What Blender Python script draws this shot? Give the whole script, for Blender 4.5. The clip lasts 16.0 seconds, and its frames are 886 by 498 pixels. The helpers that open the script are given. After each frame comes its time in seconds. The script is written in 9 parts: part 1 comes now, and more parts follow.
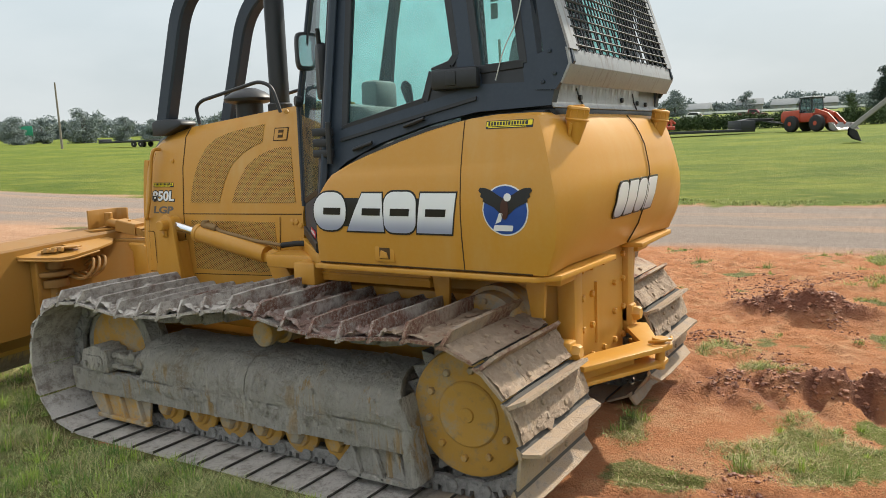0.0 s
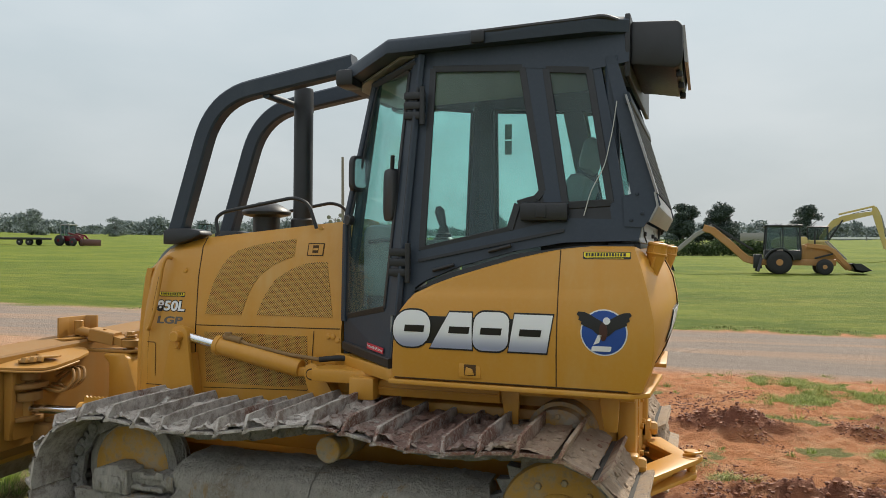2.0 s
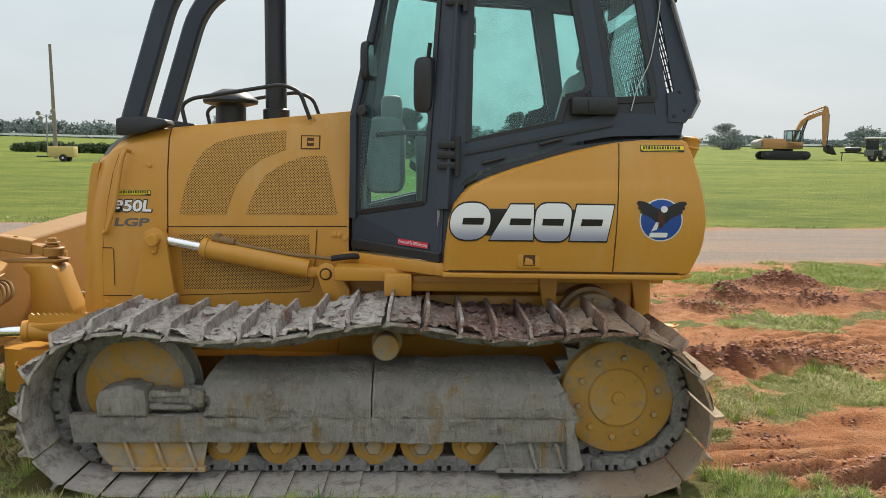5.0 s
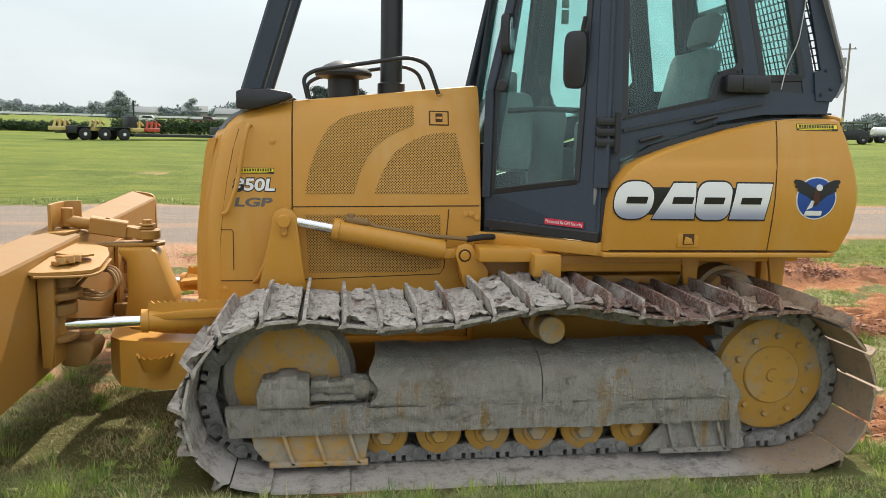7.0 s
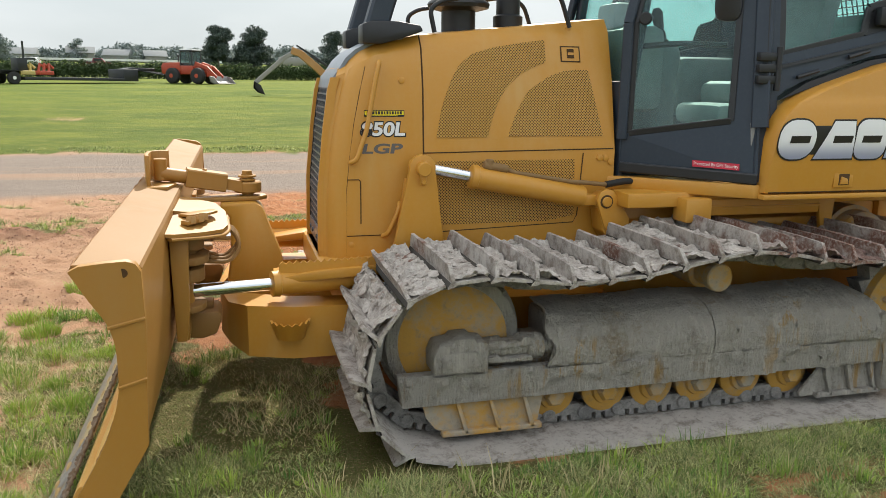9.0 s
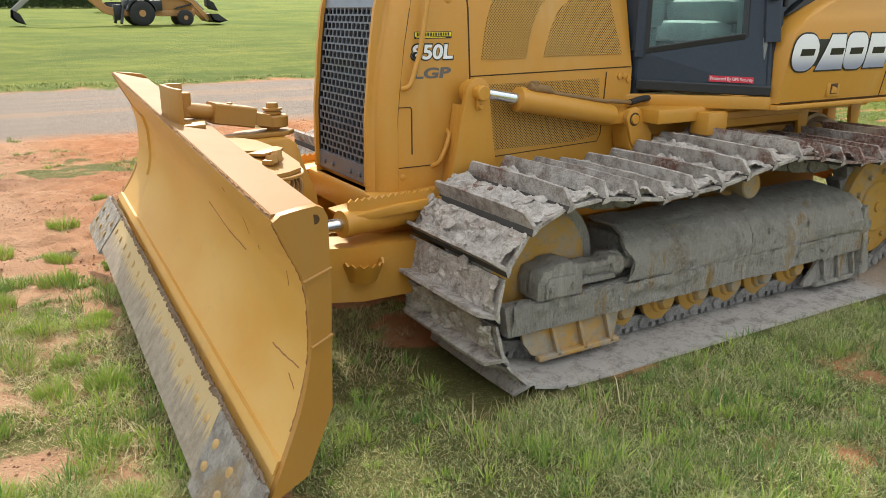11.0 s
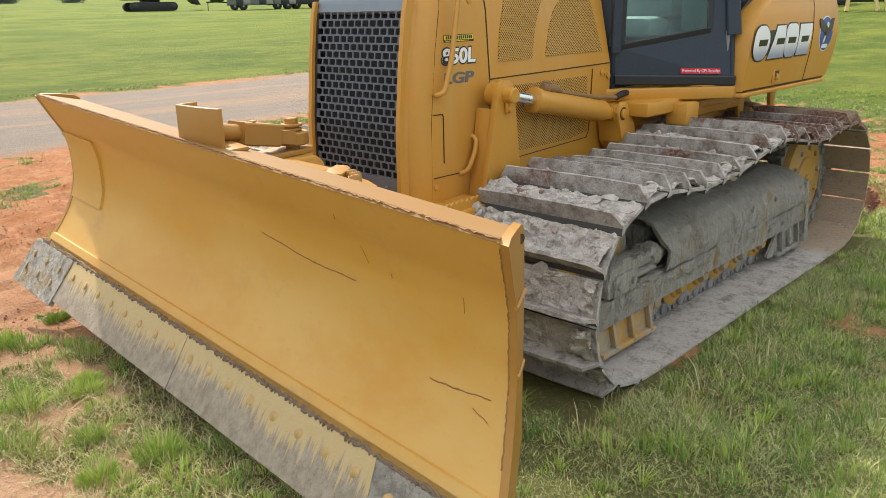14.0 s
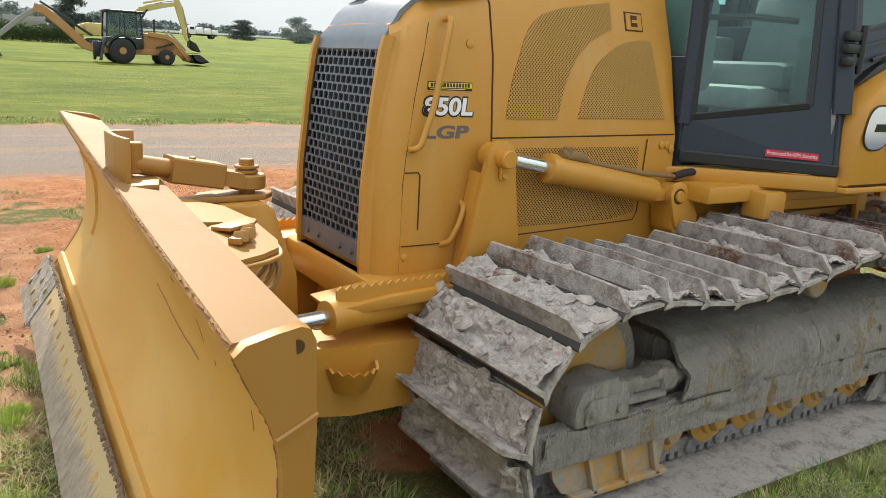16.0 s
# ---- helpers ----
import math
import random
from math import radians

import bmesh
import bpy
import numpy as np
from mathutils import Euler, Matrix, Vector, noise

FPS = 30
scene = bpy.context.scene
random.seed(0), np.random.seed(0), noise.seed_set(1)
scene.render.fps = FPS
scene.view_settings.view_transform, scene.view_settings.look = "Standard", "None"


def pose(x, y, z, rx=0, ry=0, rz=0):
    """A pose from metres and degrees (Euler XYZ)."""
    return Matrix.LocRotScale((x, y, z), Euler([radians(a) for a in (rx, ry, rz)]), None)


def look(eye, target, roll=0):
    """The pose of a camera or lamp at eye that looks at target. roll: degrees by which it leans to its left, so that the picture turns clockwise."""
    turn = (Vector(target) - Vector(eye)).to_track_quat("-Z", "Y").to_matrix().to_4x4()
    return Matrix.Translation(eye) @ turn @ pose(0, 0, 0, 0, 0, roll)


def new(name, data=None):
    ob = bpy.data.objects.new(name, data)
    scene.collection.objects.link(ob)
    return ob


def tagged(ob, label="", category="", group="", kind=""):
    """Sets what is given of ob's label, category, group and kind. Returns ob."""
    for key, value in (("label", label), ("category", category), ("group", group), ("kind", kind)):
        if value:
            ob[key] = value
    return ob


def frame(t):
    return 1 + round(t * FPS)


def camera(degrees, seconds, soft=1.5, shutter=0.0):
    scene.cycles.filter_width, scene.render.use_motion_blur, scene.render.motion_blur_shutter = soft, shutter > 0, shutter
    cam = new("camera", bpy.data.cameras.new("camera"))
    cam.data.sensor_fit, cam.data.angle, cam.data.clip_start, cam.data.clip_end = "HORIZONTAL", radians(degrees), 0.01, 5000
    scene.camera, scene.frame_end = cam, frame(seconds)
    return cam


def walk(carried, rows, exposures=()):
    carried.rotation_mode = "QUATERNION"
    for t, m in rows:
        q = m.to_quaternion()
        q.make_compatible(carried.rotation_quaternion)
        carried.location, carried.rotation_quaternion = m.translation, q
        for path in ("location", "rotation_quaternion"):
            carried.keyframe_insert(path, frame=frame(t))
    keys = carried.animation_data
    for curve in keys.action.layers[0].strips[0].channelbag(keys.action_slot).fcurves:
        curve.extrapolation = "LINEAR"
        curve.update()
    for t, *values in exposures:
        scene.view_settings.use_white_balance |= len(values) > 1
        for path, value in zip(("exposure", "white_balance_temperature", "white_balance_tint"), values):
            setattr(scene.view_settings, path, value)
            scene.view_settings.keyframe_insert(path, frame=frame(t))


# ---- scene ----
cam = camera(58.9, 16.0, soft=0.85)
METRES, EYE, TILT, LEAN, TURN = 8.982, 1.5, 0.0, 0.0, 31.6
ROWS = [
    (0.0, 0.0, 0.0, 0.0, -0.31, -7.85, 2.23),
    (0.5, -0.0376, -0.0077, 0.0012, -3.45, -6.36, 2.47),
    (1.0, -0.0752, -0.0216, 0.0053, -6.84, -4.31, 2.2),
    (1.5, -0.1024, -0.0165, 0.0073, -9.86, -0.81, 1.16),
    (2.0, -0.1342, -0.0106, 0.0068, -12.87, 0.29, -0.49),
    (2.5, -0.1692, -0.0145, 0.0063, -17.1, -1.72, -0.28),
    (3.0, -0.1973, -0.0095, 0.003, -21.52, -2.77, 0.64),
    (5.5, -0.3241, 0.084, -0.0021, -35.02, -7.45, -1.27),
    (6.0, -0.3532, 0.1076, -0.0038, -37.13, -8.13, -1.49),
    (6.5, -0.3734, 0.1217, -0.0027, -38.69, -8.35, -1.51),
    (7.0, -0.3939, 0.1486, -0.0042, -39.45, -7.91, -1.07),
    (7.5, -0.4143, 0.1811, -0.0056, -39.44, -7.95, -1.28),
    (8.0, -0.437, 0.2054, -0.0073, -40.04, -9.11, -1.42),
    (8.5, -0.451, 0.2316, -0.0071, -42.86, -10.69, -1.01),
    (11.0, -0.5347, 0.3711, -0.0118, -62.31, -16.93, -0.11),
    (11.5, -0.5466, 0.4093, -0.0123, -66.65, -18.78, 0.42),
    (12.0, -0.5487, 0.441, -0.0152, -70.8, -20.31, 1.33),
    (12.5, -0.5444, 0.4748, -0.0137, -74.17, -21.08, 2.18),
    (13.0, -0.5554, 0.4984, -0.0126, -76.48, -20.69, 2.7),
    (13.5, -0.5664, 0.5027, -0.0113, -77.82, -19.16, 2.43),
    (14.0, -0.5596, 0.4856, -0.0104, -78.2, -16.99, 1.22),
    (14.5, -0.5459, 0.4544, -0.009, -77.72, -14.94, -0.34),
    (15.0, -0.5295, 0.4392, -0.0109, -75.4, -13.43, -1.67),
    (15.5, -0.5009, 0.4326, -0.0127, -71.36, -12.8, -2.47),
    (16.0, -0.4742, 0.4199, -0.0151, -63.63, -13.23, -2.94),
]
walk(cam, [(t, pose(0, 0, EYE, TILT, LEAN, TURN) @ pose(METRES * x, METRES * y, METRES * z, 90 + pitch, roll, yaw)) for t, x, y, z, yaw, pitch, roll in ROWS],
     exposures=[(0.0, 0.38), (0.8, 0.36), (1.5, 0.24), (2.1, 0.06), (2.6, 0.13), (3.0, 0.23), (5.5, 0.36), (6.2, 0.46), (7.0, 0.60), (7.6, 0.54), (8.5, 0.51), (11.0, 0.70), (13.0, 0.68), (16.0, 0.64)])

# ---- light ----
world = bpy.data.worlds.new("hazy_sky")
scene.world = world
world.use_nodes = True
wn, wl = world.node_tree.nodes, world.node_tree.links
wn.clear()
w_out = wn.new("ShaderNodeOutputWorld")
w_bg = wn.new("ShaderNodeBackground")
w_sky = wn.new("ShaderNodeTexSky")
w_sky.sky_type = "NISHITA"
w_sky.sun_disc = False
w_sky.sun_elevation = radians(42.9)
w_sky.sun_rotation = radians(15.1)
w_sky.dust_density = 4.0
w_sky.air_density = 1.0
w_sky.ozone_density = 1.0
# thick haze: pale at the horizon, brighter overhead
w_geo = wn.new("ShaderNodeTexCoord")
w_sep = wn.new("ShaderNodeSeparateXYZ")
wl.new(w_geo.outputs["Generated"], w_sep.inputs[0])
w_ramp = wn.new("ShaderNodeValToRGB")
w_ramp.color_ramp.elements[0].position = 0.0
w_ramp.color_ramp.elements[0].color = (0.485, 0.52, 0.52, 1)
w_ramp.color_ramp.elements[1].position = 0.75
w_ramp.color_ramp.elements[1].color = (1.04, 1.05, 1.06, 1)
mid_stop = w_ramp.color_ramp.elements.new(0.3)
mid_stop.color = (0.60, 0.685, 0.725, 1)
wl.new(w_sep.outputs["Z"], w_ramp.inputs["Fac"])
w_gain = wn.new("ShaderNodeMix")
w_gain.data_type, w_gain.blend_type = "RGBA", "MULTIPLY"
w_gain.inputs["Factor"].default_value = 1.0
w_gain.inputs["B"].default_value = (9.6, 9.7, 9.8, 1)
w_veil = wn.new("ShaderNodeTexNoise")
w_veil.inputs["Scale"].default_value = 3.2
w_veil.inputs["Detail"].default_value = 5.0
w_flat = wn.new("ShaderNodeMapping")
w_flat.inputs["Scale"].default_value = (1, 1, 2.6)
wl.new(w_geo.outputs["Generated"], w_flat.inputs["Vector"])
wl.new(w_flat.outputs[0], w_veil.inputs["Vector"])
w_thick = wn.new("ShaderNodeMapRange")
w_thick.inputs["From Min"].default_value, w_thick.inputs["From Max"].default_value = 0.42, 0.68
w_thick.inputs["To Min"].default_value, w_thick.inputs["To Max"].default_value = 0.0, 0.20
wl.new(w_veil.outputs["Fac"], w_thick.inputs["Value"])
w_cloud = wn.new("ShaderNodeMix")
w_cloud.data_type = "RGBA"
wl.new(w_thick.outputs["Result"], w_cloud.inputs["Factor"])
wl.new(w_ramp.outputs["Color"], w_cloud.inputs["A"])
w_cloud.inputs["B"].default_value = (0.90, 0.91, 0.91, 1)
wl.new(w_cloud.outputs["Result"], w_gain.inputs["A"])
w_mix = wn.new("ShaderNodeMix")
w_mix.data_type = "RGBA"
w_mix.inputs["Factor"].default_value = 0.95
wl.new(w_sky.outputs["Color"], w_mix.inputs["A"])
wl.new(w_gain.outputs["Result"], w_mix.inputs["B"])
wl.new(w_mix.outputs["Result"], w_bg.inputs["Color"])
w_bg.inputs["Strength"].default_value = 0.1
wl.new(w_bg.outputs["Background"], w_out.inputs["Surface"])
sun = new("sun", bpy.data.lights.new("sun", "SUN"))
sun.data.energy = 3.9
sun.data.angle = radians(1.8)
sun.data.color = (1.0, 0.93, 0.80)
sun.matrix_world = look((0.28 * 30, 1.04 * 30, 30), (0, 0, 0))


# ---- materials ----
class Nodes:
    """A node material under construction."""

    def __init__(self, name, rough=0.5, metal=0.0, spec=0.5):
        self.mat = bpy.data.materials.new(name)
        self.mat.use_nodes = True
        self.tree = self.mat.node_tree
        self.tree.nodes.clear()
        self.out = self.add("ShaderNodeOutputMaterial")
        self.b = self.add("ShaderNodeBsdfPrincipled")
        self.b.inputs["Roughness"].default_value = rough
        self.b.inputs["Metallic"].default_value = metal
        self.b.inputs["Specular IOR Level"].default_value = spec
        self.link(self.b.outputs[0], self.out.inputs["Surface"])
        self.co = self.add("ShaderNodeTexCoord").outputs["Object"]

    def add(self, kind):
        return self.tree.nodes.new(kind)

    def link(self, a, b):
        self.tree.links.new(a, b)

    def noise(self, scale, detail=4.0, rough=0.6, stretch=(1, 1, 1), co=None):
        m = self.add("ShaderNodeMapping")
        m.inputs["Scale"].default_value = stretch
        self.link(co or self.co, m.inputs["Vector"])
        n = self.add("ShaderNodeTexNoise")
        n.inputs["Scale"].default_value = scale
        n.inputs["Detail"].default_value = detail
        n.inputs["Roughness"].default_value = rough
        self.link(m.outputs[0], n.inputs["Vector"])
        return n.outputs["Fac"]

    def ramp(self, fac, lo, hi):
        r = self.add("ShaderNodeMapRange")
        r.interpolation_type = "SMOOTHSTEP"
        r.inputs["From Min"].default_value, r.inputs["From Max"].default_value = lo, hi
        self.link(fac, r.inputs["Value"])
        return r.outputs["Result"]

    def math(self, op, a, b=0.0):
        m = self.add("ShaderNodeMath")
        m.operation = op
        for i, v in ((0, a), (1, b)):
            if isinstance(v, (int, float)):
                m.inputs[i].default_value = v
            else:
                self.link(v, m.inputs[i])
        return m.outputs[0]

    def mix(self, fac, a, b):
        m = self.add("ShaderNodeMix")
        m.data_type = "RGBA"
        for key, v in (("Factor", fac), ("A", a), ("B", b)):
            if isinstance(v, (int, float)):
                m.inputs[key].default_value = v
            elif isinstance(v, tuple):
                m.inputs[key].default_value = (*v, 1)
            else:
                self.link(v, m.inputs[key])
        return m.outputs["Result"]

    def color(self, c):
        if isinstance(c, tuple):
            self.b.inputs["Base Color"].default_value = (*c, 1)
        else:
            self.link(c, self.b.inputs["Base Color"])

    def rough(self, r):
        self.link(r, self.b.inputs["Roughness"])

    def bump(self, height, strength=0.3, dist=0.01):
        n = self.add("ShaderNodeBump")
        n.inputs["Strength"].default_value = strength
        n.inputs["Distance"].default_value = dist
        self.link(height, n.inputs["Height"])
        self.link(n.outputs[0], self.b.inputs["Normal"])

    def attr(self, name):
        a = self.add("ShaderNodeAttribute")
        a.attribute_name = name
        return a.outputs["Fac"]

    def random(self):
        return self.add("ShaderNodeObjectInfo").outputs["Random"]


def paint(name, base, dust, rough=0.35, amount=0.5, chips=None):
    """Weathered machine paint: dust film, faint streaks and small chips."""
    k = Nodes(name, rough)
    n = k.noise(1.3, 5)
    streak = k.noise(9, 4, 0.6, (1, 1, 0.12))
    f = k.math("MULTIPLY", k.ramp(n, 0.35, 0.75), k.ramp(streak, 0.3, 0.8))
    c = k.mix(k.math("MULTIPLY", f, amount), base, dust)
    fine = k.noise(60, 3)
    c = k.mix(k.math("MULTIPLY", k.ramp(fine, 0.4, 0.8), 0.12), c, dust)
    if chips:
        spot = k.noise(34, 6, 0.7)
        c = k.mix(k.ramp(spot, 0.73, 0.77), c, chips)
    k.color(c)
    k.rough(k.math("ADD", k.math("MULTIPLY", n, 0.25), rough - 0.08))
    k.bump(k.noise(220, 2), 0.05, 0.002)
    return k.mat


def plain(name, base, rough=0.5, metal=0.0, vary=0.25, scale=20.0):
    k = Nodes(name, rough, metal)
    n = k.noise(scale, 5)
    k.color(k.mix(n, tuple(v * (1 - vary) for v in base), tuple(min(1, v * (1 + vary)) for v in base)))
    k.rough(k.math("ADD", k.math("MULTIPLY", k.noise(scale * 3, 3), 0.2), rough - 0.1))
    return k.mat


def muddy_paint(name, lo, hi):
    """Ochre paint under dried grey mud."""
    k = Nodes(name, 0.75)
    n, m = k.noise(5, 6, 0.65), k.noise(26, 5, 0.7)
    f = k.ramp(k.math("ADD", k.math("MULTIPLY", n, 0.7), k.math("MULTIPLY", m, 0.3)), lo, hi)
    c = k.mix(f, (0.48, 0.265, 0.05), (0.35, 0.31, 0.25))
    c = k.mix(k.math("MULTIPLY", k.ramp(m, 0.5, 0.75), 0.5), c, (0.17, 0.13, 0.085))
    k.color(c)
    k.bump(k.math("ADD", n, k.math("MULTIPLY", m, 0.5)), 0.4, 0.008)
    return k.mat


YELLOW = paint("ochre_yellow_paint", (0.555, 0.264, 0.032), (0.57, 0.365, 0.135), 0.36, 0.7, (0.30, 0.14, 0.03))
DUSTY_HOSE = plain("dusty_brown_hose", (0.24, 0.145, 0.06), 0.8)
# dusty ochre for the blade's back, colour also darkened to temper the sunlight there
YELLOW_BLADE = paint("dimmed_dusty_ochre_paint", (0.375, 0.183, 0.034), (0.36, 0.23, 0.092), 0.42, 0.6, (0.30, 0.14, 0.04))


def blade_face_paint():
    """Sun-worn ochre on the curved face: pale dust where it slopes, brown smears, fine scuffs."""
    k = Nodes("dusty_blade_face_paint", 0.42)
    geo = k.add("ShaderNodeNewGeometry").outputs["Position"]
    sep = k.add("ShaderNodeSeparateXYZ")
    k.link(geo, sep.inputs[0])
    low = k.math("SUBTRACT", 1.0, k.ramp(sep.outputs["Z"], 0.42, 0.80))
    cloud = k.noise(2.4, 5, 0.65, (1, 0.6, 1), co=geo)
    fine = k.noise(38, 5, 0.75, co=geo)
    f = k.math("MULTIPLY", k.math("ADD", k.math("MULTIPLY", low, 0.55), 0.30), k.ramp(cloud, 0.30, 0.68))
    c = k.mix(f, (0.56, 0.278, 0.036), (0.62, 0.385, 0.115))
    smear = k.math("MULTIPLY", k.ramp(k.noise(3.5, 6, 0.75, co=geo), 0.56, 0.72), 0.30)
    c = k.mix(smear, c, (0.33, 0.215, 0.11))
    c = k.mix(k.math("MULTIPLY", k.ramp(fine, 0.60, 0.74), 0.35), c, (0.38, 0.20, 0.06))
    c = k.mix(k.ramp(k.noise(90, 6, 0.8, (1, 1, 0.35), co=geo), 0.735, 0.765), c, (0.20, 0.10, 0.045))
    k.color(c)
    k.rough(k.math("ADD", k.math("MULTIPLY", f, 0.30), 0.33))
    k.bump(k.math("ADD", k.noise(1.7, 3, 0.5, co=geo), k.math("MULTIPLY", fine, 0.02)), 0.35, 0.02)
    return k.mat


YELLOW_FACE = blade_face_paint()
# scuffed dusty tan, darkened further so the sunlit blade top stays dull
YELLOW_TOP = paint("dimmed_scuffed_tan_paint", (0.265, 0.132, 0.032), (0.27, 0.175, 0.082), 0.62, 0.8, (0.26, 0.13, 0.045))
YELLOW_DIRTY = muddy_paint("muddy_ochre_paint", 0.40, 0.62)
YELLOW_DUSTY = muddy_paint("dusty_ochre_paint", 0.47, 0.70)
NAVY = paint("slate_blue_paint", (0.021, 0.034, 0.055), (0.075, 0.092, 0.108), 0.48, 0.3)
BLACK = plain("black_paint", (0.018, 0.02, 0.024), 0.45)
RUBBER = plain("black_rubber", (0.02, 0.02, 0.021), 0.75)
CHROME = plain("chrome_rod", (0.75, 0.77, 0.8), 0.14, 1.0, 0.05)
STEEL = plain("grey_worn_steel", (0.30, 0.29, 0.28), 0.5, 0.6)
SEAM = plain("seam_and_recess_dark", (0.075, 0.040, 0.014), 0.9)
SEAT = plain("grey_seat_vinyl", (0.24, 0.25, 0.25), 0.6)
SEAT_LIGHT = plain("pale_grey_cloth", (0.5, 0.52, 0.5), 0.8)
WHITE = plain("white_paint", (0.75, 0.76, 0.77), 0.45, 0.0, 0.1)
RED_DECAL = plain("red_decal", (0.55, 0.02, 0.05), 0.4, 0.0, 0.1)
YELLOW_DECAL = plain("bright_yellow_decal", (0.85, 0.68, 0.02), 0.4, 0.0, 0.1)
BLACK_DECAL = plain("black_decal", (0.012, 0.012, 0.014), 0.35)
GREY_DECAL = plain("grey_decal", (0.12, 0.112, 0.112), 0.4, 0.0, 0.1)
BLUE_DECAL = plain("blue_decal", (0.015, 0.07, 0.32), 0.35, 0.0, 0.1)
BROWN_DECAL = plain("brown_decal", (0.06, 0.02, 0.015), 0.4)
ORANGE = paint("orange_red_paint", (0.42, 0.055, 0.025), (0.45, 0.2, 0.12), 0.45, 0.4)
FADED = paint("faded_yellow_paint", (0.52, 0.40, 0.13), (0.55, 0.48, 0.32), 0.5, 0.6)
TAN = paint("faded_tan_paint", (0.42, 0.205, 0.065), (0.45, 0.32, 0.19), 0.5, 0.6)
MAROON = plain("dark_red_car_paint", (0.14, 0.012, 0.02), 0.25)
CARBLACK = plain("dark_grey_car_paint", (0.03, 0.033, 0.038), 0.22)
LAMP_RED = plain("red_lamp_plastic", (0.5, 0.02, 0.03), 0.25)
POLEWOOD = plain("weathered_pole_wood", (0.22, 0.19, 0.16), 0.85)
SIDING = plain("pale_blue_siding", (0.52, 0.62, 0.72), 0.5, 0.2, 0.08)
GREEN_SIGN = plain("green_sign", (0.02, 0.28, 0.16), 0.5)


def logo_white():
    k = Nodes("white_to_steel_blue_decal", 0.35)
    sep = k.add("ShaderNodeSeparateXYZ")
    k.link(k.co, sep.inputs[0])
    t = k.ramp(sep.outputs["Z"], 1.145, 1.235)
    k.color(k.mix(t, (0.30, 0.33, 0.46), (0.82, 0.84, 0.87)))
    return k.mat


LOGO = logo_white()


def perforated(name, pitch, hole):
    """Painted sheet with a staggered grid of punched holes."""
    k = Nodes(name, 0.4)
    m = k.add("ShaderNodeMapping")
    m.inputs["Rotation"].default_value = (0, radians(45), 0)
    m.inputs["Scale"].default_value = (1 / pitch, 0, 1 / pitch)
    k.link(k.co, m.inputs["Vector"])
    v = k.add("ShaderNodeTexVoronoi")
    v.inputs["Randomness"].default_value = 0.0
    v.inputs["Scale"].default_value = 1.0
    k.link(m.outputs[0], v.inputs["Vector"])
    d = k.ramp(v.outputs["Distance"], hole - 0.05, hole + 0.05)
    n = k.noise(3, 4)
    k.color(k.mix(d, (0.045, 0.025, 0.008), k.mix(n, (0.55, 0.28, 0.035), (0.60, 0.36, 0.1))))
    k.rough(k.math("SUBTRACT", 0.95, k.math("MULTIPLY", d, 0.5)))
    k.bump(d, 0.6, 0.004)
    return k.mat


PERF = perforated("perforated_ochre_sheet", 0.0102, 0.33)


def glass(name, tint, alpha):
    """A tinted pane: mostly clear, with sky gloss."""
    k = Nodes(name, 0.02)
    tr = k.add("ShaderNodeBsdfTransparent")
    tr.inputs["Color"].default_value = (*tint, 1)
    gl = k.add("ShaderNodeBsdfGlossy")
    gl.inputs["Roughness"].default_value = 0.03
    lw = k.add("ShaderNodeLayerWeight")
    lw.inputs["Blend"].default_value = 0.5
    gloss = k.math("ADD", k.math("MULTIPLY", k.math("POWER", lw.outputs["Facing"], 4.0), 0.6), 0.03)
    dirt = k.add("ShaderNodeBsdfDiffuse")
    dirt.inputs["Color"].default_value = (0.35, 0.42, 0.42, 1)
    m1 = k.add("ShaderNodeMixShader")
    m2 = k.add("ShaderNodeMixShader")
    f = k.math("MULTIPLY", k.ramp(k.noise(2.5, 4), 0.3, 0.8), alpha)
    k.link(f, m1.inputs[0])
    k.link(tr.outputs[0], m1.inputs[1])
    k.link(dirt.outputs[0], m1.inputs[2])
    k.link(gloss, m2.inputs[0])
    k.link(m1.outputs[0], m2.inputs[1])
    k.link(gl.outputs[0], m2.inputs[2])
    k.link(m2.outputs[0], k.out.inputs["Surface"])
    return k.mat


GLASS = glass("green_tinted_glass", (0.79, 0.955, 0.935), 0.10)
GLASS_DARK = glass("dim_vehicle_glass", (0.62, 0.72, 0.72), 0.12)


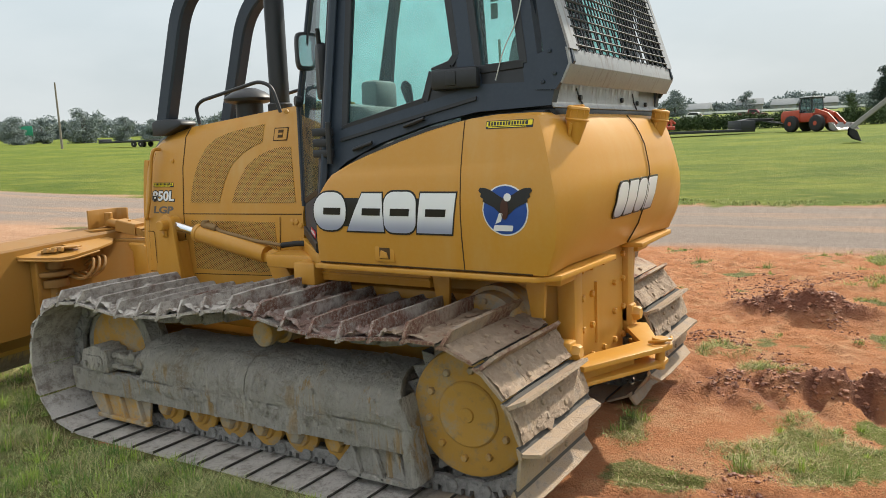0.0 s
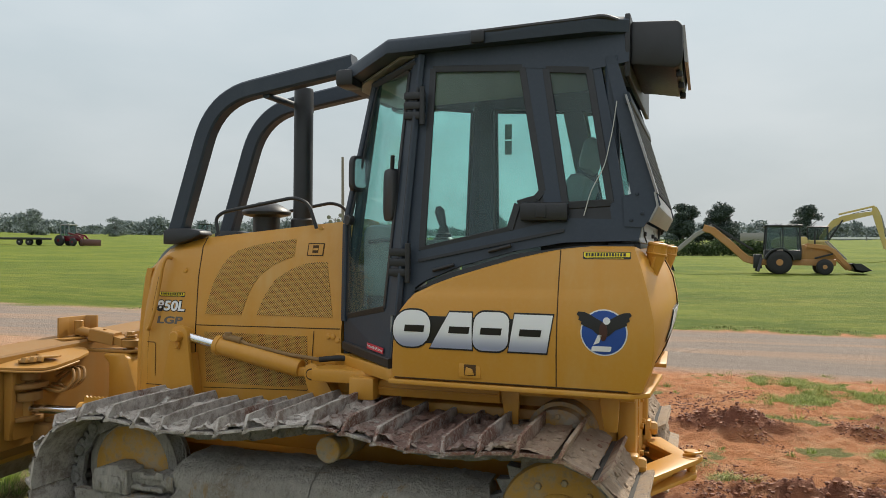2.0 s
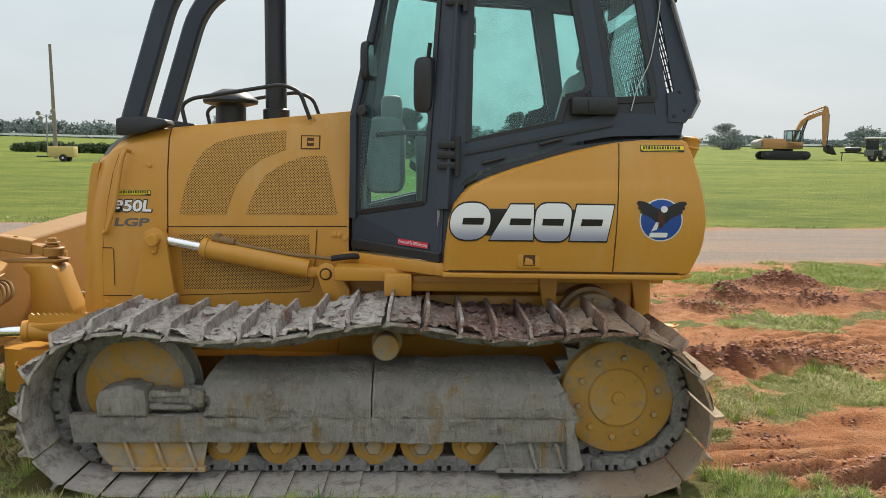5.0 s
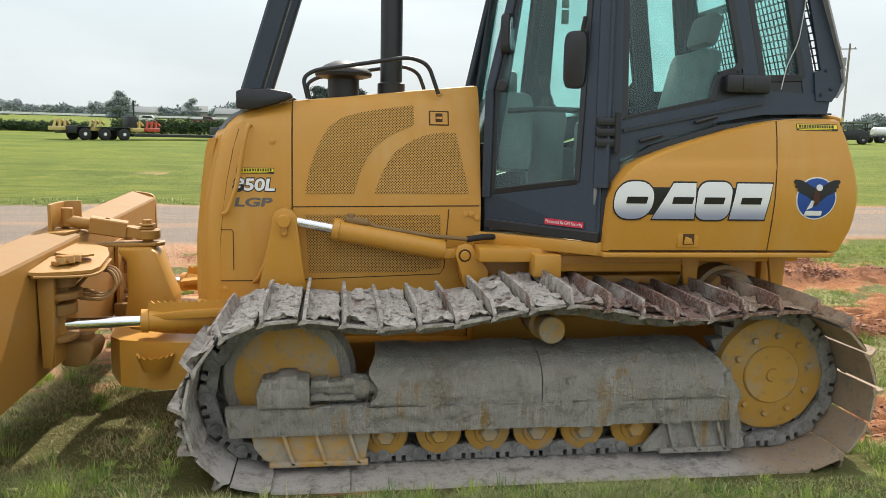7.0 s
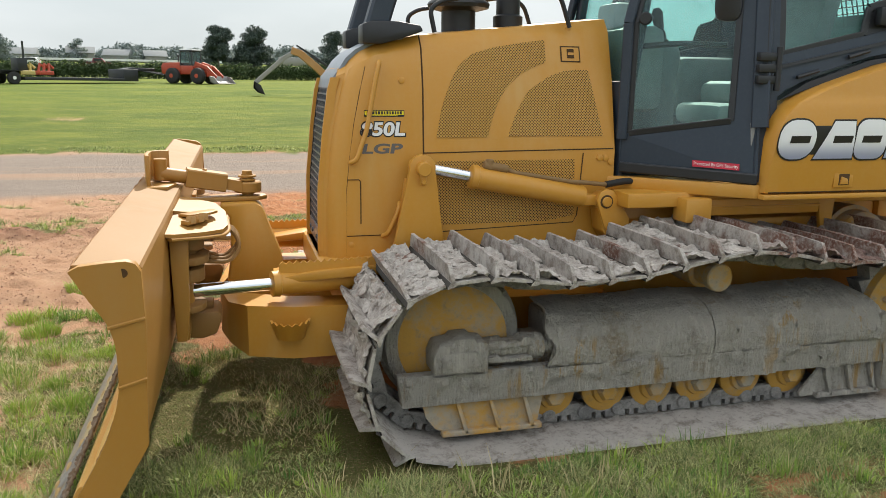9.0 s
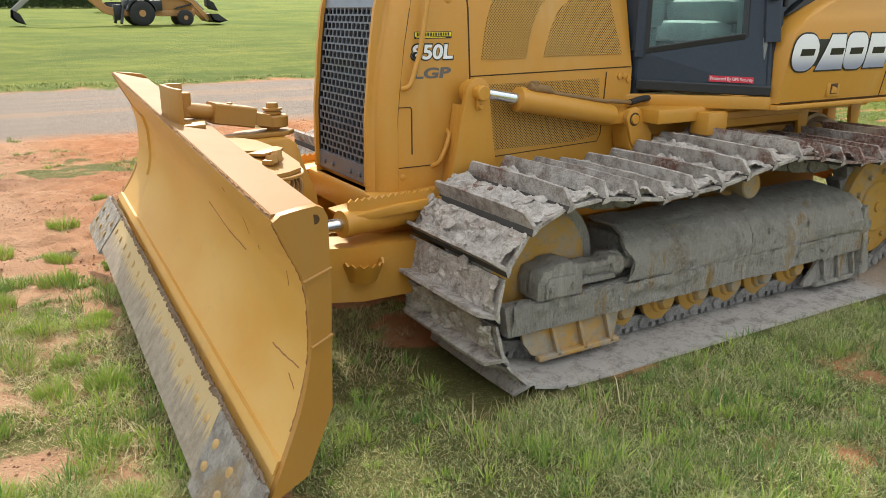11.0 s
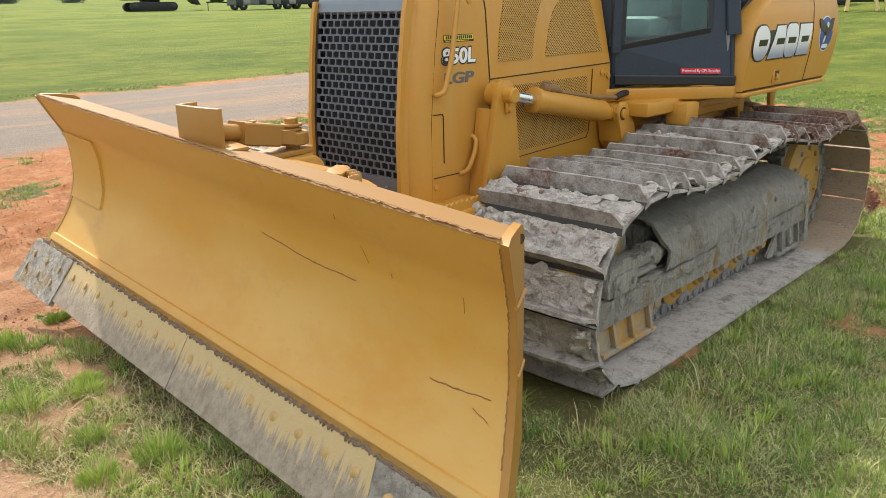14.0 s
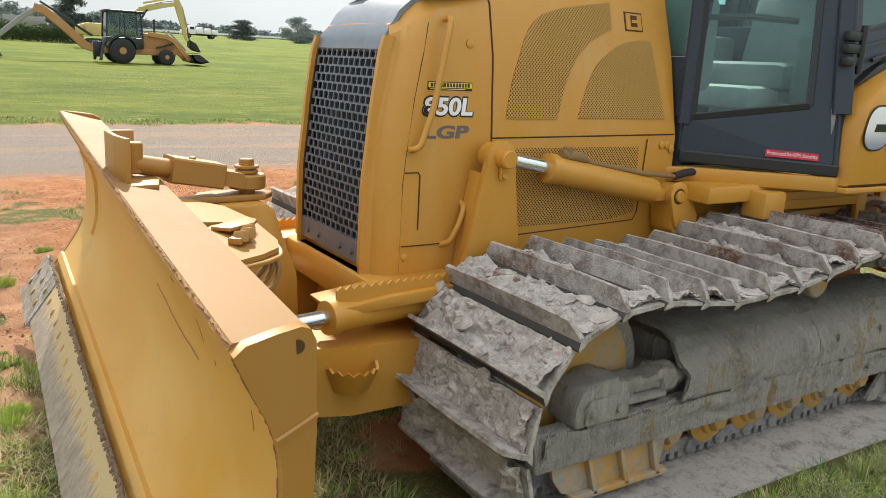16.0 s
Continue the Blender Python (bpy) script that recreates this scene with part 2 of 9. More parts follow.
def caked(name, base, mud, red, amount=0.5, metal=0.0, redder=0.0, streak=None, gap=0.0, dark=0.75):
    """Steel caked with dried mud and clay; towards the machine's tail the clay may turn redder."""
    k = Nodes(name, 0.85, metal)
    geo = k.add("ShaderNodeNewGeometry").outputs["Position"]
    n = k.noise(14, 6, 0.75, co=geo)
    m = k.noise(60, 5, 0.75, co=geo)
    r = k.noise(3.2, 4, 0.6, co=geo)
    tail, sole = 0.0, n
    if redder:
        sep = k.add("ShaderNodeSeparateXYZ")
        k.link(geo, sep.inputs[0])
        sole = k.math("ADD", n, k.math("MULTIPLY", k.math("SUBTRACT", 1.0, k.ramp(sep.outputs["Z"], 0.05, 0.2)), 0.05))
        tail = k.math("MULTIPLY", k.ramp(sep.outputs["X"], -3.1, -2.6), redder)
        tail = k.math("SUBTRACT", tail, k.math("MULTIPLY", k.math("SUBTRACT", 1.0, k.ramp(sep.outputs["Z"], 0.60, 0.66)), 0.2))
    c = k.mix(k.ramp(sole, 0.56 - amount * 0.35, 0.76 - amount * 0.25), base, mud)
    if redder:
        rear = k.math("MULTIPLY", k.ramp(sep.outputs["X"], -1.95, -1.6), 0.95)
        c = k.mix(k.math("MULTIPLY", rear, k.ramp(n, 0.25, 0.55)), c, (0.43, 0.31, 0.205))
    f = k.math("MULTIPLY", k.ramp(k.math("ADD", r, tail), 0.54, 0.68), k.ramp(m, 0.3, 0.6))
    c = k.mix(f, c, red)
    c = k.mix(k.math("MULTIPLY", k.ramp(m, 0.56, 0.7), dark), c, tuple(v * 0.4 for v in base))
    if streak:
        drip = k.math("MULTIPLY", k.ramp(k.noise(17, 4, 0.7, (1, 1, 0.1), co=geo), 0.50 - gap, 0.62 - gap), k.ramp(k.noise(1.9, 3, co=geo), 0.50 - gap, 0.62 - gap))
        c = k.mix(k.math("MULTIPLY", drip, 0.8), c, streak)
        pale = k.ramp(k.noise(22, 4, 0.7, (1, 1, 0.08), co=geo), 0.52, 0.7)
        c = k.mix(k.math("MULTIPLY", pale, 0.45), c, tuple(v * 1.5 for v in mud))
    k.color(c)
    h = k.math("ADD", k.math("MULTIPLY", n, 0.8), k.math("MULTIPLY", m, 0.6))
    if streak:
        h = k.math("ADD", h, k.math("MULTIPLY", k.noise(24, 5, 0.75, (1, 1, 0.2), co=geo), 1.6))
    k.bump(h, 1.0, 0.032 if streak else 0.02)
    return k.mat


SHOE = caked("mud_caked_track_steel", (0.27, 0.23, 0.20), (0.56, 0.52, 0.48), (0.20, 0.085, 0.055), 0.62, 0.0, 0.12, None, 0.0, 0.6)
MUDDY = caked("dried_grey_mud_on_steel", (0.30, 0.27, 0.235), (0.45, 0.42, 0.375), (0.30, 0.24, 0.17), 0.9, 0.0, 0.0, (0.42, 0.24, 0.05), 0.0, 0.28)
LINK = caked("dusty_chain_steel", (0.18, 0.175, 0.17), (0.34, 0.325, 0.31), (0.25, 0.17, 0.12), 0.6)
EDGE = caked("worn_cutting_edge_steel", (0.27, 0.24, 0.21), (0.48, 0.445, 0.40), (0.42, 0.31, 0.17), 0.6, 0.1, 0.0, (0.46, 0.33, 0.16), -0.02, 0.35)


def worn_edge():
    """Cutting edge steel: paint left along the upper side, worn off downwards in streaks."""
    k = Nodes("half_painted_cutting_edge", 0.7)
    geo = k.add("ShaderNodeNewGeometry").outputs["Position"]
    sep = k.add("ShaderNodeSeparateXYZ")
    k.link(geo, sep.inputs[0])
    h = k.math("SUBTRACT", sep.outputs["Z"], k.math("MULTIPLY", k.math("SUBTRACT", sep.outputs["Y"], 3.653), 0.0524))
    drip = k.noise(75, 4, 0.75, (0.06, 1, 0.06), co=geo)
    big = k.noise(2.6, 3, 0.6, co=geo)
    h = k.math("ADD", h, k.math("MULTIPLY", k.math("SUBTRACT", drip, 0.5), 0.26))
    h = k.math("ADD", h, k.math("MULTIPLY", k.math("SUBTRACT", big, 0.5), 0.10))
    n, m = k.noise(22, 6, 0.75, (0.8, 1, 0.8), co=geo), k.noise(90, 4, 0.7, co=geo)
    steel = k.mix(k.ramp(n, 0.3, 0.7), (0.22, 0.175, 0.13), (0.37, 0.305, 0.235))
    steel = k.mix(k.math("MULTIPLY", k.ramp(m, 0.55, 0.7), 0.5), steel, (0.15, 0.095, 0.055))
    coat = k.mix(n, (0.47, 0.32, 0.13), (0.50, 0.39, 0.22))
    k.color(k.mix(k.ramp(h, 0.165, 0.195), steel, coat))
    k.bump(k.math("ADD", n, k.math("MULTIPLY", m, 0.5)), 0.6, 0.006)
    return k.mat


WORN_EDGE = worn_edge()


def clay_crust():
    """Clay on the shoes: pale and dry towards the nose, dark red and damp over the middle, tan round the tail."""
    k = Nodes("dry_and_damp_clay", 0.9)
    geo = k.add("ShaderNodeNewGeometry").outputs["Position"]
    sep = k.add("ShaderNodeSeparateXYZ")
    k.link(geo, sep.inputs[0])
    big, n, fine = k.noise(5, 4, 0.6, co=geo), k.noise(24, 5, 0.7, co=geo), k.noise(130, 4, 0.75, co=geo)
    c = k.mix(k.ramp(n, 0.3, 0.7), (0.40, 0.36, 0.32), (0.60, 0.56, 0.515))
    c = k.mix(k.math("MULTIPLY", k.ramp(fine, 0.52, 0.68), 0.55), c, (0.22, 0.18, 0.15))
    c = k.mix(k.math("MULTIPLY", k.ramp(k.noise(9, 4, 0.7, co=geo), 0.60, 0.70), 0.5), c, (0.36, 0.20, 0.15))
    x = k.math("ADD", sep.outputs["X"], k.math("MULTIPLY", k.math("SUBTRACT", big, 0.5), 0.9))
    damp = k.math("MULTIPLY", k.ramp(x, -2.85, -2.35), k.math("SUBTRACT", 1.0, k.ramp(x, -2.0, -1.75)))
    damp = k.math("MULTIPLY", damp, k.ramp(n, 0.28, 0.5))
    c = k.mix(k.math("MULTIPLY", damp, 0.85), c, k.mix(fine, (0.10, 0.05, 0.04), (0.25, 0.12, 0.09)))
    tan = k.math("MULTIPLY", k.ramp(x, -2.0, -1.7), 0.9)
    c = k.mix(tan, c, k.mix(n, (0.22, 0.145, 0.095), (0.42, 0.31, 0.215)))
    k.color(c)
    k.rough(k.math("SUBTRACT", 0.92, k.math("MULTIPLY", damp, 0.5)))
    k.bump(k.math("ADD", n, fine), 0.8, 0.008)
    return k.mat


CLOD = clay_crust()
RADIATOR = plain("dark_radiator_core", (0.012, 0.013, 0.016), 0.7)
GRILLE_TOP = plain("blue_grey_nose_sheet", (0.21, 0.235, 0.27), 0.38, 0.5, 0.15)
GRILLE = paint("blue_grey_grille_steel", (0.10, 0.115, 0.145), (0.24, 0.25, 0.26), 0.26, 0.3)


def foliage(name, a, b):
    k = Nodes(name, 0.7)
    geo = k.add("ShaderNodeNewGeometry")
    k.color(k.mix(geo.outputs["Random Per Island"], a, b))
    return k.mat


CEDAR = foliage("hazy_cedar_leaves", (0.03, 0.05, 0.045), (0.065, 0.095, 0.075))
# distance haze is mixed into the far leaves as a pale blue-grey
FAR_LEAF = foliage("haze_tinted_far_leaves", (0.17, 0.21, 0.205), (0.22, 0.26, 0.25))
MID_LEAF = foliage("hedge_leaves", (0.03, 0.055, 0.02), (0.075, 0.12, 0.035))
BARK = plain("hazy_bark", (0.12, 0.10, 0.085), 0.9)


def tuft_leaves():
    """Grass that differs from tuft to tuft and from blade to blade."""
    k = Nodes("tufted_grass", 0.6)
    isle = k.add("ShaderNodeNewGeometry").outputs["Random Per Island"]
    own = k.attr("tuft")
    c = k.mix(own, (0.10, 0.22, 0.04), (0.44, 0.57, 0.09))
    c = k.mix(k.ramp(isle, 0.45, 1.0), c, (0.33, 0.38, 0.11))
    c = k.mix(k.ramp(isle, 0.86, 0.95), c, (0.55, 0.47, 0.25))
    k.color(c)
    return k.mat


TUFTBLADE = tuft_leaves()
GRASSBLADE = foliage("grass_blades", (0.08, 0.14, 0.032), (0.60, 0.60, 0.25))
# brighter copy of the grass blades, with sunlight put into the colour
SUNBLADE = foliage("sun_brightened_grass_blades", (0.15, 0.23, 0.045), (0.62, 0.62, 0.22))
DRYBLADE = foliage("dry_grass_blades", (0.38, 0.30, 0.14), (0.58, 0.48, 0.27))


# ---- mesh helpers ----
def finish(bm, mat, sharp=38.0):
    bmesh.ops.recalc_face_normals(bm, faces=bm.faces[:])
    me = bpy.data.meshes.new("m")
    bm.to_mesh(me)
    bm.free()
    me.materials.append(mat)
    me.shade_smooth()
    me.set_sharp_from_angle(angle=radians(sharp))
    return me


def add_to(bm, other):
    vs = [bm.verts.new(v.co) for v in other.verts]
    other.verts.index_update()
    for f in other.faces:
        bm.faces.new([vs[v.index] for v in f.verts])
    other.free()
    return bm


def box(bm, x0, x1, y0, y1, z0, z1, bevel=0.006, m=None):
    (x0, x1), (y0, y1), (z0, z1) = sorted((x0, x1)), sorted((y0, y1)), sorted((z0, z1))
    t = bmesh.new()
    bmesh.ops.create_cube(t, size=1.0)
    for v in t.verts:
        v.co = Vector(((x0 + x1) / 2 + v.co.x * (x1 - x0), (y0 + y1) / 2 + v.co.y * (y1 - y0), (z0 + z1) / 2 + v.co.z * (z1 - z0)))
    if bevel:
        b = min(bevel, 0.45 * min(abs(x1 - x0), abs(y1 - y0), abs(z1 - z0)))
        bmesh.ops.bevel(t, geom=t.verts[:] + t.edges[:], offset=b, segments=2, profile=0.5, affect="EDGES")
    if m:
        t.transform(m)
    return add_to(bm, t)


def prism(bm, pts, y0, y1, bevel=0.0, plane="xz"):
    """A polygon of (a, b) in the plane, given depth along the third axis."""
    put = {"xz": lambda a, b, c: (a, c, b), "xy": lambda a, b, c: (a, b, c), "yz": lambda a, b, c: (c, a, b)}[plane]
    t = bmesh.new()
    lo = [t.verts.new(put(a, b, y0)) for a, b in pts]
    hi = [t.verts.new(put(a, b, y1)) for a, b in pts]
    t.faces.new(lo)
    t.faces.new(hi[::-1])
    n = len(pts)
    for i in range(n):
        t.faces.new((lo[i], hi[i], hi[(i + 1) % n], lo[(i + 1) % n]))
    bmesh.ops.recalc_face_normals(t, faces=t.faces[:])
    if bevel:
        bmesh.ops.bevel(t, geom=t.verts[:] + t.edges[:], offset=bevel, segments=2, profile=0.5, affect="EDGES")
    return add_to(bm, t)


def ring_frame(direction):
    d = Vector(direction).normalized()
    up = Vector((0, 0, 1)) if abs(d.z) < 0.95 else Vector((1, 0, 0))
    s = d.cross(up).normalized()
    return s, s.cross(d).normalized()


def turned(bm, p0, p1, profile, n=24):
    """A body of revolution from p0 to p1: profile rows of (share of the way, radius)."""
    p0, p1 = Vector(p0), Vector(p1)
    s, u = ring_frame(p1 - p0)
    rings = []
    for t, r in profile:
        c = p0.lerp(p1, t)
        rings.append([bm.verts.new(c + (s * math.cos(a) + u * math.sin(a)) * max(r, 1e-4)) for a in [2 * math.pi * i / n for i in range(n)]])
    for a, b in zip(rings, rings[1:]):
        for i in range(n):
            bm.faces.new((a[i], a[(i + 1) % n], b[(i + 1) % n], b[i]))
    bm.faces.new(rings[0][::-1])
    bm.faces.new(rings[-1])
    return bm


def cyl(bm, p0, p1, r, n=20, bevel=0.0):
    length = (Vector(p1) - Vector(p0)).length
    e = min(0.3, bevel / length) if bevel else 0
    rows = [(0, r - bevel), (e, r), (1 - e, r), (1, r - bevel)] if bevel else [(0, r), (1, r)]
    return turned(bm, p0, p1, rows, n)


def rounded(pts, radius, steps=5):
    """A path with its inner corners rounded."""
    pts = [Vector(p) for p in pts]
    out = [pts[0]]
    for a, b, c in zip(pts, pts[1:], pts[2:]):
        r = min(radius, (a - b).length * 0.45, (c - b).length * 0.45)
        p, q = b + (a - b).normalized() * r, b + (c - b).normalized() * r
        for i in range(steps + 1):
            t = i / steps
            out.append(p * (1 - t) ** 2 + b * 2 * t * (1 - t) + q * t * t)
    return out + [pts[-1]]


def sweep(bm, pts, section, up=(0, 1, 0)):
    """A section of (side, up) swept along a path; side lies along `up` given here."""
    pts = [Vector(p) for p in pts]
    rings = []
    for i, p in enumerate(pts):
        d = (pts[min(i + 1, len(pts) - 1)] - pts[max(i - 1, 0)]).normalized()
        s = (Vector(up) - d * d.dot(Vector(up))).normalized()
        u = s.cross(d)
        rings.append([bm.verts.new(p + s * a + u * b) for a, b in section])
    n = len(section)
    for a, b in zip(rings, rings[1:]):
        for i in range(n):
            bm.faces.new((a[i], a[(i + 1) % n], b[(i + 1) % n], b[i]))
    bm.faces.new(rings[0][::-1])
    bm.faces.new(rings[-1])
    return bm


def circle(r, n=10):
    return [(r * math.cos(2 * math.pi * i / n), r * math.sin(2 * math.pi * i / n)) for i in range(n)]


def rect(w, h, c=0.01):
    w, h = w / 2, h / 2
    return [(-w + c, -h), (w - c, -h), (w, -h + c), (w, h - c), (w - c, h), (-w + c, h), (-w, h - c), (-w, -h + c)]


def pipe(bm, pts, r, n=10, radius=0.04):
    pts = rounded(pts, radius)
    d = (pts[-1] - pts[0]).normalized()
    up = (0, 1, 0) if abs(d.y) < 0.8 else (0, 0, 1)
    return sweep(bm, pts, circle(r, n), up)


def loft(bm, rings, closed=True, caps=True):
    vs = [[bm.verts.new(p) for p in r] for r in rings]
    n = len(vs[0])
    for a, b in zip(vs, vs[1:]):
        for i in range(n if closed else n - 1):
            bm.faces.new((a[i], a[(i + 1) % n], b[(i + 1) % n], b[i]))
    if caps and closed:
        bm.faces.new(vs[0][::-1])
        bm.faces.new(vs[-1])
    return bm


def plate(bm, quad, thick):
    """A sheet with a polygon outline in space, given thickness along its normal."""
    q = [Vector(p) for p in quad]
    n = (q[1] - q[0]).cross(q[-1] - q[0]).normalized() * thick
    t = bmesh.new()
    lo = [t.verts.new(p) for p in q]
    hi = [t.verts.new(p + n) for p in q]
    t.faces.new(lo[::-1])
    t.faces.new(hi)
    k = len(q)
    for i in range(k):
        t.faces.new((lo[i], lo[(i + 1) % k], hi[(i + 1) % k], hi[i]))
    return add_to(bm, t)


def bolt(bm, p, d, r=0.014, h=0.012):
    p = Vector(p)
    return turned(bm, p, p + Vector(d).normalized() * h, [(0, r), (0.8, r), (1, r * 0.8)], 6)


SHIFT = {}


def thing(name, at, label, category, group="", kind=""):
    e = new(name)
    e.location = at
    e.empty_display_size = 0.2
    return tagged(e, label, category, group, kind)


def part(name, bm, mat, parent, label="", sharp=38.0):
    """One mesh object under a thing or a part, its vertices given in the thing's frame of the place."""
    me = finish(bm, mat, sharp) if isinstance(bm, bmesh.types.BMesh) else bm
    ob = new(name, me)
    if parent:
        ob.parent = parent
        top = parent
        off = Vector((0, 0, 0))
        while top:
            off += Vector(SHIFT.get(top.name, (0, 0, 0)))
            top = top.parent
        if isinstance(bm, bmesh.types.BMesh):
            me.transform(Matrix.Translation(-off))
    if label:
        ob["label"] = label
    return ob


def lerp_table(table, t):
    ks = [k for k, _ in table]
    return float(np.interp(t, ks, [v for _, v in table]))


# ---- ground ----
TABLES = {}


def hash_noise(x, y, seed):
    """Smooth value noise in numpy, 0 to 1."""
    if seed not in TABLES:
        TABLES[seed] = np.random.RandomState(seed).rand(256, 256)
    tab = TABLES[seed]
    xi, yi = np.floor(x).astype(int), np.floor(y).astype(int)
    fx, fy = x - xi, y - yi
    fx, fy = fx * fx * (3 - 2 * fx), fy * fy * (3 - 2 * fy)
    g = lambda a, b: tab[a % 256, b % 256]
    return (g(xi, yi) * (1 - fx) + g(xi + 1, yi) * fx) * (1 - fy) + (g(xi, yi + 1) * (1 - fx) + g(xi + 1, yi + 1) * fx) * fy


def fractal(x, y, scale, seed, octaves=4):
    v, a, s = 0, 0.5, 0
    for i in range(octaves):
        v = v + a * hash_noise(x * scale * 2 ** i, y * scale * 2 ** i, seed + i)
        s += a
        a *= 0.55
    return v / s


def smooth(v, lo, hi):
    t = np.clip((v - lo) / (hi - lo), 0, 1)
    return t * t * (3 - 2 * t)


def bump_at(x, y, cx, cy, rx, ry):
    return np.exp(-((x - cx) / rx) ** 2 - ((y - cy) / ry) ** 2)


def road_mask(x, y):
    w = 0.5 * (fractal(x, y, 0.7, 11) - 0.5)
    wide = 0.5 * (fractal(x, x * 0, 0.25, 17) - 0.5)
    bend = np.clip(x, 0, 60)
    return smooth(y + w + wide - 0.145 * bend, 10.0, 10.9) * (1 - smooth(y + w * 0.8 - 0.12 * bend, 16.2, 16.8))


def print_band(x, y):
    """Where a track pressed rows of bars into the clay."""
    return np.clip(1.1 * bump_at(x, y - 0.25 * x, 0.75, 5.32, 1.0, 0.36) + 1.0 * bump_at(x, y, -0.6, 2.9, 0.55, 0.48), 0, 1)


def rut_band(x, y):
    """Where the tracks churned the clay behind the machine."""
    return np.clip(bump_at(x, y, -0.6, 4.85, 0.85, 0.36) + print_band(x, y), 0, 1)


def ruts(x, y):
    """Depth of the prints in the churned clay, 0 to 1: bars across the band with crumbled edges."""
    w = 0.10 * (fractal(x, y, 5.0, 91, 3) - 0.5)
    turned_bar = 0.5 + 0.5 * np.sin(2 * np.pi * (x + w + 0.45 * (y - 4.7)) / 0.27)
    long_bar = 0.5 + 0.5 * np.sin(2 * np.pi * (y - 0.16 * x + 0.6 * w) / 0.19)
    patchy = smooth(fractal(x, y, 4.0, 97, 3), 0.28, 0.46)
    return np.maximum(bump_at(x, y, -0.6, 4.85, 0.85, 0.36) * smooth(turned_bar, 0.45, 0.9) * patchy, print_band(x, y) * smooth(long_bar, 0.4, 0.85) * patchy)


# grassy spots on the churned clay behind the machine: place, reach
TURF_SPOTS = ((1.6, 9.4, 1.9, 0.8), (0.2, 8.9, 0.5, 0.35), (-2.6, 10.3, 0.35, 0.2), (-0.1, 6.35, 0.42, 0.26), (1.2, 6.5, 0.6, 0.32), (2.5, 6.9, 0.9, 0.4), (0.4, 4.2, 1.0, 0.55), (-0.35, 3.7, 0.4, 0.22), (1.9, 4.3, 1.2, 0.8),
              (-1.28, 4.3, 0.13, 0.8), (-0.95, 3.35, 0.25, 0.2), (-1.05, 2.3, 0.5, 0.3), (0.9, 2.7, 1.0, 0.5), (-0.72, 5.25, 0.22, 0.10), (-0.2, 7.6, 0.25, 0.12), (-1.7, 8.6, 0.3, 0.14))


def grass_mask(x, y):
    """How much of the ground is covered by grass."""
    n = 0.62 * fractal(x, y, 1.1, 23, 4) + 0.38 * fractal(x, y, 5.5, 29, 3)
    near = 0.66 + 0 * x
    front = 0.525 + 0.04 * bump_at(x, y, -6.0, 3.5, 1.0, 1.6)
    back = 0.395 + 0.10 * smooth(x, 2.5, 5) + 0.14 * smooth(x, 4, 7)
    dirt = 0.40 + 0.10 * smooth(x, 2.5, 5) + 0.14 * smooth(x, 4, 7) + 0.03 * np.sin(y * 2.6 + 0.5 * x) * (1 - smooth(x, -3, -1))
    for cx, cy, rx, ry in TURF_SPOTS:
        spot = 0.27 * bump_at(x, y, cx, cy, rx, ry)
        back, dirt = back + spot, dirt + spot
    back = back + 0.15 * smooth(x, 0.9, 2.4)
    dirt = dirt + 0.15 * smooth(x, 2.2, 3.6)
    side = np.maximum(smooth(x, -5.4, -4.9), 1 - smooth(y + 0.8 * (fractal(x, y, 0.9, 25) - 0.5), -0.6, 0.5))
    bias = front + (back - front) * side
    bias = bias + (dirt - bias) * smooth(y, 4.4, 6.2)
    shelf = 2.3 + 0.45 * (1 - smooth(x, -1.6, -1.1))
    bias = bias + (near - bias) * (1 - smooth(y, shelf, shelf + 0.5)) * side
    bias = bias + 0.12 * bump_at(x, y, -7.2, 6.3, 0.8, 0.5) + 0.16 * bump_at(x, y, -8.5, 9.7, 3.2, 0.35)
    bias = bias - 0.17 * rut_band(x, y)
    bias = bias - 0.13 * bump_at(x, y, -2.66, 2.1, 0.24, 0.11) - 0.09 * bump_at(x, y, -2.25, 1.78, 0.2, 0.08) + 0.2 * bump_at(x, y, -3.75, 2.03, 0.4, 0.25)
    bias = bias + 0.20 * bump_at(x, y, -4.75, 2.95, 0.7, 0.75) + 0.10 * bump_at(x, y, -4.9, 3.9, 0.5, 0.8)
    g = smooth(n + bias - 0.5, 0.42, 0.62)
    yq = y - 0.12 * np.clip(x, 0, 60)
    lawn = smooth(yq + 1.3 * (fractal(x, y, 0.5, 31) - 0.5) + 1.0 * (fractal(x, y, 3.0, 33) - 0.5), 16.0, 17.2)
    bare = smooth(fractal(x, y * 3, 0.12, 37), 0.60, 0.76) * 0.14
    lawn = lawn * (1 - bare * (1 - smooth(y, 60, 90)))
    # scraped streaks on the mown field
    for cx, cy, rx, ry in ((-12.0, 28.8, 2.6, 0.5), (-9.8, 28.2, 1.0, 0.35), (-12.9, 33.0, 2.4, 0.45), (-15.0, 27.6, 1.2, 0.3)):
        lawn = lawn - 0.42 * bump_at(x, y, cx, cy, rx, ry) * smooth(fractal(x, y * 2.5, 1.2, 39, 4), 0.36, 0.6)
    lawn = np.clip(lawn, 0, 1)
    return np.maximum(g * (1 - road_mask(x, y)) * (1 - smooth(yq, 16, 16.4)), lawn)


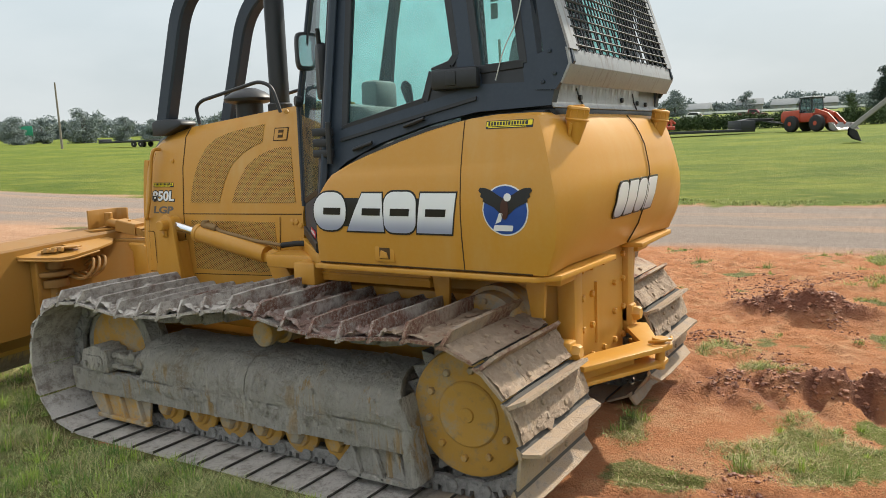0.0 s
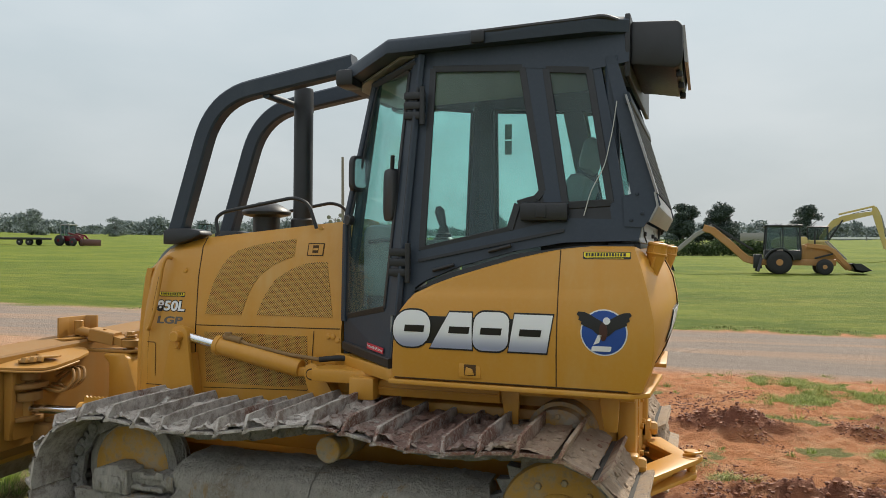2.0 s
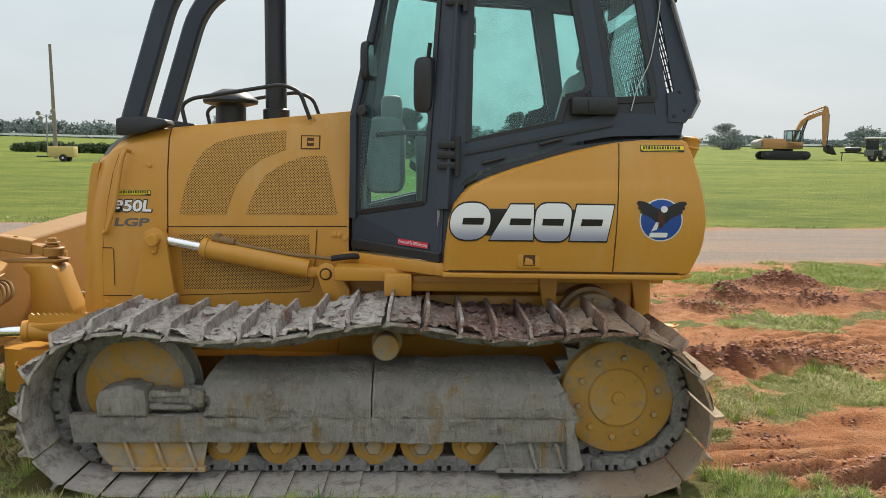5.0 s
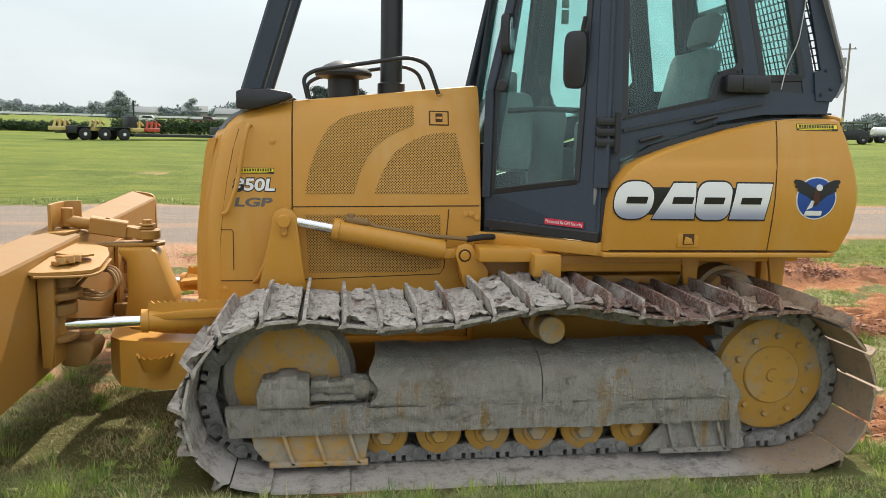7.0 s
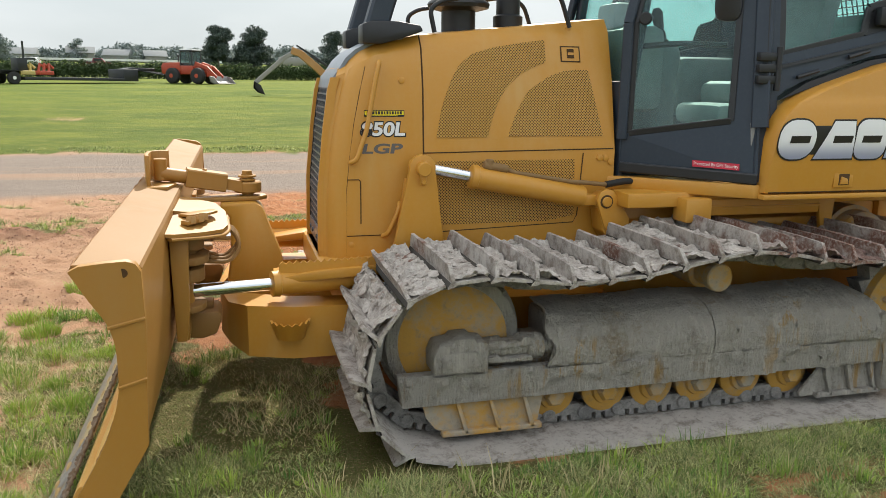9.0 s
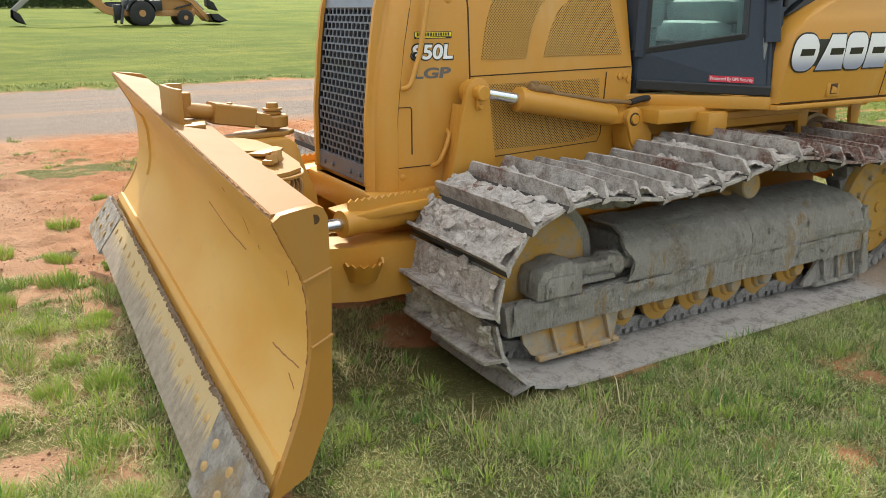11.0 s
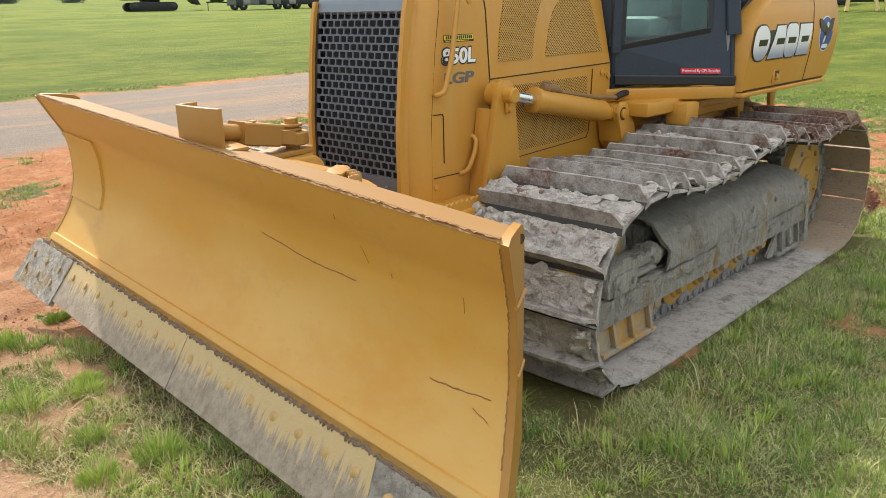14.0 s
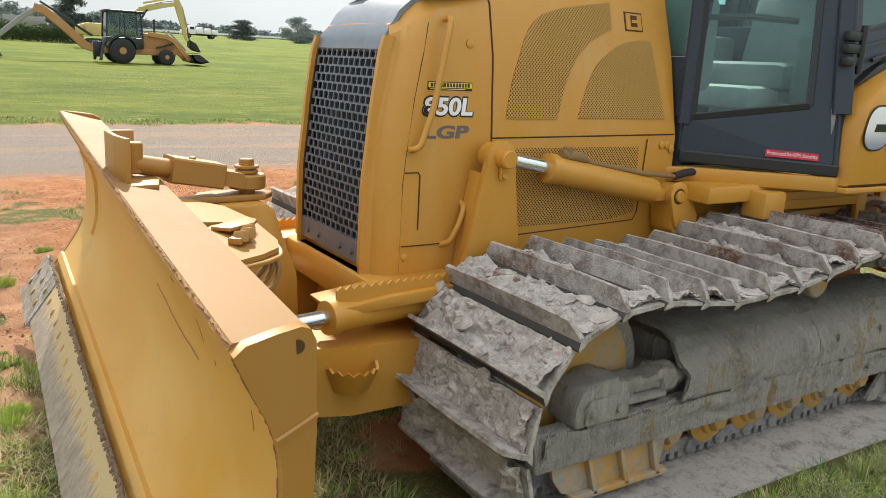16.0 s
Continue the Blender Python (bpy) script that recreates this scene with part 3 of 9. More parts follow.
def mound_height(x, y):
    rough = fractal(x, y, 3.5, 41, 5)
    m = 0.20 * bump_at(x, y, -0.82, 6.85, 0.46, 0.20) + 0.13 * bump_at(x, y, 0.75, 7.55, 0.32, 0.22) + 0.17 * bump_at(x, y, 1.75, 8.45, 0.55, 0.25) + 0.13 * bump_at(x, y, 1.6, 7.35, 0.6, 0.22)
    m = m + 0.09 * bump_at(x, y, 0.3, 7.05, 0.35, 0.15) + 0.11 * bump_at(x, y, -0.1, 4.86, 0.9, 0.12) + 0.07 * bump_at(x, y, -1.0, 4.55, 0.3, 0.15)
    m = m + 0.07 * bump_at(x, y, 2.9, 7.6, 0.9, 0.3) + 0.06 * bump_at(x, y, -7.2, 7.8, 2.0, 0.2) + 0.05 * bump_at(x, y, -0.1, 2.75, 0.7, 0.15)
    return m * (0.35 + 1.3 * rough + 1.5 * (fractal(x, y, 13.0, 45, 3) - 0.5))


def ground_z(x, y):
    r = np.hypot(x + 3.0, y - 4.0)
    far = 0.022 * np.maximum(0, r - 16) + 0.003 * np.maximum(0, r - 60)
    far = far * smooth(r, 14, 30)
    n = 0.05 * (fractal(x, y, 0.5, 51) - 0.5) + 0.025 * (fractal(x, y, 4.0, 61) - 0.5)
    open_soil = (1 - grass_mask(x, y)) * np.maximum(smooth(y, 4.5, 5.5), smooth(x, -0.9, -0.3) * smooth(y, 2.2, 2.8)) * (1 - road_mask(x, y)) * (1 - smooth(y, 10.5, 11.5))
    n = n + 0.10 * open_soil * (fractal(x, y * 2.2, 3.0, 71, 5) - 0.5) + 0.075 * open_soil * (fractal(x, y * 1.4, 8.0, 73, 3) - 0.5)
    flat = smooth(x, -5.3, -4.6) * (1 - smooth(x, -1.2, -0.7)) * smooth(y, 2.0, 2.5) * (1 - smooth(y, 4.8, 5.4))
    far = far + 0.024 * np.maximum(0, x - 13) * (1 - smooth(y, 25, 60)) * (1 - smooth(x, 60, 120))
    return -0.035 + far + n * (1 - 0.8 * flat) * (1 - smooth(r, 30, 60) * 0.4) + mound_height(x, y) - 0.085 * ruts(x, y) + 0.05 * rut_band(x, y) * (fractal(x, y, 6.0, 93, 3) - 0.3)


def axis_steps(lo, hi, near_lo, near_hi, step, grow=1.16):
    a = list(np.arange(near_lo, near_hi, step))
    v, d = near_hi, step
    while v < hi:
        a.append(v)
        d *= grow
        v += d
    a.append(hi)
    v, d = near_lo - step, step
    b = []
    while v > lo:
        b.append(v)
        d *= grow
        v -= d
    b.append(lo)
    return np.array(b[::-1] + a)


def build_ground():
    xs = axis_steps(-900, 900, -8.5, 3.2, 0.032)
    ys = axis_steps(-300, 1200, 0.6, 9.2, 0.032, 1.10)
    gx, gy = np.meshgrid(xs, ys)
    gz = ground_z(gx, gy)
    verts = np.stack([gx, gy, gz], -1).reshape(-1, 3)
    nx, ny = len(xs), len(ys)
    i = (np.arange(ny - 1)[:, None] * nx + np.arange(nx - 1)[None, :]).ravel()
    faces = np.stack([i, i + 1, i + nx + 1, i + nx], -1)
    me = bpy.data.meshes.new("ground")
    me.from_pydata(verts.tolist(), [], faces.tolist())
    # lawn's last spot also lightens the turf to look sunlit
    for key, val in (("grass", grass_mask(gx, gy)), ("gravel", road_mask(gx, gy)), ("clod", np.clip(mound_height(gx, gy) * 9 + 0.9 * ruts(gx, gy), 0, 1)), ("lawn", np.clip(np.maximum(smooth(gy, 13, 15), smooth(gx, 2.5, 6.0)) + 1.2 * bump_at(gx, gy, 1.6, 9.4, 1.9, 0.9) + 0.75 * bump_at(gx, gy, 0.7, 4.2, 1.6, 1.0), 0, 1)), ("pale", (1 - smooth(gx, -6.0, -4.6)) * smooth(gy, -1.0, 1.0)), ("meadow", smooth(gy + 8 * (fractal(gx, gy, 0.08, 35) - 0.5), 24, 44))):
        a = me.attributes.new(key, "FLOAT", "POINT")
        a.data.foreach_set("value", val.ravel().astype(np.float32))
    me.shade_smooth()
    k = Nodes("red_soil_gravel_and_turf", 0.95, 0.0, 0.2)
    n1, n2, n3 = k.noise(0.8, 5), k.noise(9, 6, 0.7), k.noise(70, 4, 0.7)
    n4 = k.noise(3.2, 6, 0.72)
    soil = k.mix(n1, (0.42, 0.165, 0.068), (0.51, 0.232, 0.108))
    soil = k.mix(k.math("MULTIPLY", k.ramp(n4, 0.46, 0.66), 0.55), soil, (0.55, 0.325, 0.18))
    soil = k.mix(k.math("MULTIPLY", k.ramp(n2, 0.52, 0.68), 0.6), soil, (0.28, 0.105, 0.05))
    soil = k.mix(k.math("MULTIPLY", k.ramp(k.noise(1.7, 5, 0.7, (1, 1.6, 1)), 0.52, 0.68), 0.45), soil, (0.34, 0.14, 0.068))
    soil = k.mix(k.math("MULTIPLY", k.ramp(n3, 0.52, 0.7), 0.35), soil, (0.43, 0.27, 0.16))
    soil = k.mix(k.math("MULTIPLY", k.attr("pale"), 0.78), soil, k.mix(n4, (0.44, 0.25, 0.15), (0.54, 0.37, 0.25)))
    straw = k.noise(26, 5, 0.8, (1, 0.35, 1))
    soil = k.mix(k.math("MULTIPLY", k.ramp(straw, 0.58, 0.70), 0.55), soil, (0.42, 0.34, 0.17))
    soil = k.mix(k.attr("clod"), soil, k.mix(n2, (0.13, 0.055, 0.04), (0.30, 0.13, 0.08)))
    grav = k.mix(k.noise(2.0, 5, 0.7, (0.25, 1.5, 1)), (0.225, 0.18, 0.147), (0.345, 0.283, 0.235))
    stones = k.add("ShaderNodeTexVoronoi")
    stones.inputs["Scale"].default_value = 28
    k.link(k.co, stones.inputs["Vector"])
    grav = k.mix(k.math("MULTIPLY", k.ramp(stones.outputs["Distance"], 0.2, 0.6), 0.35), grav, (0.23, 0.19, 0.165))
    grav = k.mix(k.math("MULTIPLY", k.ramp(k.noise(0.6, 5, 0.65, (0.15, 1.2, 1)), 0.46, 0.66), 0.7), grav, (0.42, 0.27, 0.18))
    turf = k.mix(k.ramp(k.noise(0.3, 6, 0.68, (0.7, 1, 1)), 0.32, 0.68), (0.072, 0.112, 0.010), (0.165, 0.192, 0.024))
    turf = k.mix(k.math("MULTIPLY", k.ramp(k.noise(1.6, 6, 0.78, (0.75, 1, 1)), 0.47, 0.66), 0.6), turf, (0.225, 0.222, 0.042))
    turf = k.mix(k.math("MULTIPLY", k.ramp(k.noise(40, 4, 0.7), 0.5, 0.75), 0.5), turf, (0.085, 0.13, 0.016))
    band = k.math("MULTIPLY", k.ramp(k.noise(0.8, 6, 0.75, (0.45, 1, 1)), 0.48, 0.62), 0.55)
    turf = k.mix(band, turf, (0.07, 0.108, 0.012))
    meadow = k.mix(k.ramp(k.noise(0.16, 8, 0.78, (1, 1, 1)), 0.38, 0.62), (0.076, 0.12, 0.009), (0.168, 0.195, 0.021))
    turf = k.mix(k.math("MULTIPLY", k.attr("meadow"), 0.75), turf, meadow)
    thatch = k.mix(n2, (0.085, 0.08, 0.03), (0.25, 0.205, 0.085))
    thatch = k.mix(k.ramp(k.noise(110, 4, 0.8, (1, 0.4, 1)), 0.42, 0.6), thatch, (0.12, 0.14, 0.035))
    thatch = k.mix(k.ramp(k.noise(150, 3, 0.8, (0.4, 1, 1)), 0.58, 0.70), thatch, (0.48, 0.40, 0.20))
    turf = k.mix(k.attr("lawn"), thatch, turf)
    c = k.mix(k.attr("gravel"), soil, grav)
    edge = k.math("ADD", k.attr("grass"), k.math("MULTIPLY", k.math("SUBTRACT", n2, 0.5), 0.8))
    edge = k.math("ADD", edge, k.math("MULTIPLY", k.math("SUBTRACT", n3, 0.5), 1.0))
    c = k.mix(k.ramp(edge, 0.42, 0.82), c, turf)
    k.color(c)
    k.bump(k.math("ADD", k.math("MULTIPLY", n2, 1.2), n3), 1.0, 0.03)
    me.materials.append(k.mat)
    return tagged(new("ground", me), "red clay yard with grass patches, gravel road and mown field", "ground", kind="structure")


build_ground()


def strips(name, label, x, y, z, dx, dy, h, w, a, mat, own=None):
    """Bent, tapering grass blades as one mesh: foot, sideways reach, height, half width, facing."""
    n = len(x)
    sx, sy = np.cos(a) * w, np.sin(a) * w
    p0 = np.stack([x - sx, y - sy, z], -1)
    p1 = np.stack([x + sx, y + sy, z], -1)
    p2 = np.stack([x + dx * 0.35 + sx * 0.8, y + dy * 0.35 + sy * 0.8, z + h * 0.6], -1)
    p3 = np.stack([x + dx * 0.35 - sx * 0.8, y + dy * 0.35 - sy * 0.8, z + h * 0.6], -1)
    p4 = np.stack([x + dx, y + dy, z + h], -1)
    verts = np.stack([p0, p1, p2, p3, p4], 1).reshape(-1, 3)
    me = bpy.data.meshes.new(name)
    me.vertices.add(n * 5)
    me.vertices.foreach_set("co", verts.ravel().astype(np.float32))
    k = np.arange(n)[:, None] * 5
    loops = np.concatenate([k + [0, 1, 2, 3], k + [3, 2, 4]], 1).ravel()
    me.loops.add(n * 7)
    me.loops.foreach_set("vertex_index", loops.astype(np.int32))
    me.polygons.add(n * 2)
    starts = (np.arange(n)[:, None] * 7 + [0, 4]).ravel()
    me.polygons.foreach_set("loop_start", starts.astype(np.int32))
    me.update(calc_edges=True)
    me.validate()
    if own is not None:
        at = me.attributes.new("tuft", "FLOAT", "POINT")
        at.data.foreach_set("value", np.repeat(own, 5).astype(np.float32))
    me.materials.append(mat)
    return tagged(new(name, me), label, "grass", kind="stuff")


def on_track(x, y):
    return (x > -4.42) & (x < -1.15) & (((y > 2.42) & (y < 3.22)) | ((y > 4.14) & (y < 4.95)))


def tufts(name, label, count, each, area, height, seed, need=0.5):
    """Clumps of grass whose blades splay outwards from one root."""
    rng = np.random.RandomState(seed)
    cx, cy = rng.uniform(area[0], area[1], count * 6), rng.uniform(area[2], area[3], count * 6)
    keep = (grass_mask(cx, cy) * (0.3 + 1.2 * smooth(fractal(cx, cy, 2.6, 97, 3), 0.35, 0.7)) > need * rng.uniform(0.4, 1.6, len(cx))) & ~on_track(cx, cy)
    cx, cy = cx[keep][:count], cy[keep][:count]
    size = np.repeat(height * (0.5 + 1.3 * rng.rand(len(cx)) ** 3), each)
    own = np.repeat(rng.rand(len(cx)), each)
    n = len(size)
    b = rng.uniform(0, 2 * np.pi, n)
    r = size * rng.uniform(0.0, 0.55, n)
    x, y = np.repeat(cx, each) + np.cos(b) * r, np.repeat(cy, each) + np.sin(b) * r
    splay = rng.uniform(0.1, 1.0, n)
    h = size * (1.15 - 0.65 * splay) * rng.uniform(0.5, 1.1, n)
    l = size * splay * rng.uniform(0.4, 1.0, n)
    b2 = b + rng.normal(0, 0.4, n)
    return strips(name, label, x, y, ground_z(x, y) - 0.008, np.cos(b2) * l, np.sin(b2) * l, h, rng.uniform(0.0012, 0.0028, n), rng.uniform(0, 2 * np.pi, n), TUFTBLADE, own)


def blades(name, label, count, area, height, seed, mat, lean=0.5, width=0.006, need=0.45):
    """Grass blades as one mesh of bent, tapering strips on the grassy ground."""
    rng = np.random.RandomState(seed)
    x = rng.uniform(area[0], area[1], count * 3)
    y = rng.uniform(area[2], area[3], count * 3)
    tuft = fractal(x, y, 2.6, 97, 3)
    keep = grass_mask(x, y) * (0.35 + 1.3 * smooth(tuft, 0.35, 0.7)) > need * rng.uniform(0.5, 1.5, len(x))
    keep &= ~on_track(x, y)
    rim = np.minimum(np.minimum(x - area[0], area[1] - x), y - area[2])
    keep &= rim > 0.9 * rng.rand(len(x)) ** 2
    x, y, tuft = x[keep][:count], y[keep][:count], tuft[keep][:count]
    n = len(x)
    z = ground_z(x, y) - 0.01
    h = height * rng.uniform(0.4, 1.2, n) * (0.55 + 0.9 * smooth(tuft, 0.4, 0.75))
    a = rng.uniform(0, 2 * np.pi, n)
    b = rng.uniform(0, 2 * np.pi, n)
    l = lean * h * rng.uniform(0.2, 1.3, n)
    w = width * rng.uniform(0.6, 1.4, n)
    return strips(name, label, x, y, z, np.cos(b) * l, np.sin(b) * l, h, w, a, mat)

# ---- bulldozer ----
# Frame of the machine: x runs from nose (-) to tail (+), y from its middle line, z up.
MID = 3.68
dozer = thing("bulldozer", (-2.9, MID, -0.03), "ochre yellow crawler bulldozer with slate blue cab and mud-caked tracks", "bulldozer")
SHIFT[dozer.name] = (-2.9, 0, -0.03)

# tracks
TRACK = [(-1.52, -0.02), (-1.83, -0.03), (-2.85, -0.03), (-3.85, -0.03), (-4.03, -0.015), (-4.15, 0.02), (-4.25, 0.09), (-4.31, 0.20), (-4.325, 0.33),
         (-4.31, 0.44), (-4.26, 0.545), (-4.18, 0.63), (-4.07, 0.685), (-3.95, 0.71), (-3.83, 0.708), (-3.52, 0.668), (-3.2, 0.684), (-2.9, 0.738),
         (-2.72, 0.762), (-2.56, 0.748), (-2.36, 0.708), (-2.12, 0.684), (-1.86, 0.712), (-1.62, 0.728), (-1.46, 0.69), (-1.335, 0.59),
         (-1.255, 0.47), (-1.225, 0.33), (-1.25, 0.19), (-1.315, 0.075), (-1.41, 0.005)]


def inner_loop(pts, depth):
    """The line of the chain's pins, a little inside the plates."""
    p = np.array(pts)
    d = np.roll(p, -1, 0) - np.roll(p, 1, 0)
    d /= np.hypot(d[:, 0], d[:, 1])[:, None]
    return [tuple(q) for q in p + depth * np.stack([d[:, 1], -d[:, 0]], -1)]


def even_loop(pts, count):
    p = np.array(pts + [pts[0]])
    seg = np.hypot(*np.diff(p, axis=0).T)
    s = np.concatenate([[0], np.cumsum(seg)])
    t = np.linspace(0, s[-1], count + 1)[:-1]
    return np.interp(t, s, p[:, 0]), np.interp(t, s, p[:, 1]), s[-1] / count


# shade between overlapping shoes, put into the colour of their end faces
JOINT = plain("dark_joint_shade", (0.075, 0.068, 0.06), 0.95)
SHOES, PIN_DEPTH = 42, 0.0295
tx, tz, PITCH = even_loop(inner_loop(TRACK, PIN_DEPTH), SHOES)
W_IN, W_OUT = 0.50, 1.20


def shoe_mesh(seed):
    """One track shoe lying flat: x along the track, z away from the chain; a plate, one upright grouser, bolts and lumps of mud."""
    rng = random.Random(seed)
    bm = bmesh.new()
    h, w = PITCH / 2, (W_OUT - W_IN) / 2
    prism(bm, [(-h - 0.008, -0.013), (-h + 0.012, -0.009), (-h * 0.6, 0.0), (h * 0.55, 0.0), (h - 0.0055, 0.002), (h - 0.0055, 0.010), (h * 0.55, 0.013), (-h * 0.6, 0.013), (-h + 0.0055, 0.012), (-h - 0.008, -0.006)], -w, w)
    g = [(-w, 0.008), (w, 0.008), (w, 0.022), (w - 0.035, 0.074), (w * 0.4, 0.079 + rng.uniform(-0.004, 0.002)), (0, 0.078), (-w * 0.4, 0.079 + rng.uniform(-0.004, 0.002)), (-w + 0.035, 0.074), (-w, 0.022)]
    lo = [(-h * 0.86 + 0.010, a, b) for a, b in g]
    hi = [(max(-h * 0.86 - (0.012 if b < 0.05 else 0.006), -h + 0.0065), a, b) for a, b in g]
    loft(bm, [lo, hi])
    for y in (-0.09, 0.09):
        for x in (-0.012, 0.045):
            bolt(bm, (x, y, 0.012), (0, 0, 1), 0.013, 0.012)
    me = finish(bm, SHOE, 30)
    # end faces coloured dark for the shade in the joints between the plates
    me.materials.append(JOINT)
    for p in me.polygons:
        if abs(p.normal.x) > 0.8 and p.center.z < 0.02 and abs(p.center.x) > h - 0.02:
            p.material_index = 1
    return me


def clod_mesh(seed):
    """Dried mud on one shoe: a cracked crust with ragged edges, then lumps and crumbs."""
    rng = random.Random(seed)
    bm = bmesh.new()
    nx, ny, h = 26, 100, PITCH / 2
    gx, gy = np.meshgrid(np.linspace(-h * 0.72, h * 0.95, nx), np.linspace(-0.340, 0.340, ny), indexing="ij")
    wide = fractal(gx + seed * 3.7, gy + seed * 1.3, 7.0, 301, 3)
    lump = fractal(gx + seed * 1.9, gy + seed * 2.3, 26.0, 311, 4)
    grit = hash_noise(gx * 210 + seed, gy * 210, 321)
    pit = smooth(fractal(gx + seed, gy - seed, 40.0, 331, 2), 0.60, 0.74)
    f = wide + 0.35 * (lump - 0.5)
    top = 0.002 + 0.030 * smooth(f, 0.44, 0.78) * (0.35 + 1.1 * lump) + 0.0035 * grit - 0.012 * pit
    top *= smooth(f, 0.42, 0.50)
    vs = [[bm.verts.new((gx[a, b] + 0.002 * (grit[a, b] - 0.5), gy[a, b], 0.0125 + max(top[a, b], 0.0))) for b in range(ny)] for a in range(nx)]
    for a in range(nx - 1):
        for b in range(ny - 1):
            if max(f[a, b], f[a + 1, b], f[a, b + 1], f[a + 1, b + 1]) > 0.43:
                bm.faces.new((vs[a][b], vs[a + 1][b], vs[a + 1][b + 1], vs[a][b + 1]))
    for v in [v for v in bm.verts if not v.link_faces]:
        bm.verts.remove(v)
    for i in range(110):
        x, y = rng.uniform(-0.06, 0.075), rng.uniform(-0.33, 0.33)
        r = rng.uniform(0.003, 0.010) * (2.3 if rng.random() < 0.16 else 1.0)
        t = bmesh.new()
        bmesh.ops.create_icosphere(t, subdivisions=1, radius=1.0)
        kx, ky = r * rng.uniform(0.8, 1.7), r * rng.uniform(0.8, 2.2)
        a, b = min(nx - 1, max(0, int((x / h + 0.72) / 1.67 * nx))), min(ny - 1, max(0, int((y + 0.34) / 0.68 * ny)))
        base = 0.0125 + max(top[a, b], 0.0)
        for v in t.verts:
            v.co = Vector((v.co.x * kx * rng.uniform(0.6, 1.4) + x, v.co.y * ky * rng.uniform(0.6, 1.4) + y, base + v.co.z * r * rng.uniform(0.35, 0.8)))
        add_to(bm, t)
    return finish(bm, CLOD, 25)


def link_mesh():
    """A pair of chain links with pin boss, standing on the chain side of a shoe."""
    bm = bmesh.new()
    h = PITCH / 2
    for y in (-0.085, 0.065):
        prism(bm, [(-h - 0.02, -0.015), (-h * 0.3, -0.012), (-h * 0.3, -0.04), (-h * 0.05, -0.04), (-h * 0.05, -0.012), (h * 0.25, -0.012), (h * 0.25, -0.04), (h * 0.5, -0.04), (h * 0.5, -0.012), (h + 0.015, -0.015),
                   (h + 0.02, -0.05), (h * 0.8, -0.085), (-h * 0.6, -0.09), (-h - 0.02, -0.07)], y, y + 0.026)
        cyl(bm, (-h, y - 0.012, -0.05), (-h, y + 0.034, -0.05), 0.03, 12, 0.004)
    cyl(bm, (-h, -0.08, -0.05), (-h, 0.08, -0.05), 0.022, 10)
    return finish(bm, LINK, 30)


SHOE_MESHES = [shoe_mesh(i) for i in range(5)]
CLOD_MESHES = [clod_mesh(20 + i) for i in range(4)]
LINKS = link_mesh()


def track_side(side):
    yc = side * (W_IN + W_OUT) / 2
    for i in range(SHOES):
        j = (i + 1) % SHOES
        a, b = Vector((tx[i], tz[i])), Vector((tx[j], tz[j]))
        mid = (a + b) / 2
        ang = math.atan2(b.y - a.y, b.x - a.x)
        ob = part("track_shoe", SHOE_MESHES[(i * 3 + (side > 0)) % 5], SHOE, dozer)
        m = Matrix.Translation(Vector((mid.x + 2.9, yc, mid.y + 0.03))) @ Matrix.Rotation(-ang, 4, "Y") @ Matrix.Translation((0, 0, PIN_DEPTH))
        ob.matrix_basis = m
        lk = new("chain_link", LINKS)
        lk.parent = ob
        if (mid.y > 0.3 or mid.x < -4.1) and (side < 0 or mid.x > -1.5):
            cl = new("clay_crumb_layer", CLOD_MESHES[i % 4])
            cl.parent = ob
            if mid.x > -1.8:
                cl.matrix_basis = Matrix.Translation((0, 0, 0.0073)) @ Matrix.Diagonal((1, 1, 0.42, 1))
            tagged(cl, "dry grey and red clay crumbs on the shoe", kind="stuff")


for side in (-1, 1):
    track_side(side)


def disc_wheel(side, x, z, y_out, width, rows, mat, name, n=40):
    bm = bmesh.new()
    turned(bm, (x, side * y_out, z), (x, side * (y_out - width), z), rows, n)
    return part(name, bm, mat, dozer)


def mud_lumps(u, v):
    """How far dried mud stands off a cover: thin smears with lumps, drawn out downwards."""
    p, q = np.array([u * 1.0]), np.array([v * 0.45])
    f = float(fractal(p, q, 14.0, 401, 4)[0])
    g = float(fractal(p, q * 2, 46.0, 411, 2)[0])
    return 0.016 * max(0.0, f - 0.42) * (0.4 + 1.2 * g) * 2.2 + 0.0025 * (g - 0.5)


def mud_crust(s, x0, x1, z0, z1, y, seed, parent):
    """A patch of caked mud hanging on an upright plate, ragged along its lower edge."""
    bm = bmesh.new()
    nx, nz = int((x1 - x0) / 0.009), int((z1 - z0) / 0.009)
    gx, gz_ = np.meshgrid(np.linspace(x0, x1, nx), np.linspace(z0, z1, nz), indexing="ij")
    f = fractal(gx + seed, gz_ * 0.5, 12.0, 421, 4) + 0.25 * smooth(gz_, z0, z1) - 0.12
    t = 0.001 + 0.020 * smooth(f, 0.46, 0.75) * (0.4 + fractal(gx, gz_, 40.0, 431, 2))
    vs = [[bm.verts.new((gx[a, b], s * (y + t[a, b]), gz_[a, b])) for b in range(nz)] for a in range(nx)]
    for a in range(nx - 1):
        for b in range(nz - 1):
            if max(f[a, b], f[a + 1, b], f[a, b + 1], f[a + 1, b + 1]) > 0.46:
                bm.faces.new((vs[a][b], vs[a + 1][b], vs[a + 1][b + 1], vs[a][b + 1]))
    for v in [v for v in bm.verts if not v.link_faces]:
        bm.verts.remove(v)
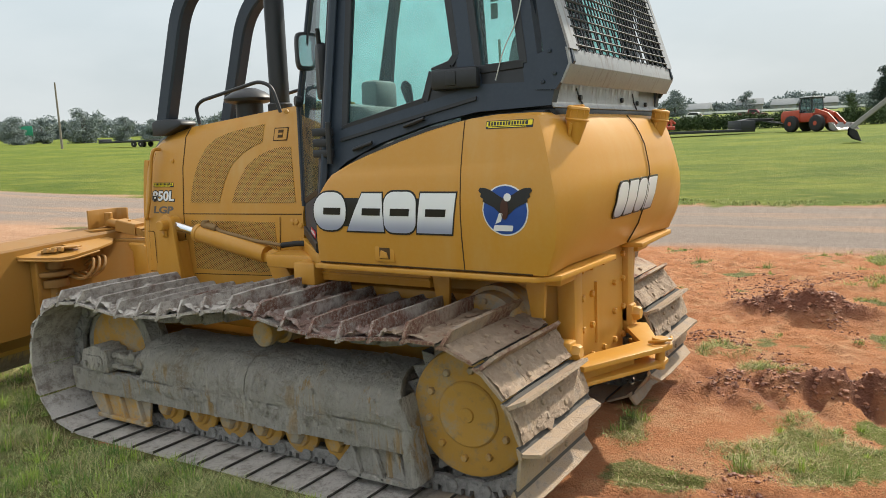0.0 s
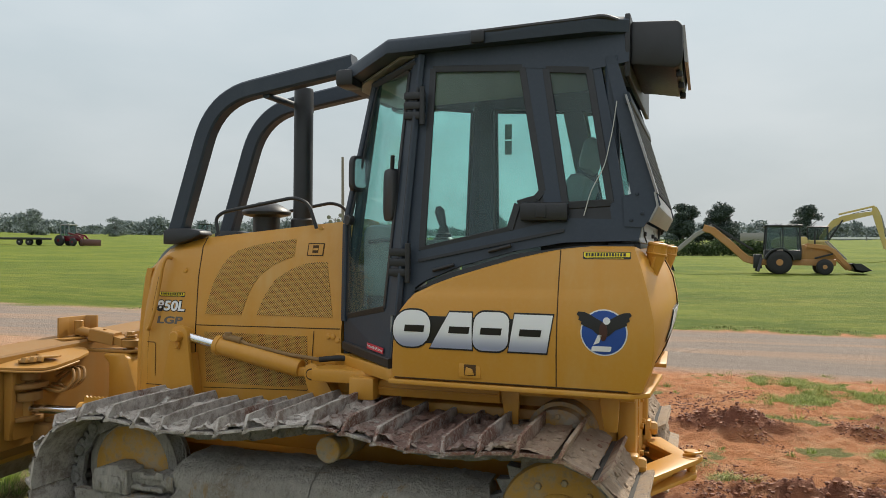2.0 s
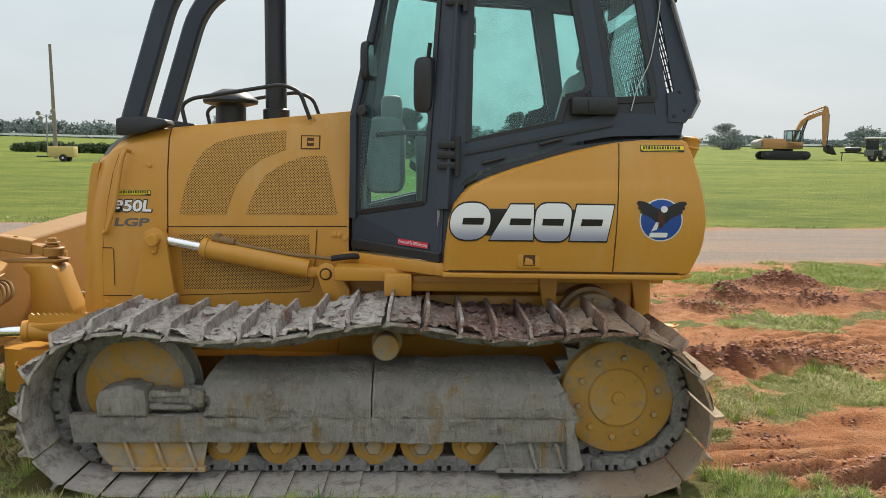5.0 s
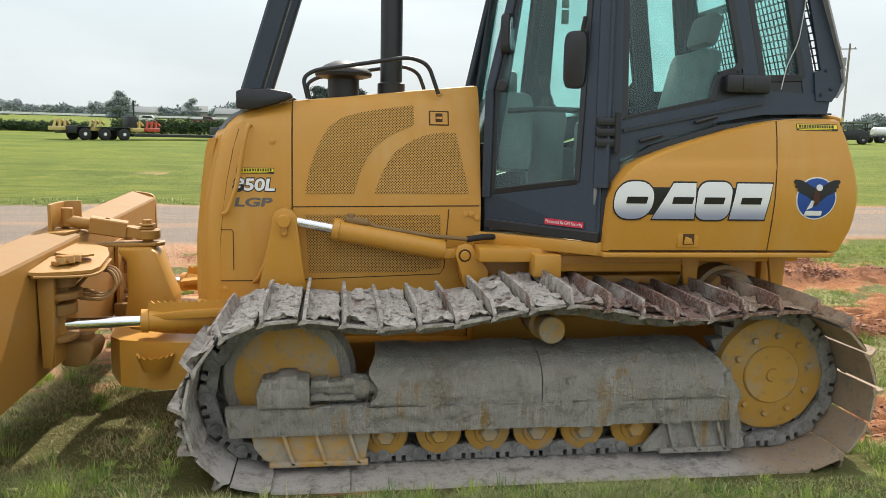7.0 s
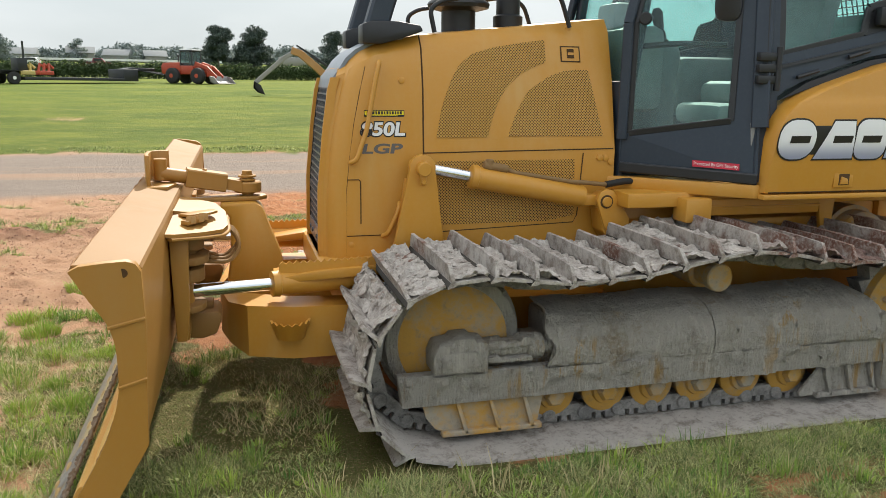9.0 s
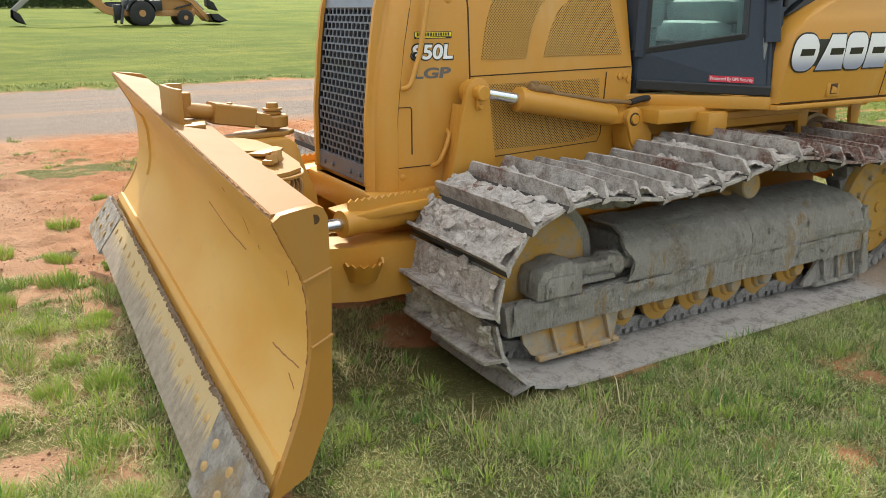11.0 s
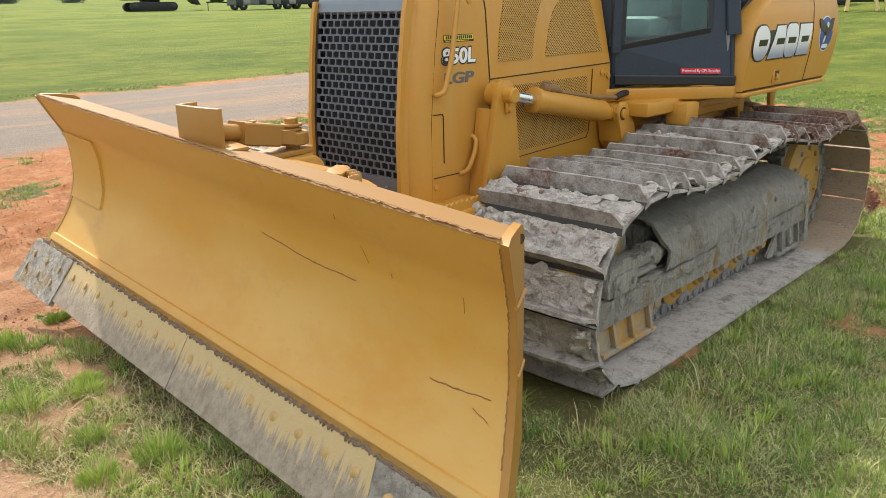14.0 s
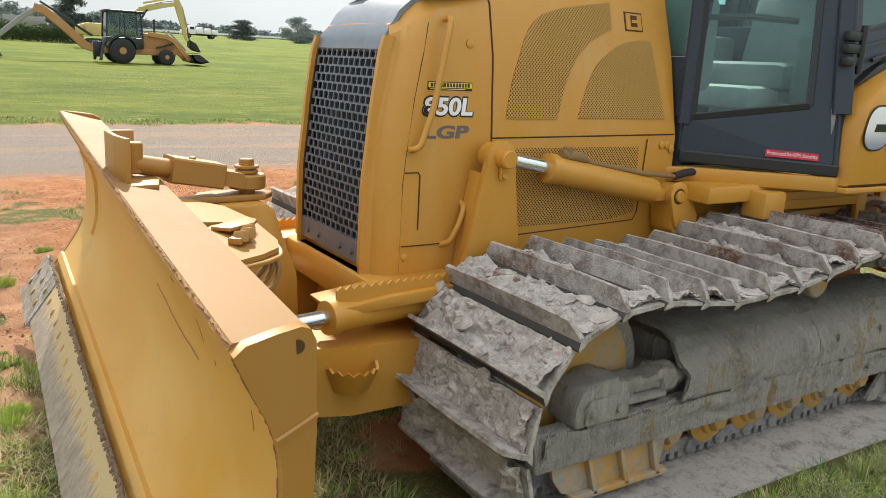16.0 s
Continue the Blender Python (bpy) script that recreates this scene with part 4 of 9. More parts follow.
    return tagged(part("mud_crust", bm, MUDDY, parent, "", 30), "dried grey mud caked on the track frame", kind="stuff")


def undercarriage(s):
    """Track frame, idler, sprocket and rollers of one side."""
    # idler
    disc_wheel(s, -3.92, 0.385, 0.91, 0.14, [(0, 0.255), (0.03, 0.262), (0.06, 0.285), (0.35, 0.29), (0.5, 0.31), (0.65, 0.29), (0.95, 0.285), (1, 0.26)], MUDDY, "idler_rim")
    disc_wheel(s, -3.92, 0.385, 0.925, 0.05, [(0, 0.18), (0.05, 0.19), (0.3, 0.235), (1, 0.25)], YELLOW_DUSTY, "idler_wheel")
    bm = bmesh.new()
    prism(bm, [(-4.04, 0.295), (-4.045, 0.365), (-4.025, 0.415), (-3.96, 0.425), (-3.955, 0.44), (-3.875, 0.442), (-3.87, 0.425), (-3.82, 0.42), (-3.815, 0.295)], s * 0.93, s * 1.07, 0.008)
    prism(bm, [(-4.01, 0.305), (-4.01, 0.37), (-3.99, 0.388), (-3.87, 0.388), (-3.85, 0.37), (-3.85, 0.305)], s * 1.06, s * 1.082, 0.005)
    bolt(bm, (-3.985, s * 1.08, 0.345), (0, s, 0), 0.016, 0.014)
    bolt(bm, (-3.875, s * 1.08, 0.345), (0, s, 0), 0.016, 0.014)
    part("idler_bearing_block", bm, MUDDY, dozer)
    bm = bmesh.new()
    cyl(bm, (-3.82, s * 0.99, 0.365), (-3.5, s * 0.99, 0.365), 0.035, 16)
    prism(bm, [(-3.815, 0.375), (-3.81, 0.405), (-3.74, 0.412), (-3.735, 0.398), (-3.67, 0.402), (-3.66, 0.418), (-3.62, 0.418), (-3.615, 0.385)], s * 0.955, s * 1.04, 0.004)
    prism(bm, [(-3.815, 0.32), (-3.81, 0.345), (-3.76, 0.35), (-3.755, 0.336), (-3.62, 0.338), (-3.615, 0.32)], s * 0.955, s * 1.045, 0.004)
    cyl(bm, (-3.63, s * 0.985, 0.365), (-3.56, s * 0.985, 0.365), 0.055, 20, 0.006)
    part("recoil_rod", bm, MUDDY, dozer)
    # sprocket
    disc_wheel(s, -1.595, 0.357, 0.935, 0.12, [(0, 0.255), (0.08, 0.275), (0.4, 0.285), (1, 0.285)], YELLOW_DUSTY, "final_drive_cover")
    bm = bmesh.new()
    turned(bm, (-1.595, s * 0.948, 0.357), (-1.595, s * 0.925, 0.357), [(0, 0.136), (0.25, 0.143), (1, 0.146)], 40)
    turned(bm, (-1.595, s * 0.956, 0.357), (-1.595, s * 0.925, 0.357), [(0, 0.03), (0.3, 0.034), (1, 0.036)], 20)
    part("hub_plate", bm, YELLOW_DUSTY, dozer)
    for i in range(10):
        a = 2 * math.pi * i / 10 + 0.2
        bm = bmesh.new()
        bolt(bm, (-1.595 + 0.195 * math.cos(a), s * 0.932, 0.357 + 0.195 * math.sin(a)), (0, s, 0), 0.017, 0.02)
        part("bolt", bm, YELLOW_DIRTY, dozer)
    bm = bmesh.new()
    pts = []
    for i in range(50):
        a = 2 * math.pi * i / 50
        r = 0.345 if i % 2 else 0.292
        pts.append((-1.595 + r * math.cos(a), 0.357 + r * math.sin(a)))
    prism(bm, pts, s * 0.81, s * 0.89, 0.0)
    part("sprocket", bm, LINK, dozer)
    # rollers
    for x in (-3.48, -3.23, -3.0, -2.77, -2.54, -2.29, -2.0):
        disc_wheel(s, x, 0.122, 0.965, 0.15, [(0, 0.05), (0.02, 0.062), (0.12, 0.068), (0.14, 0.092), (0.2, 0.106), (0.34, 0.106), (0.4, 0.085), (0.8, 0.085), (1, 0.095)], YELLOW_DUSTY, "track_roller", 28)
        bm = bmesh.new()
        turned(bm, (x, s * 0.992, 0.122), (x, s * 0.96, 0.122), [(0, 0.036), (0.3, 0.046), (1, 0.05)], 6)
        part("roller_cap", bm, YELLOW_DIRTY, dozer)
    bm = bmesh.new()
    turned(bm, (-2.717, s * 0.975, 0.602), (-2.717, s * 0.55, 0.602), [(0, 0.058), (0.015, 0.064), (0.1, 0.064), (0.11, 0.055), (0.3, 0.055), (0.32, 0.075), (0.7, 0.075), (1, 0.05)], 28)
    part("carrier_roller", bm, YELLOW_DIRTY, dozer)
    # side beam of the track frame and its cover
    bm = bmesh.new()
    prism(bm, [(-4.182, 0.292), (-4.165, 0.158), (-1.84, 0.170), (-1.80, 0.292)], s * 0.99, s * 1.045, 0.006)
    beam_plate = part("track_frame_plate", bm, MUDDY, dozer)
    if s < 0:
        mud_crust(s, -4.15, -1.86, 0.165, 0.288, 1.0455, 3.0, beam_plate)
    bm = bmesh.new()
    box(bm, -4.0, -1.95, s * 0.72, s * 0.96, 0.24, 0.36, 0.02)
    box(bm, -3.5, -1.95, s * 0.66, s * 0.92, 0.3, 0.46, 0.02)
    part("track_frame_beam", bm, MUDDY, dozer)
    bend = [(1.05, 0.285), (1.055, 0.33), (1.048, 0.385), (1.02, 0.44), (0.965, 0.478), (0.88, 0.498), (0.74, 0.503)]
    arc = [tuple(p) for p in zip(*(np.interp(np.linspace(0, 6, 37), range(7), [q[i] for q in bend]) for i in (0, 1)))]
    for x0, x1, cut in ((-3.54, -2.779, False), (-2.773, -1.83, True)):
        bm = bmesh.new()
        rings = []
        for f in np.linspace(0, 1, 90):
            x = x0 + (x1 - x0) * f
            ring = []
            for (y, z) in arc:
                xr = x
                if cut:
                    lim = lerp_table([(0.28, -1.80), (0.47, -1.90), (0.55, -1.995)], z)
                    xr = x0 + (lim - x0) * f
                else:
                    xr = x0 + 0.02 * math.sin(z * 40) * (1 - f) + (x1 - x0) * f
                wob = 0.006 * math.sin(xr * 9 + z * 5) + mud_lumps(xr, y + 1.6 * z)
                ring.append((xr, s * (y + wob), z + wob))
            rings.append(ring + [(p[0], p[1] - s * 0.012, p[2] - 0.012) for p in ring[::-1]])
        loft(bm, rings)
        part("track_cover", bm, MUDDY, dozer)
    bm = bmesh.new()
    prism(bm, [(-1.90, 0.40), (-1.865, 0.42), (-1.775, 0.05), (-1.80, 0.03), (-1.85, 0.035), (-1.86, 0.2)], s * 0.93, s * 1.055, 0.006)
    part("cover_end", bm, MUDDY, dozer)
    # roller guards
    for pts in ([(-4.075, 0.16), (-4.06, 0.10), (-4.02, 0.045), (-3.95, 0.016), (-3.588, 0.008), (-3.575, 0.03), (-3.55, 0.16)], [(-2.27, 0.035), (-2.26, 0.018), (-1.825, 0.03), (-1.82, 0.16), (-2.165, 0.16)]):
        bm = bmesh.new()
        prism(bm, pts, s * 0.995, s * 1.01, 0.0)
        x0, x1 = min(p[0] for p in pts), max(p[0] for p in pts)
        zb = 0.02
        box(bm, x0 + 0.08, x1 - 0.01, s * 1.0, s * 1.035, zb - 0.008, zb + 0.016, 0.005)
        for f in (0.35, 0.62, 0.9):
            x = x0 + (x1 - x0) * f
            prism(bm, [(x - 0.05, 0.165), (x - 0.035, 0.165), (x + 0.012, 0.02), (x - 0.006, 0.02)], s * 1.005, s * 1.035, 0.002)
        part("roller_guard", bm, YELLOW_DIRTY if x0 < -3 else MUDDY, dozer)
    for x, z in ((-3.4, 0.325), (-2.6, 0.33), (-2.4, 0.23), (-2.35, 0.39), (-2.2, 0.23), (-2.0, 0.39), (-2.65, 0.39)):
        bm = bmesh.new()
        bolt(bm, (x, s * 1.05, z), (0, s, 0), 0.015, 0.014)
        part("bolt", bm, MUDDY, dozer)


undercarriage(-1)
undercarriage(1)

# main frame and belly
bm = bmesh.new()
box(bm, -4.3, -3.0, -0.34, 0.34, 0.30, 0.66, 0.03)
box(bm, -3.0, -1.40, -0.42, 0.42, 0.30, 0.92, 0.03)
box(bm, -3.0, -1.6, -0.50, 0.50, 0.55, 0.78, 0.02)
part("main_frame", bm, YELLOW, dozer)


def hull_side(s):
    bm = bmesh.new()
    box(bm, -3.0, -1.30, s * 0.44, s * 0.62, 0.865, 0.935, 0.008)
    box(bm, -2.60, -1.95, s * 0.60, s * 0.635, 0.82, 0.90, 0.006)
    box(bm, -2.60, -1.95, s * 0.625, s * 0.645, 0.855, 0.865, 0.002)
    part("side_rail", bm, YELLOW, dozer)
    bm = bmesh.new()
    box(bm, -2.74, -2.60, s * 0.58, s * 0.70, 0.80, 0.915, 0.012)
    part("step_block", bm, YELLOW, dozer)
    bm = bmesh.new()
    prism(bm, [(-2.99, s * 0.36), (-2.93, s * 0.40), (-2.47, s * 0.82), (-2.43, s * 0.82), (-2.43, s * 0.36)], 0.925, 0.99, 0.008, "xy")
    part("cab_step", bm, YELLOW, dozer)
    # steering drive housing by the sprocket
    bm = bmesh.new()
    turned(bm, (-1.66, s * 0.64, 0.66), (-1.66, s * 0.35, 0.66), [(0, 0.13), (0.06, 0.15), (0.3, 0.155), (0.32, 0.175), (0.5, 0.175), (1, 0.17)], 32)
    part("drive_housing", bm, YELLOW_DIRTY, dozer)
    for i in range(8):
        a = 2 * math.pi * i / 8
        bm = bmesh.new()
        bolt(bm, (-1.66 + 0.12 * math.cos(a), s * 0.638, 0.66 + 0.12 * math.sin(a)), (0, s, 0), 0.014, 0.016)
        part("bolt", bm, YELLOW_DIRTY, dozer)
    for x in (-1.90, -1.42):
        bm = bmesh.new()
        prism(bm, [(x - 0.05, 0.90), (x + 0.05, 0.90), (x + 0.04, 0.72), (x - 0.02, 0.72)], s * 0.60, s * 0.625, 0.004)
        part("mount_bracket", bm, YELLOW, dozer)
    # ledge below the side tank
    bm = bmesh.new()
    prism(bm, [(-2.45, s * 0.45), (-2.45, s * 0.862), (-1.30, s * 0.882), (-1.22, s * 0.80), (-1.20, s * 0.2), (-1.3, s * 0.2)], 0.925, 0.948, 0.004, "xy")
    part("tank_ledge", bm, YELLOW, dozer)


hull_side(-1)
hull_side(1)

# rear tanks and body shell
FRONT_X = [(0.951, -2.448), (1.06, -2.441), (1.2, -2.424), (1.281, -2.398), (1.33, -2.36), (1.365, -2.324), (1.41, -2.23), (1.449, -2.125), (1.5, -1.96), (1.54, -1.82), (1.57, -1.69), (1.586, -1.60), (1.597, -1.50)]
REAR_X = [(0.951, -1.262), (1.06, -1.20), (1.2, -1.155), (1.281, -1.142), (1.33, -1.143), (1.449, -1.168), (1.53, -1.205), (1.597, -1.262)]
CREASE_X = [(0.951, -1.252), (1.06, -1.208), (1.163, -1.190), (1.28, -1.198), (1.40, -1.224), (1.5, -1.252), (1.597, -1.288)]
SIDE_Y = [(0.951, 0.862), (1.1, 0.885), (1.22, 0.895), (1.365, 0.885), (1.5, 0.86), (1.597, 0.835)]


def tank_y(x, z):
    return lerp_table(SIDE_Y, z) + 0.012 * (x + 1.85) / 0.6


def tank_ring(z, inset=0.0):
    xf, xr = lerp_table(FRONT_X, z) + inset, lerp_table(REAR_X, z) - inset
    c = 0.035
    out = []
    for s in (-1, 1):
        yf, yr = tank_y(xf, z) - inset, tank_y(-1.3, z) - inset
        corner = [(xf, yf - c), (xf + c * 0.3, yf - c * 0.3), (xf + c, yf)]
        xc = lerp_table(CREASE_X, z) - inset
        yr = tank_y(xc, z) - inset
        back = [(xc - 0.022, yr - 0.0005), (xc - 0.004, yr - 0.006), (xc + 0.004, yr - 0.026), (xr - 0.014, yr - 0.30), (xr - 0.006, yr - 0.6)]
        row = [(x, s * y, z) for x, y in corner + back]
        out += row if s < 0 else row[::-1]
    # hollow between the two tanks, where the cab stands
    xf += 0.004
    return out + [(xf, 0.66, z), (-1.43, 0.66, z), (-1.43, -0.66, z), (xf, -0.66, z)]


def rear_body():
    bm = bmesh.new()
    zs = [0.951, 1.0, 1.06, 1.12, 1.2, 1.25, 1.281, 1.33, 1.365, 1.41, 1.449, 1.5, 1.54, 1.57, 1.586]
    rings = [tank_ring(0.951, 0.008)] + [tank_ring(z) for z in zs[0:]] + [tank_ring(1.597, 0.012)]
    rings[1] = tank_ring(0.956)
    loft(bm, rings)
    return part("rear_body", bm, YELLOW, dozer, sharp=30)


body = rear_body()


def on_tank(pts, lift, s=-1):
    return [(x, s * (tank_y(x, z) + lift), z) for x, z in pts]


def seam(pts, w=0.006, d=0.008):
    bm = bmesh.new()
    pts = [Vector(p) for p in pts]
    w *= 0.62
    sweep(bm, pts, rect(w, d, w * 0.2), (0.6, 0.55, 0.55))
    return part("seam", bm, SEAM, dozer)


for s in (-1, 1):
    seam(on_tank([(-1.615 - 0.012 * (1.586 - z) / 0.6, z) for z in np.linspace(0.955, 1.58, 14)], -0.001, s))
    seam(on_tank([(x, 0.957) for x in np.linspace(-2.42, -1.31, 12)], 0.0, s))
seam([(lerp_table(REAR_X, z) + 0.001, 0.13, z) for z in np.linspace(0.96, 1.59, 14)])

# service hatch in the side tank
for s in (-1,):
    bm = bmesh.new()
    y = tank_y(-2.03, 1.01)
    box(bm, -2.088, -1.982, s * (y - 0.01), s * (y + 0.004), 0.976, 1.052, 0.004)
    part("tank_hatch", bm, YELLOW, dozer)
    # dark plate on the hatch, coloured as the shade of a recess
    bm = bmesh.new()
    box(bm, -2.062, -2.004, s * (y - 0.01), s * (y + 0.0055), 0.988, 1.040, 0.002)
    part("hatch_recess", bm, SEAM, dozer)
    bm = bmesh.new()
    prism(bm, [(-2.058, 0.992), (-2.012, 0.992), (-2.02, 1.018), (-2.05, 1.028)], s * (y - 0.005), s * (y + 0.012), 0.002)
    part("hatch_latch", bm, YELLOW, dozer)

# filler necks at the rear corners: a cone that runs out on the tank, with a ribbed cap
for y in (-0.645, 0.526):
    bm = bmesh.new()
    turned(bm, (-1.232, y, 1.405), (-1.207, y, 1.562), [(0, 0.005), (0.25, 0.017), (0.9, 0.041), (1, 0.042)], 24)
    pipe(bm, [(-1.243, y - 0.03, 1.475), (-1.225, y - 0.042, 1.50), (-1.214, y - 0.043, 1.55)], 0.007, 8, 0.015)
    neck = part("filler_neck", bm, YELLOW, dozer)
    bm = bmesh.new()
    turned(bm, (-1.207, y, 1.560), (-1.198, y, 1.618), [(0, 0.047), (0.10, 0.049), (0.18, 0.045), (0.72, 0.044), (0.80, 0.047), (0.93, 0.045), (1, 0.034)], 24)
    box(bm, -1.22, -1.175, y - 0.010, y + 0.010, 1.610, 1.623, 0.004)
    for a in range(10):
        c, q = math.cos(a * 0.628), math.sin(a * 0.628)
        cyl(bm, (-1.205 + 0.045 * c, y + 0.045 * q, 1.574), (-1.200 + 0.045 * c, y + 0.045 * q, 1.601), 0.0025, 6)
    part("filler_cap", bm, YELLOW, neck)

# rear housing with drawbar
bm = bmesh.new()
box(bm, -1.62, -1.335, -0.33, 0.30, 0.36, 0.94, 0.02)
part("rear_housing", bm, YELLOW, dozer)
for y0, y1 in ((-0.44, -0.34), (0.31, 0.41)):
    bm = bmesh.new()
    box(bm, -1.40, -1.31, y0, y1, 0.50, 0.93, 0.012)
    part("rear_post", bm, YELLOW, dozer)
bm = bmesh.new()
prism(bm, [(-1.62, 0.36), (-1.335, 0.36), (-1.42, 0.27), (-1.62, 0.25)], -0.3, 0.28, 0.008)
part("housing_foot", bm, YELLOW, dozer)
bm = bmesh.new()
prism(bm, [(-0.13, 0.50), (-0.115, 0.50), (-0.115, 0.80), (-0.13, 0.80)], -1.336, -1.322, 0.0, "yz")
part("inspection_plate", bm, YELLOW, dozer)
for y in (-0.30, -0.18, -0.02, 0.14, 0.27):
    for z in (0.45, 0.60, 0.75, 0.88):
        if abs(y + 0.02) > 0.1 or z in (0.45, 0.88):
            bm = bmesh.new()
            bolt(bm, (-1.335, y, z), (1, 0, 0), 0.017, 0.018)
            part("bolt", bm, YELLOW, dozer)
bm = bmesh.new()
prism(bm, [(-1.33, -0.50), (-1.24, -0.52), (-1.02, -0.05), (-1.0, 0.02), (-1.02, 0.08), (-1.10, 0.10), (-1.24, 0.40), (-1.33, 0.38), (-1.30, 0.25), (-1.16, 0.02), (-1.30, -0.30)], 0.465, 0.49, 0.004, "xy")
prism(bm, [(-1.33, -0.50), (-1.26, -0.50), (-1.03, -0.03), (-1.03, 0.06), (-1.26, 0.38), (-1.33, 0.36), (-1.15, 0.02)], 0.385, 0.405, 0.004, "xy")
prism(bm, [(-1.30, -0.44), (-1.28, -0.45), (-1.15, -0.10), (-1.17, -0.09)], 0.40, 0.47, 0.0, "xy")
prism(bm, [(-1.30, 0.33), (-1.28, 0.34), (-1.15, 0.12), (-1.17, 0.11)], 0.40, 0.47, 0.0, "xy")
drawbar = part("drawbar", bm, YELLOW, dozer)
bm = bmesh.new()
cyl(bm, (-1.06, 0.021, 0.36), (-1.06, 0.021, 0.505), 0.024, 16)
cyl(bm, (-1.06, 0.021, 0.50), (-1.06, 0.021, 0.515), 0.04, 20, 0.004)
pipe(bm, [(-1.10, -0.03, 0.50), (-1.05, -0.05, 0.515), (-1.0, 0.0, 0.515), (-1.02, 0.07, 0.51)], 0.007, 8, 0.02)
part("drawbar_pin", bm, YELLOW, drawbar)
for y in (-0.52, 0.34):
    bm = bmesh.new()
    box(bm, -1.36, -1.29, y - 0.03, y + 0.05, 0.44, 0.60, 0.012)
    turned(bm, (-1.30, y + 0.01, 0.55), (-1.255, y + 0.01, 0.55), [(0, 0.04), (0.7, 0.04), (1, 0.03)], 6)
    part("drawbar_lug", bm, YELLOW, drawbar)

# ---- hood ----
HOOD = {
    -4.345: [(-0.285, 0.63), (-0.285, 1.11), (-0.283, 1.37), (-0.274, 1.455), (-0.245, 1.488), (0, 1.495)],
    -4.325: [(-0.325, 0.63), (-0.325, 1.11), (-0.32, 1.385), (-0.305, 1.487), (-0.258, 1.528), (0, 1.535)],
    -4.29: [(-0.348, 0.63), (-0.348, 1.11), (-0.341, 1.40), (-0.316, 1.515), (-0.258, 1.567), (0, 1.575)],
    -4.22: [(-0.362, 0.63), (-0.362, 1.11), (-0.35, 1.41), (-0.315, 1.55), (-0.255, 1.602), (0, 1.61)],
    -3.92: [(-0.366, 0.63), (-0.366, 1.11), (-0.343, 1.40), (-0.300, 1.585), (-0.25, 1.645), (0, 1.66)],
    -2.95: [(-0.366, 0.66), (-0.362, 1.115), (-0.290, 1.45), (-0.215, 1.69), (-0.165, 1.752), (0, 1.765)],
}


def nose_lean(z):
    return lerp_table([(0.6, -0.035), (0.95, -0.03), (1.18, -0.005), (1.4, 0.045), (1.5, 0.075), (1.6, 0.10), (1.8, 0.12)], z)


def hood_section(x):
    ks = sorted(HOOD)
    x = min(max(x, ks[0]), ks[-1])
    for a, b in zip(ks, ks[1:]):
        if x <= b:
            t = (x - a) / (b - a)
            return [(p[0] + (q[0] - p[0]) * t, p[1] + (q[1] - p[1]) * t) for p, q in zip(HOOD[a], HOOD[b])]


def hood_y(x, z):
    sec = hood_section(x)
    for (y0, z0), (y1, z1) in zip(sec, sec[1:]):
        if z <= z1:
            return y0 + (y1 - y0) * (z - z0) / (z1 - z0)
    return sec[-1][0]


def hood_rings(xs, lean=True):
    rings = []
    for x in xs:
        fine = []
        sec = hood_section(x)
        for (y0, z0), (y1, z1) in zip(sec, sec[1:]):
            for t in (0, 0.5):
                fine.append((y0 + (y1 - y0) * t, z0 + (z1 - z0) * t))
        fine.append(sec[-1])
        half = [(x + (nose_lean(z) * max(0.0, min(1.0, (-3.95 - x) / 0.3)) if lean else 0), y, z) for y, z in fine]
        rings.append(half + [(a, -b, c) for a, b, c in half[-2::-1]])
    return rings


bm = bmesh.new()
lip = [[(x + dx, y * k, z - dz) for x, y, z in hood_rings([-4.345])[0]] for dx, k, dz in ((0.02, 0.975, 0.008), (-0.026, 0.985, 0.004), (-0.024, 1.02, 0.0))]
loft(bm, lip + hood_rings([-4.335, -4.325, -4.305, -4.29, -4.25, -4.22, -4.1, -3.925]), True, False)
part("nose_cowl", bm, YELLOW, dozer, sharp=32)
bm = bmesh.new()
loft(bm, hood_rings([-3.918, -3.6, -3.3, -2.95]), True, True)
part("engine_hood", bm, YELLOW, dozer, sharp=28)
for s in (-1, 1):
    seam([(-3.921 + 0.0 * z, s * -(hood_y(-3.92, z) - 0.0005), z) for z in (1.115, 1.25, 1.4, 1.5, 1.585, 1.645)], 0.009, 0.006)
    seam([(x, s * -(hood_y(x, 1.115) - 0.0005), 1.113 + 0.012 * (x + 3.92)) for x in (-3.92, -3.5, -3.2, -2.96)], 0.006, 0.006)
    seam([(x, s * 0.3665, z) for x, z in ((-3.86, 0.74), (-3.16, 0.765), (-3.14, 0.80), (-3.12, 1.105))], 0.005, 0.005)
    seam([(-4.251 + nose_lean(z) * 0.9, s * -(hood_y(-4.251, z) + 0.0012), z) for z in (0.64, 0.95, 1.1, 1.25, 1.4, 1.5)], 0.004, 0.004)
    seam([(x, s * 0.3645, z) for x, z in ((-4.275, 0.995), (-4.222, 0.995), (-4.215, 0.985), (-4.215, 0.79))], 0.004, 0.005)
    seam([(x, s * 0.3655, 0.735) for x in (-4.28, -4.10)], 0.004, 0.005)


def hood_panel(name, rows, mat, lift, s=-1):
    """A panel lying on the hood's side: rows of (z, x from, x to)."""
    bm = bmesh.new()
    rings = []
    for z, x0, x1 in rows:
        front = [(x0 + (x1 - x0) * i / 6, z) for i in range(7)]
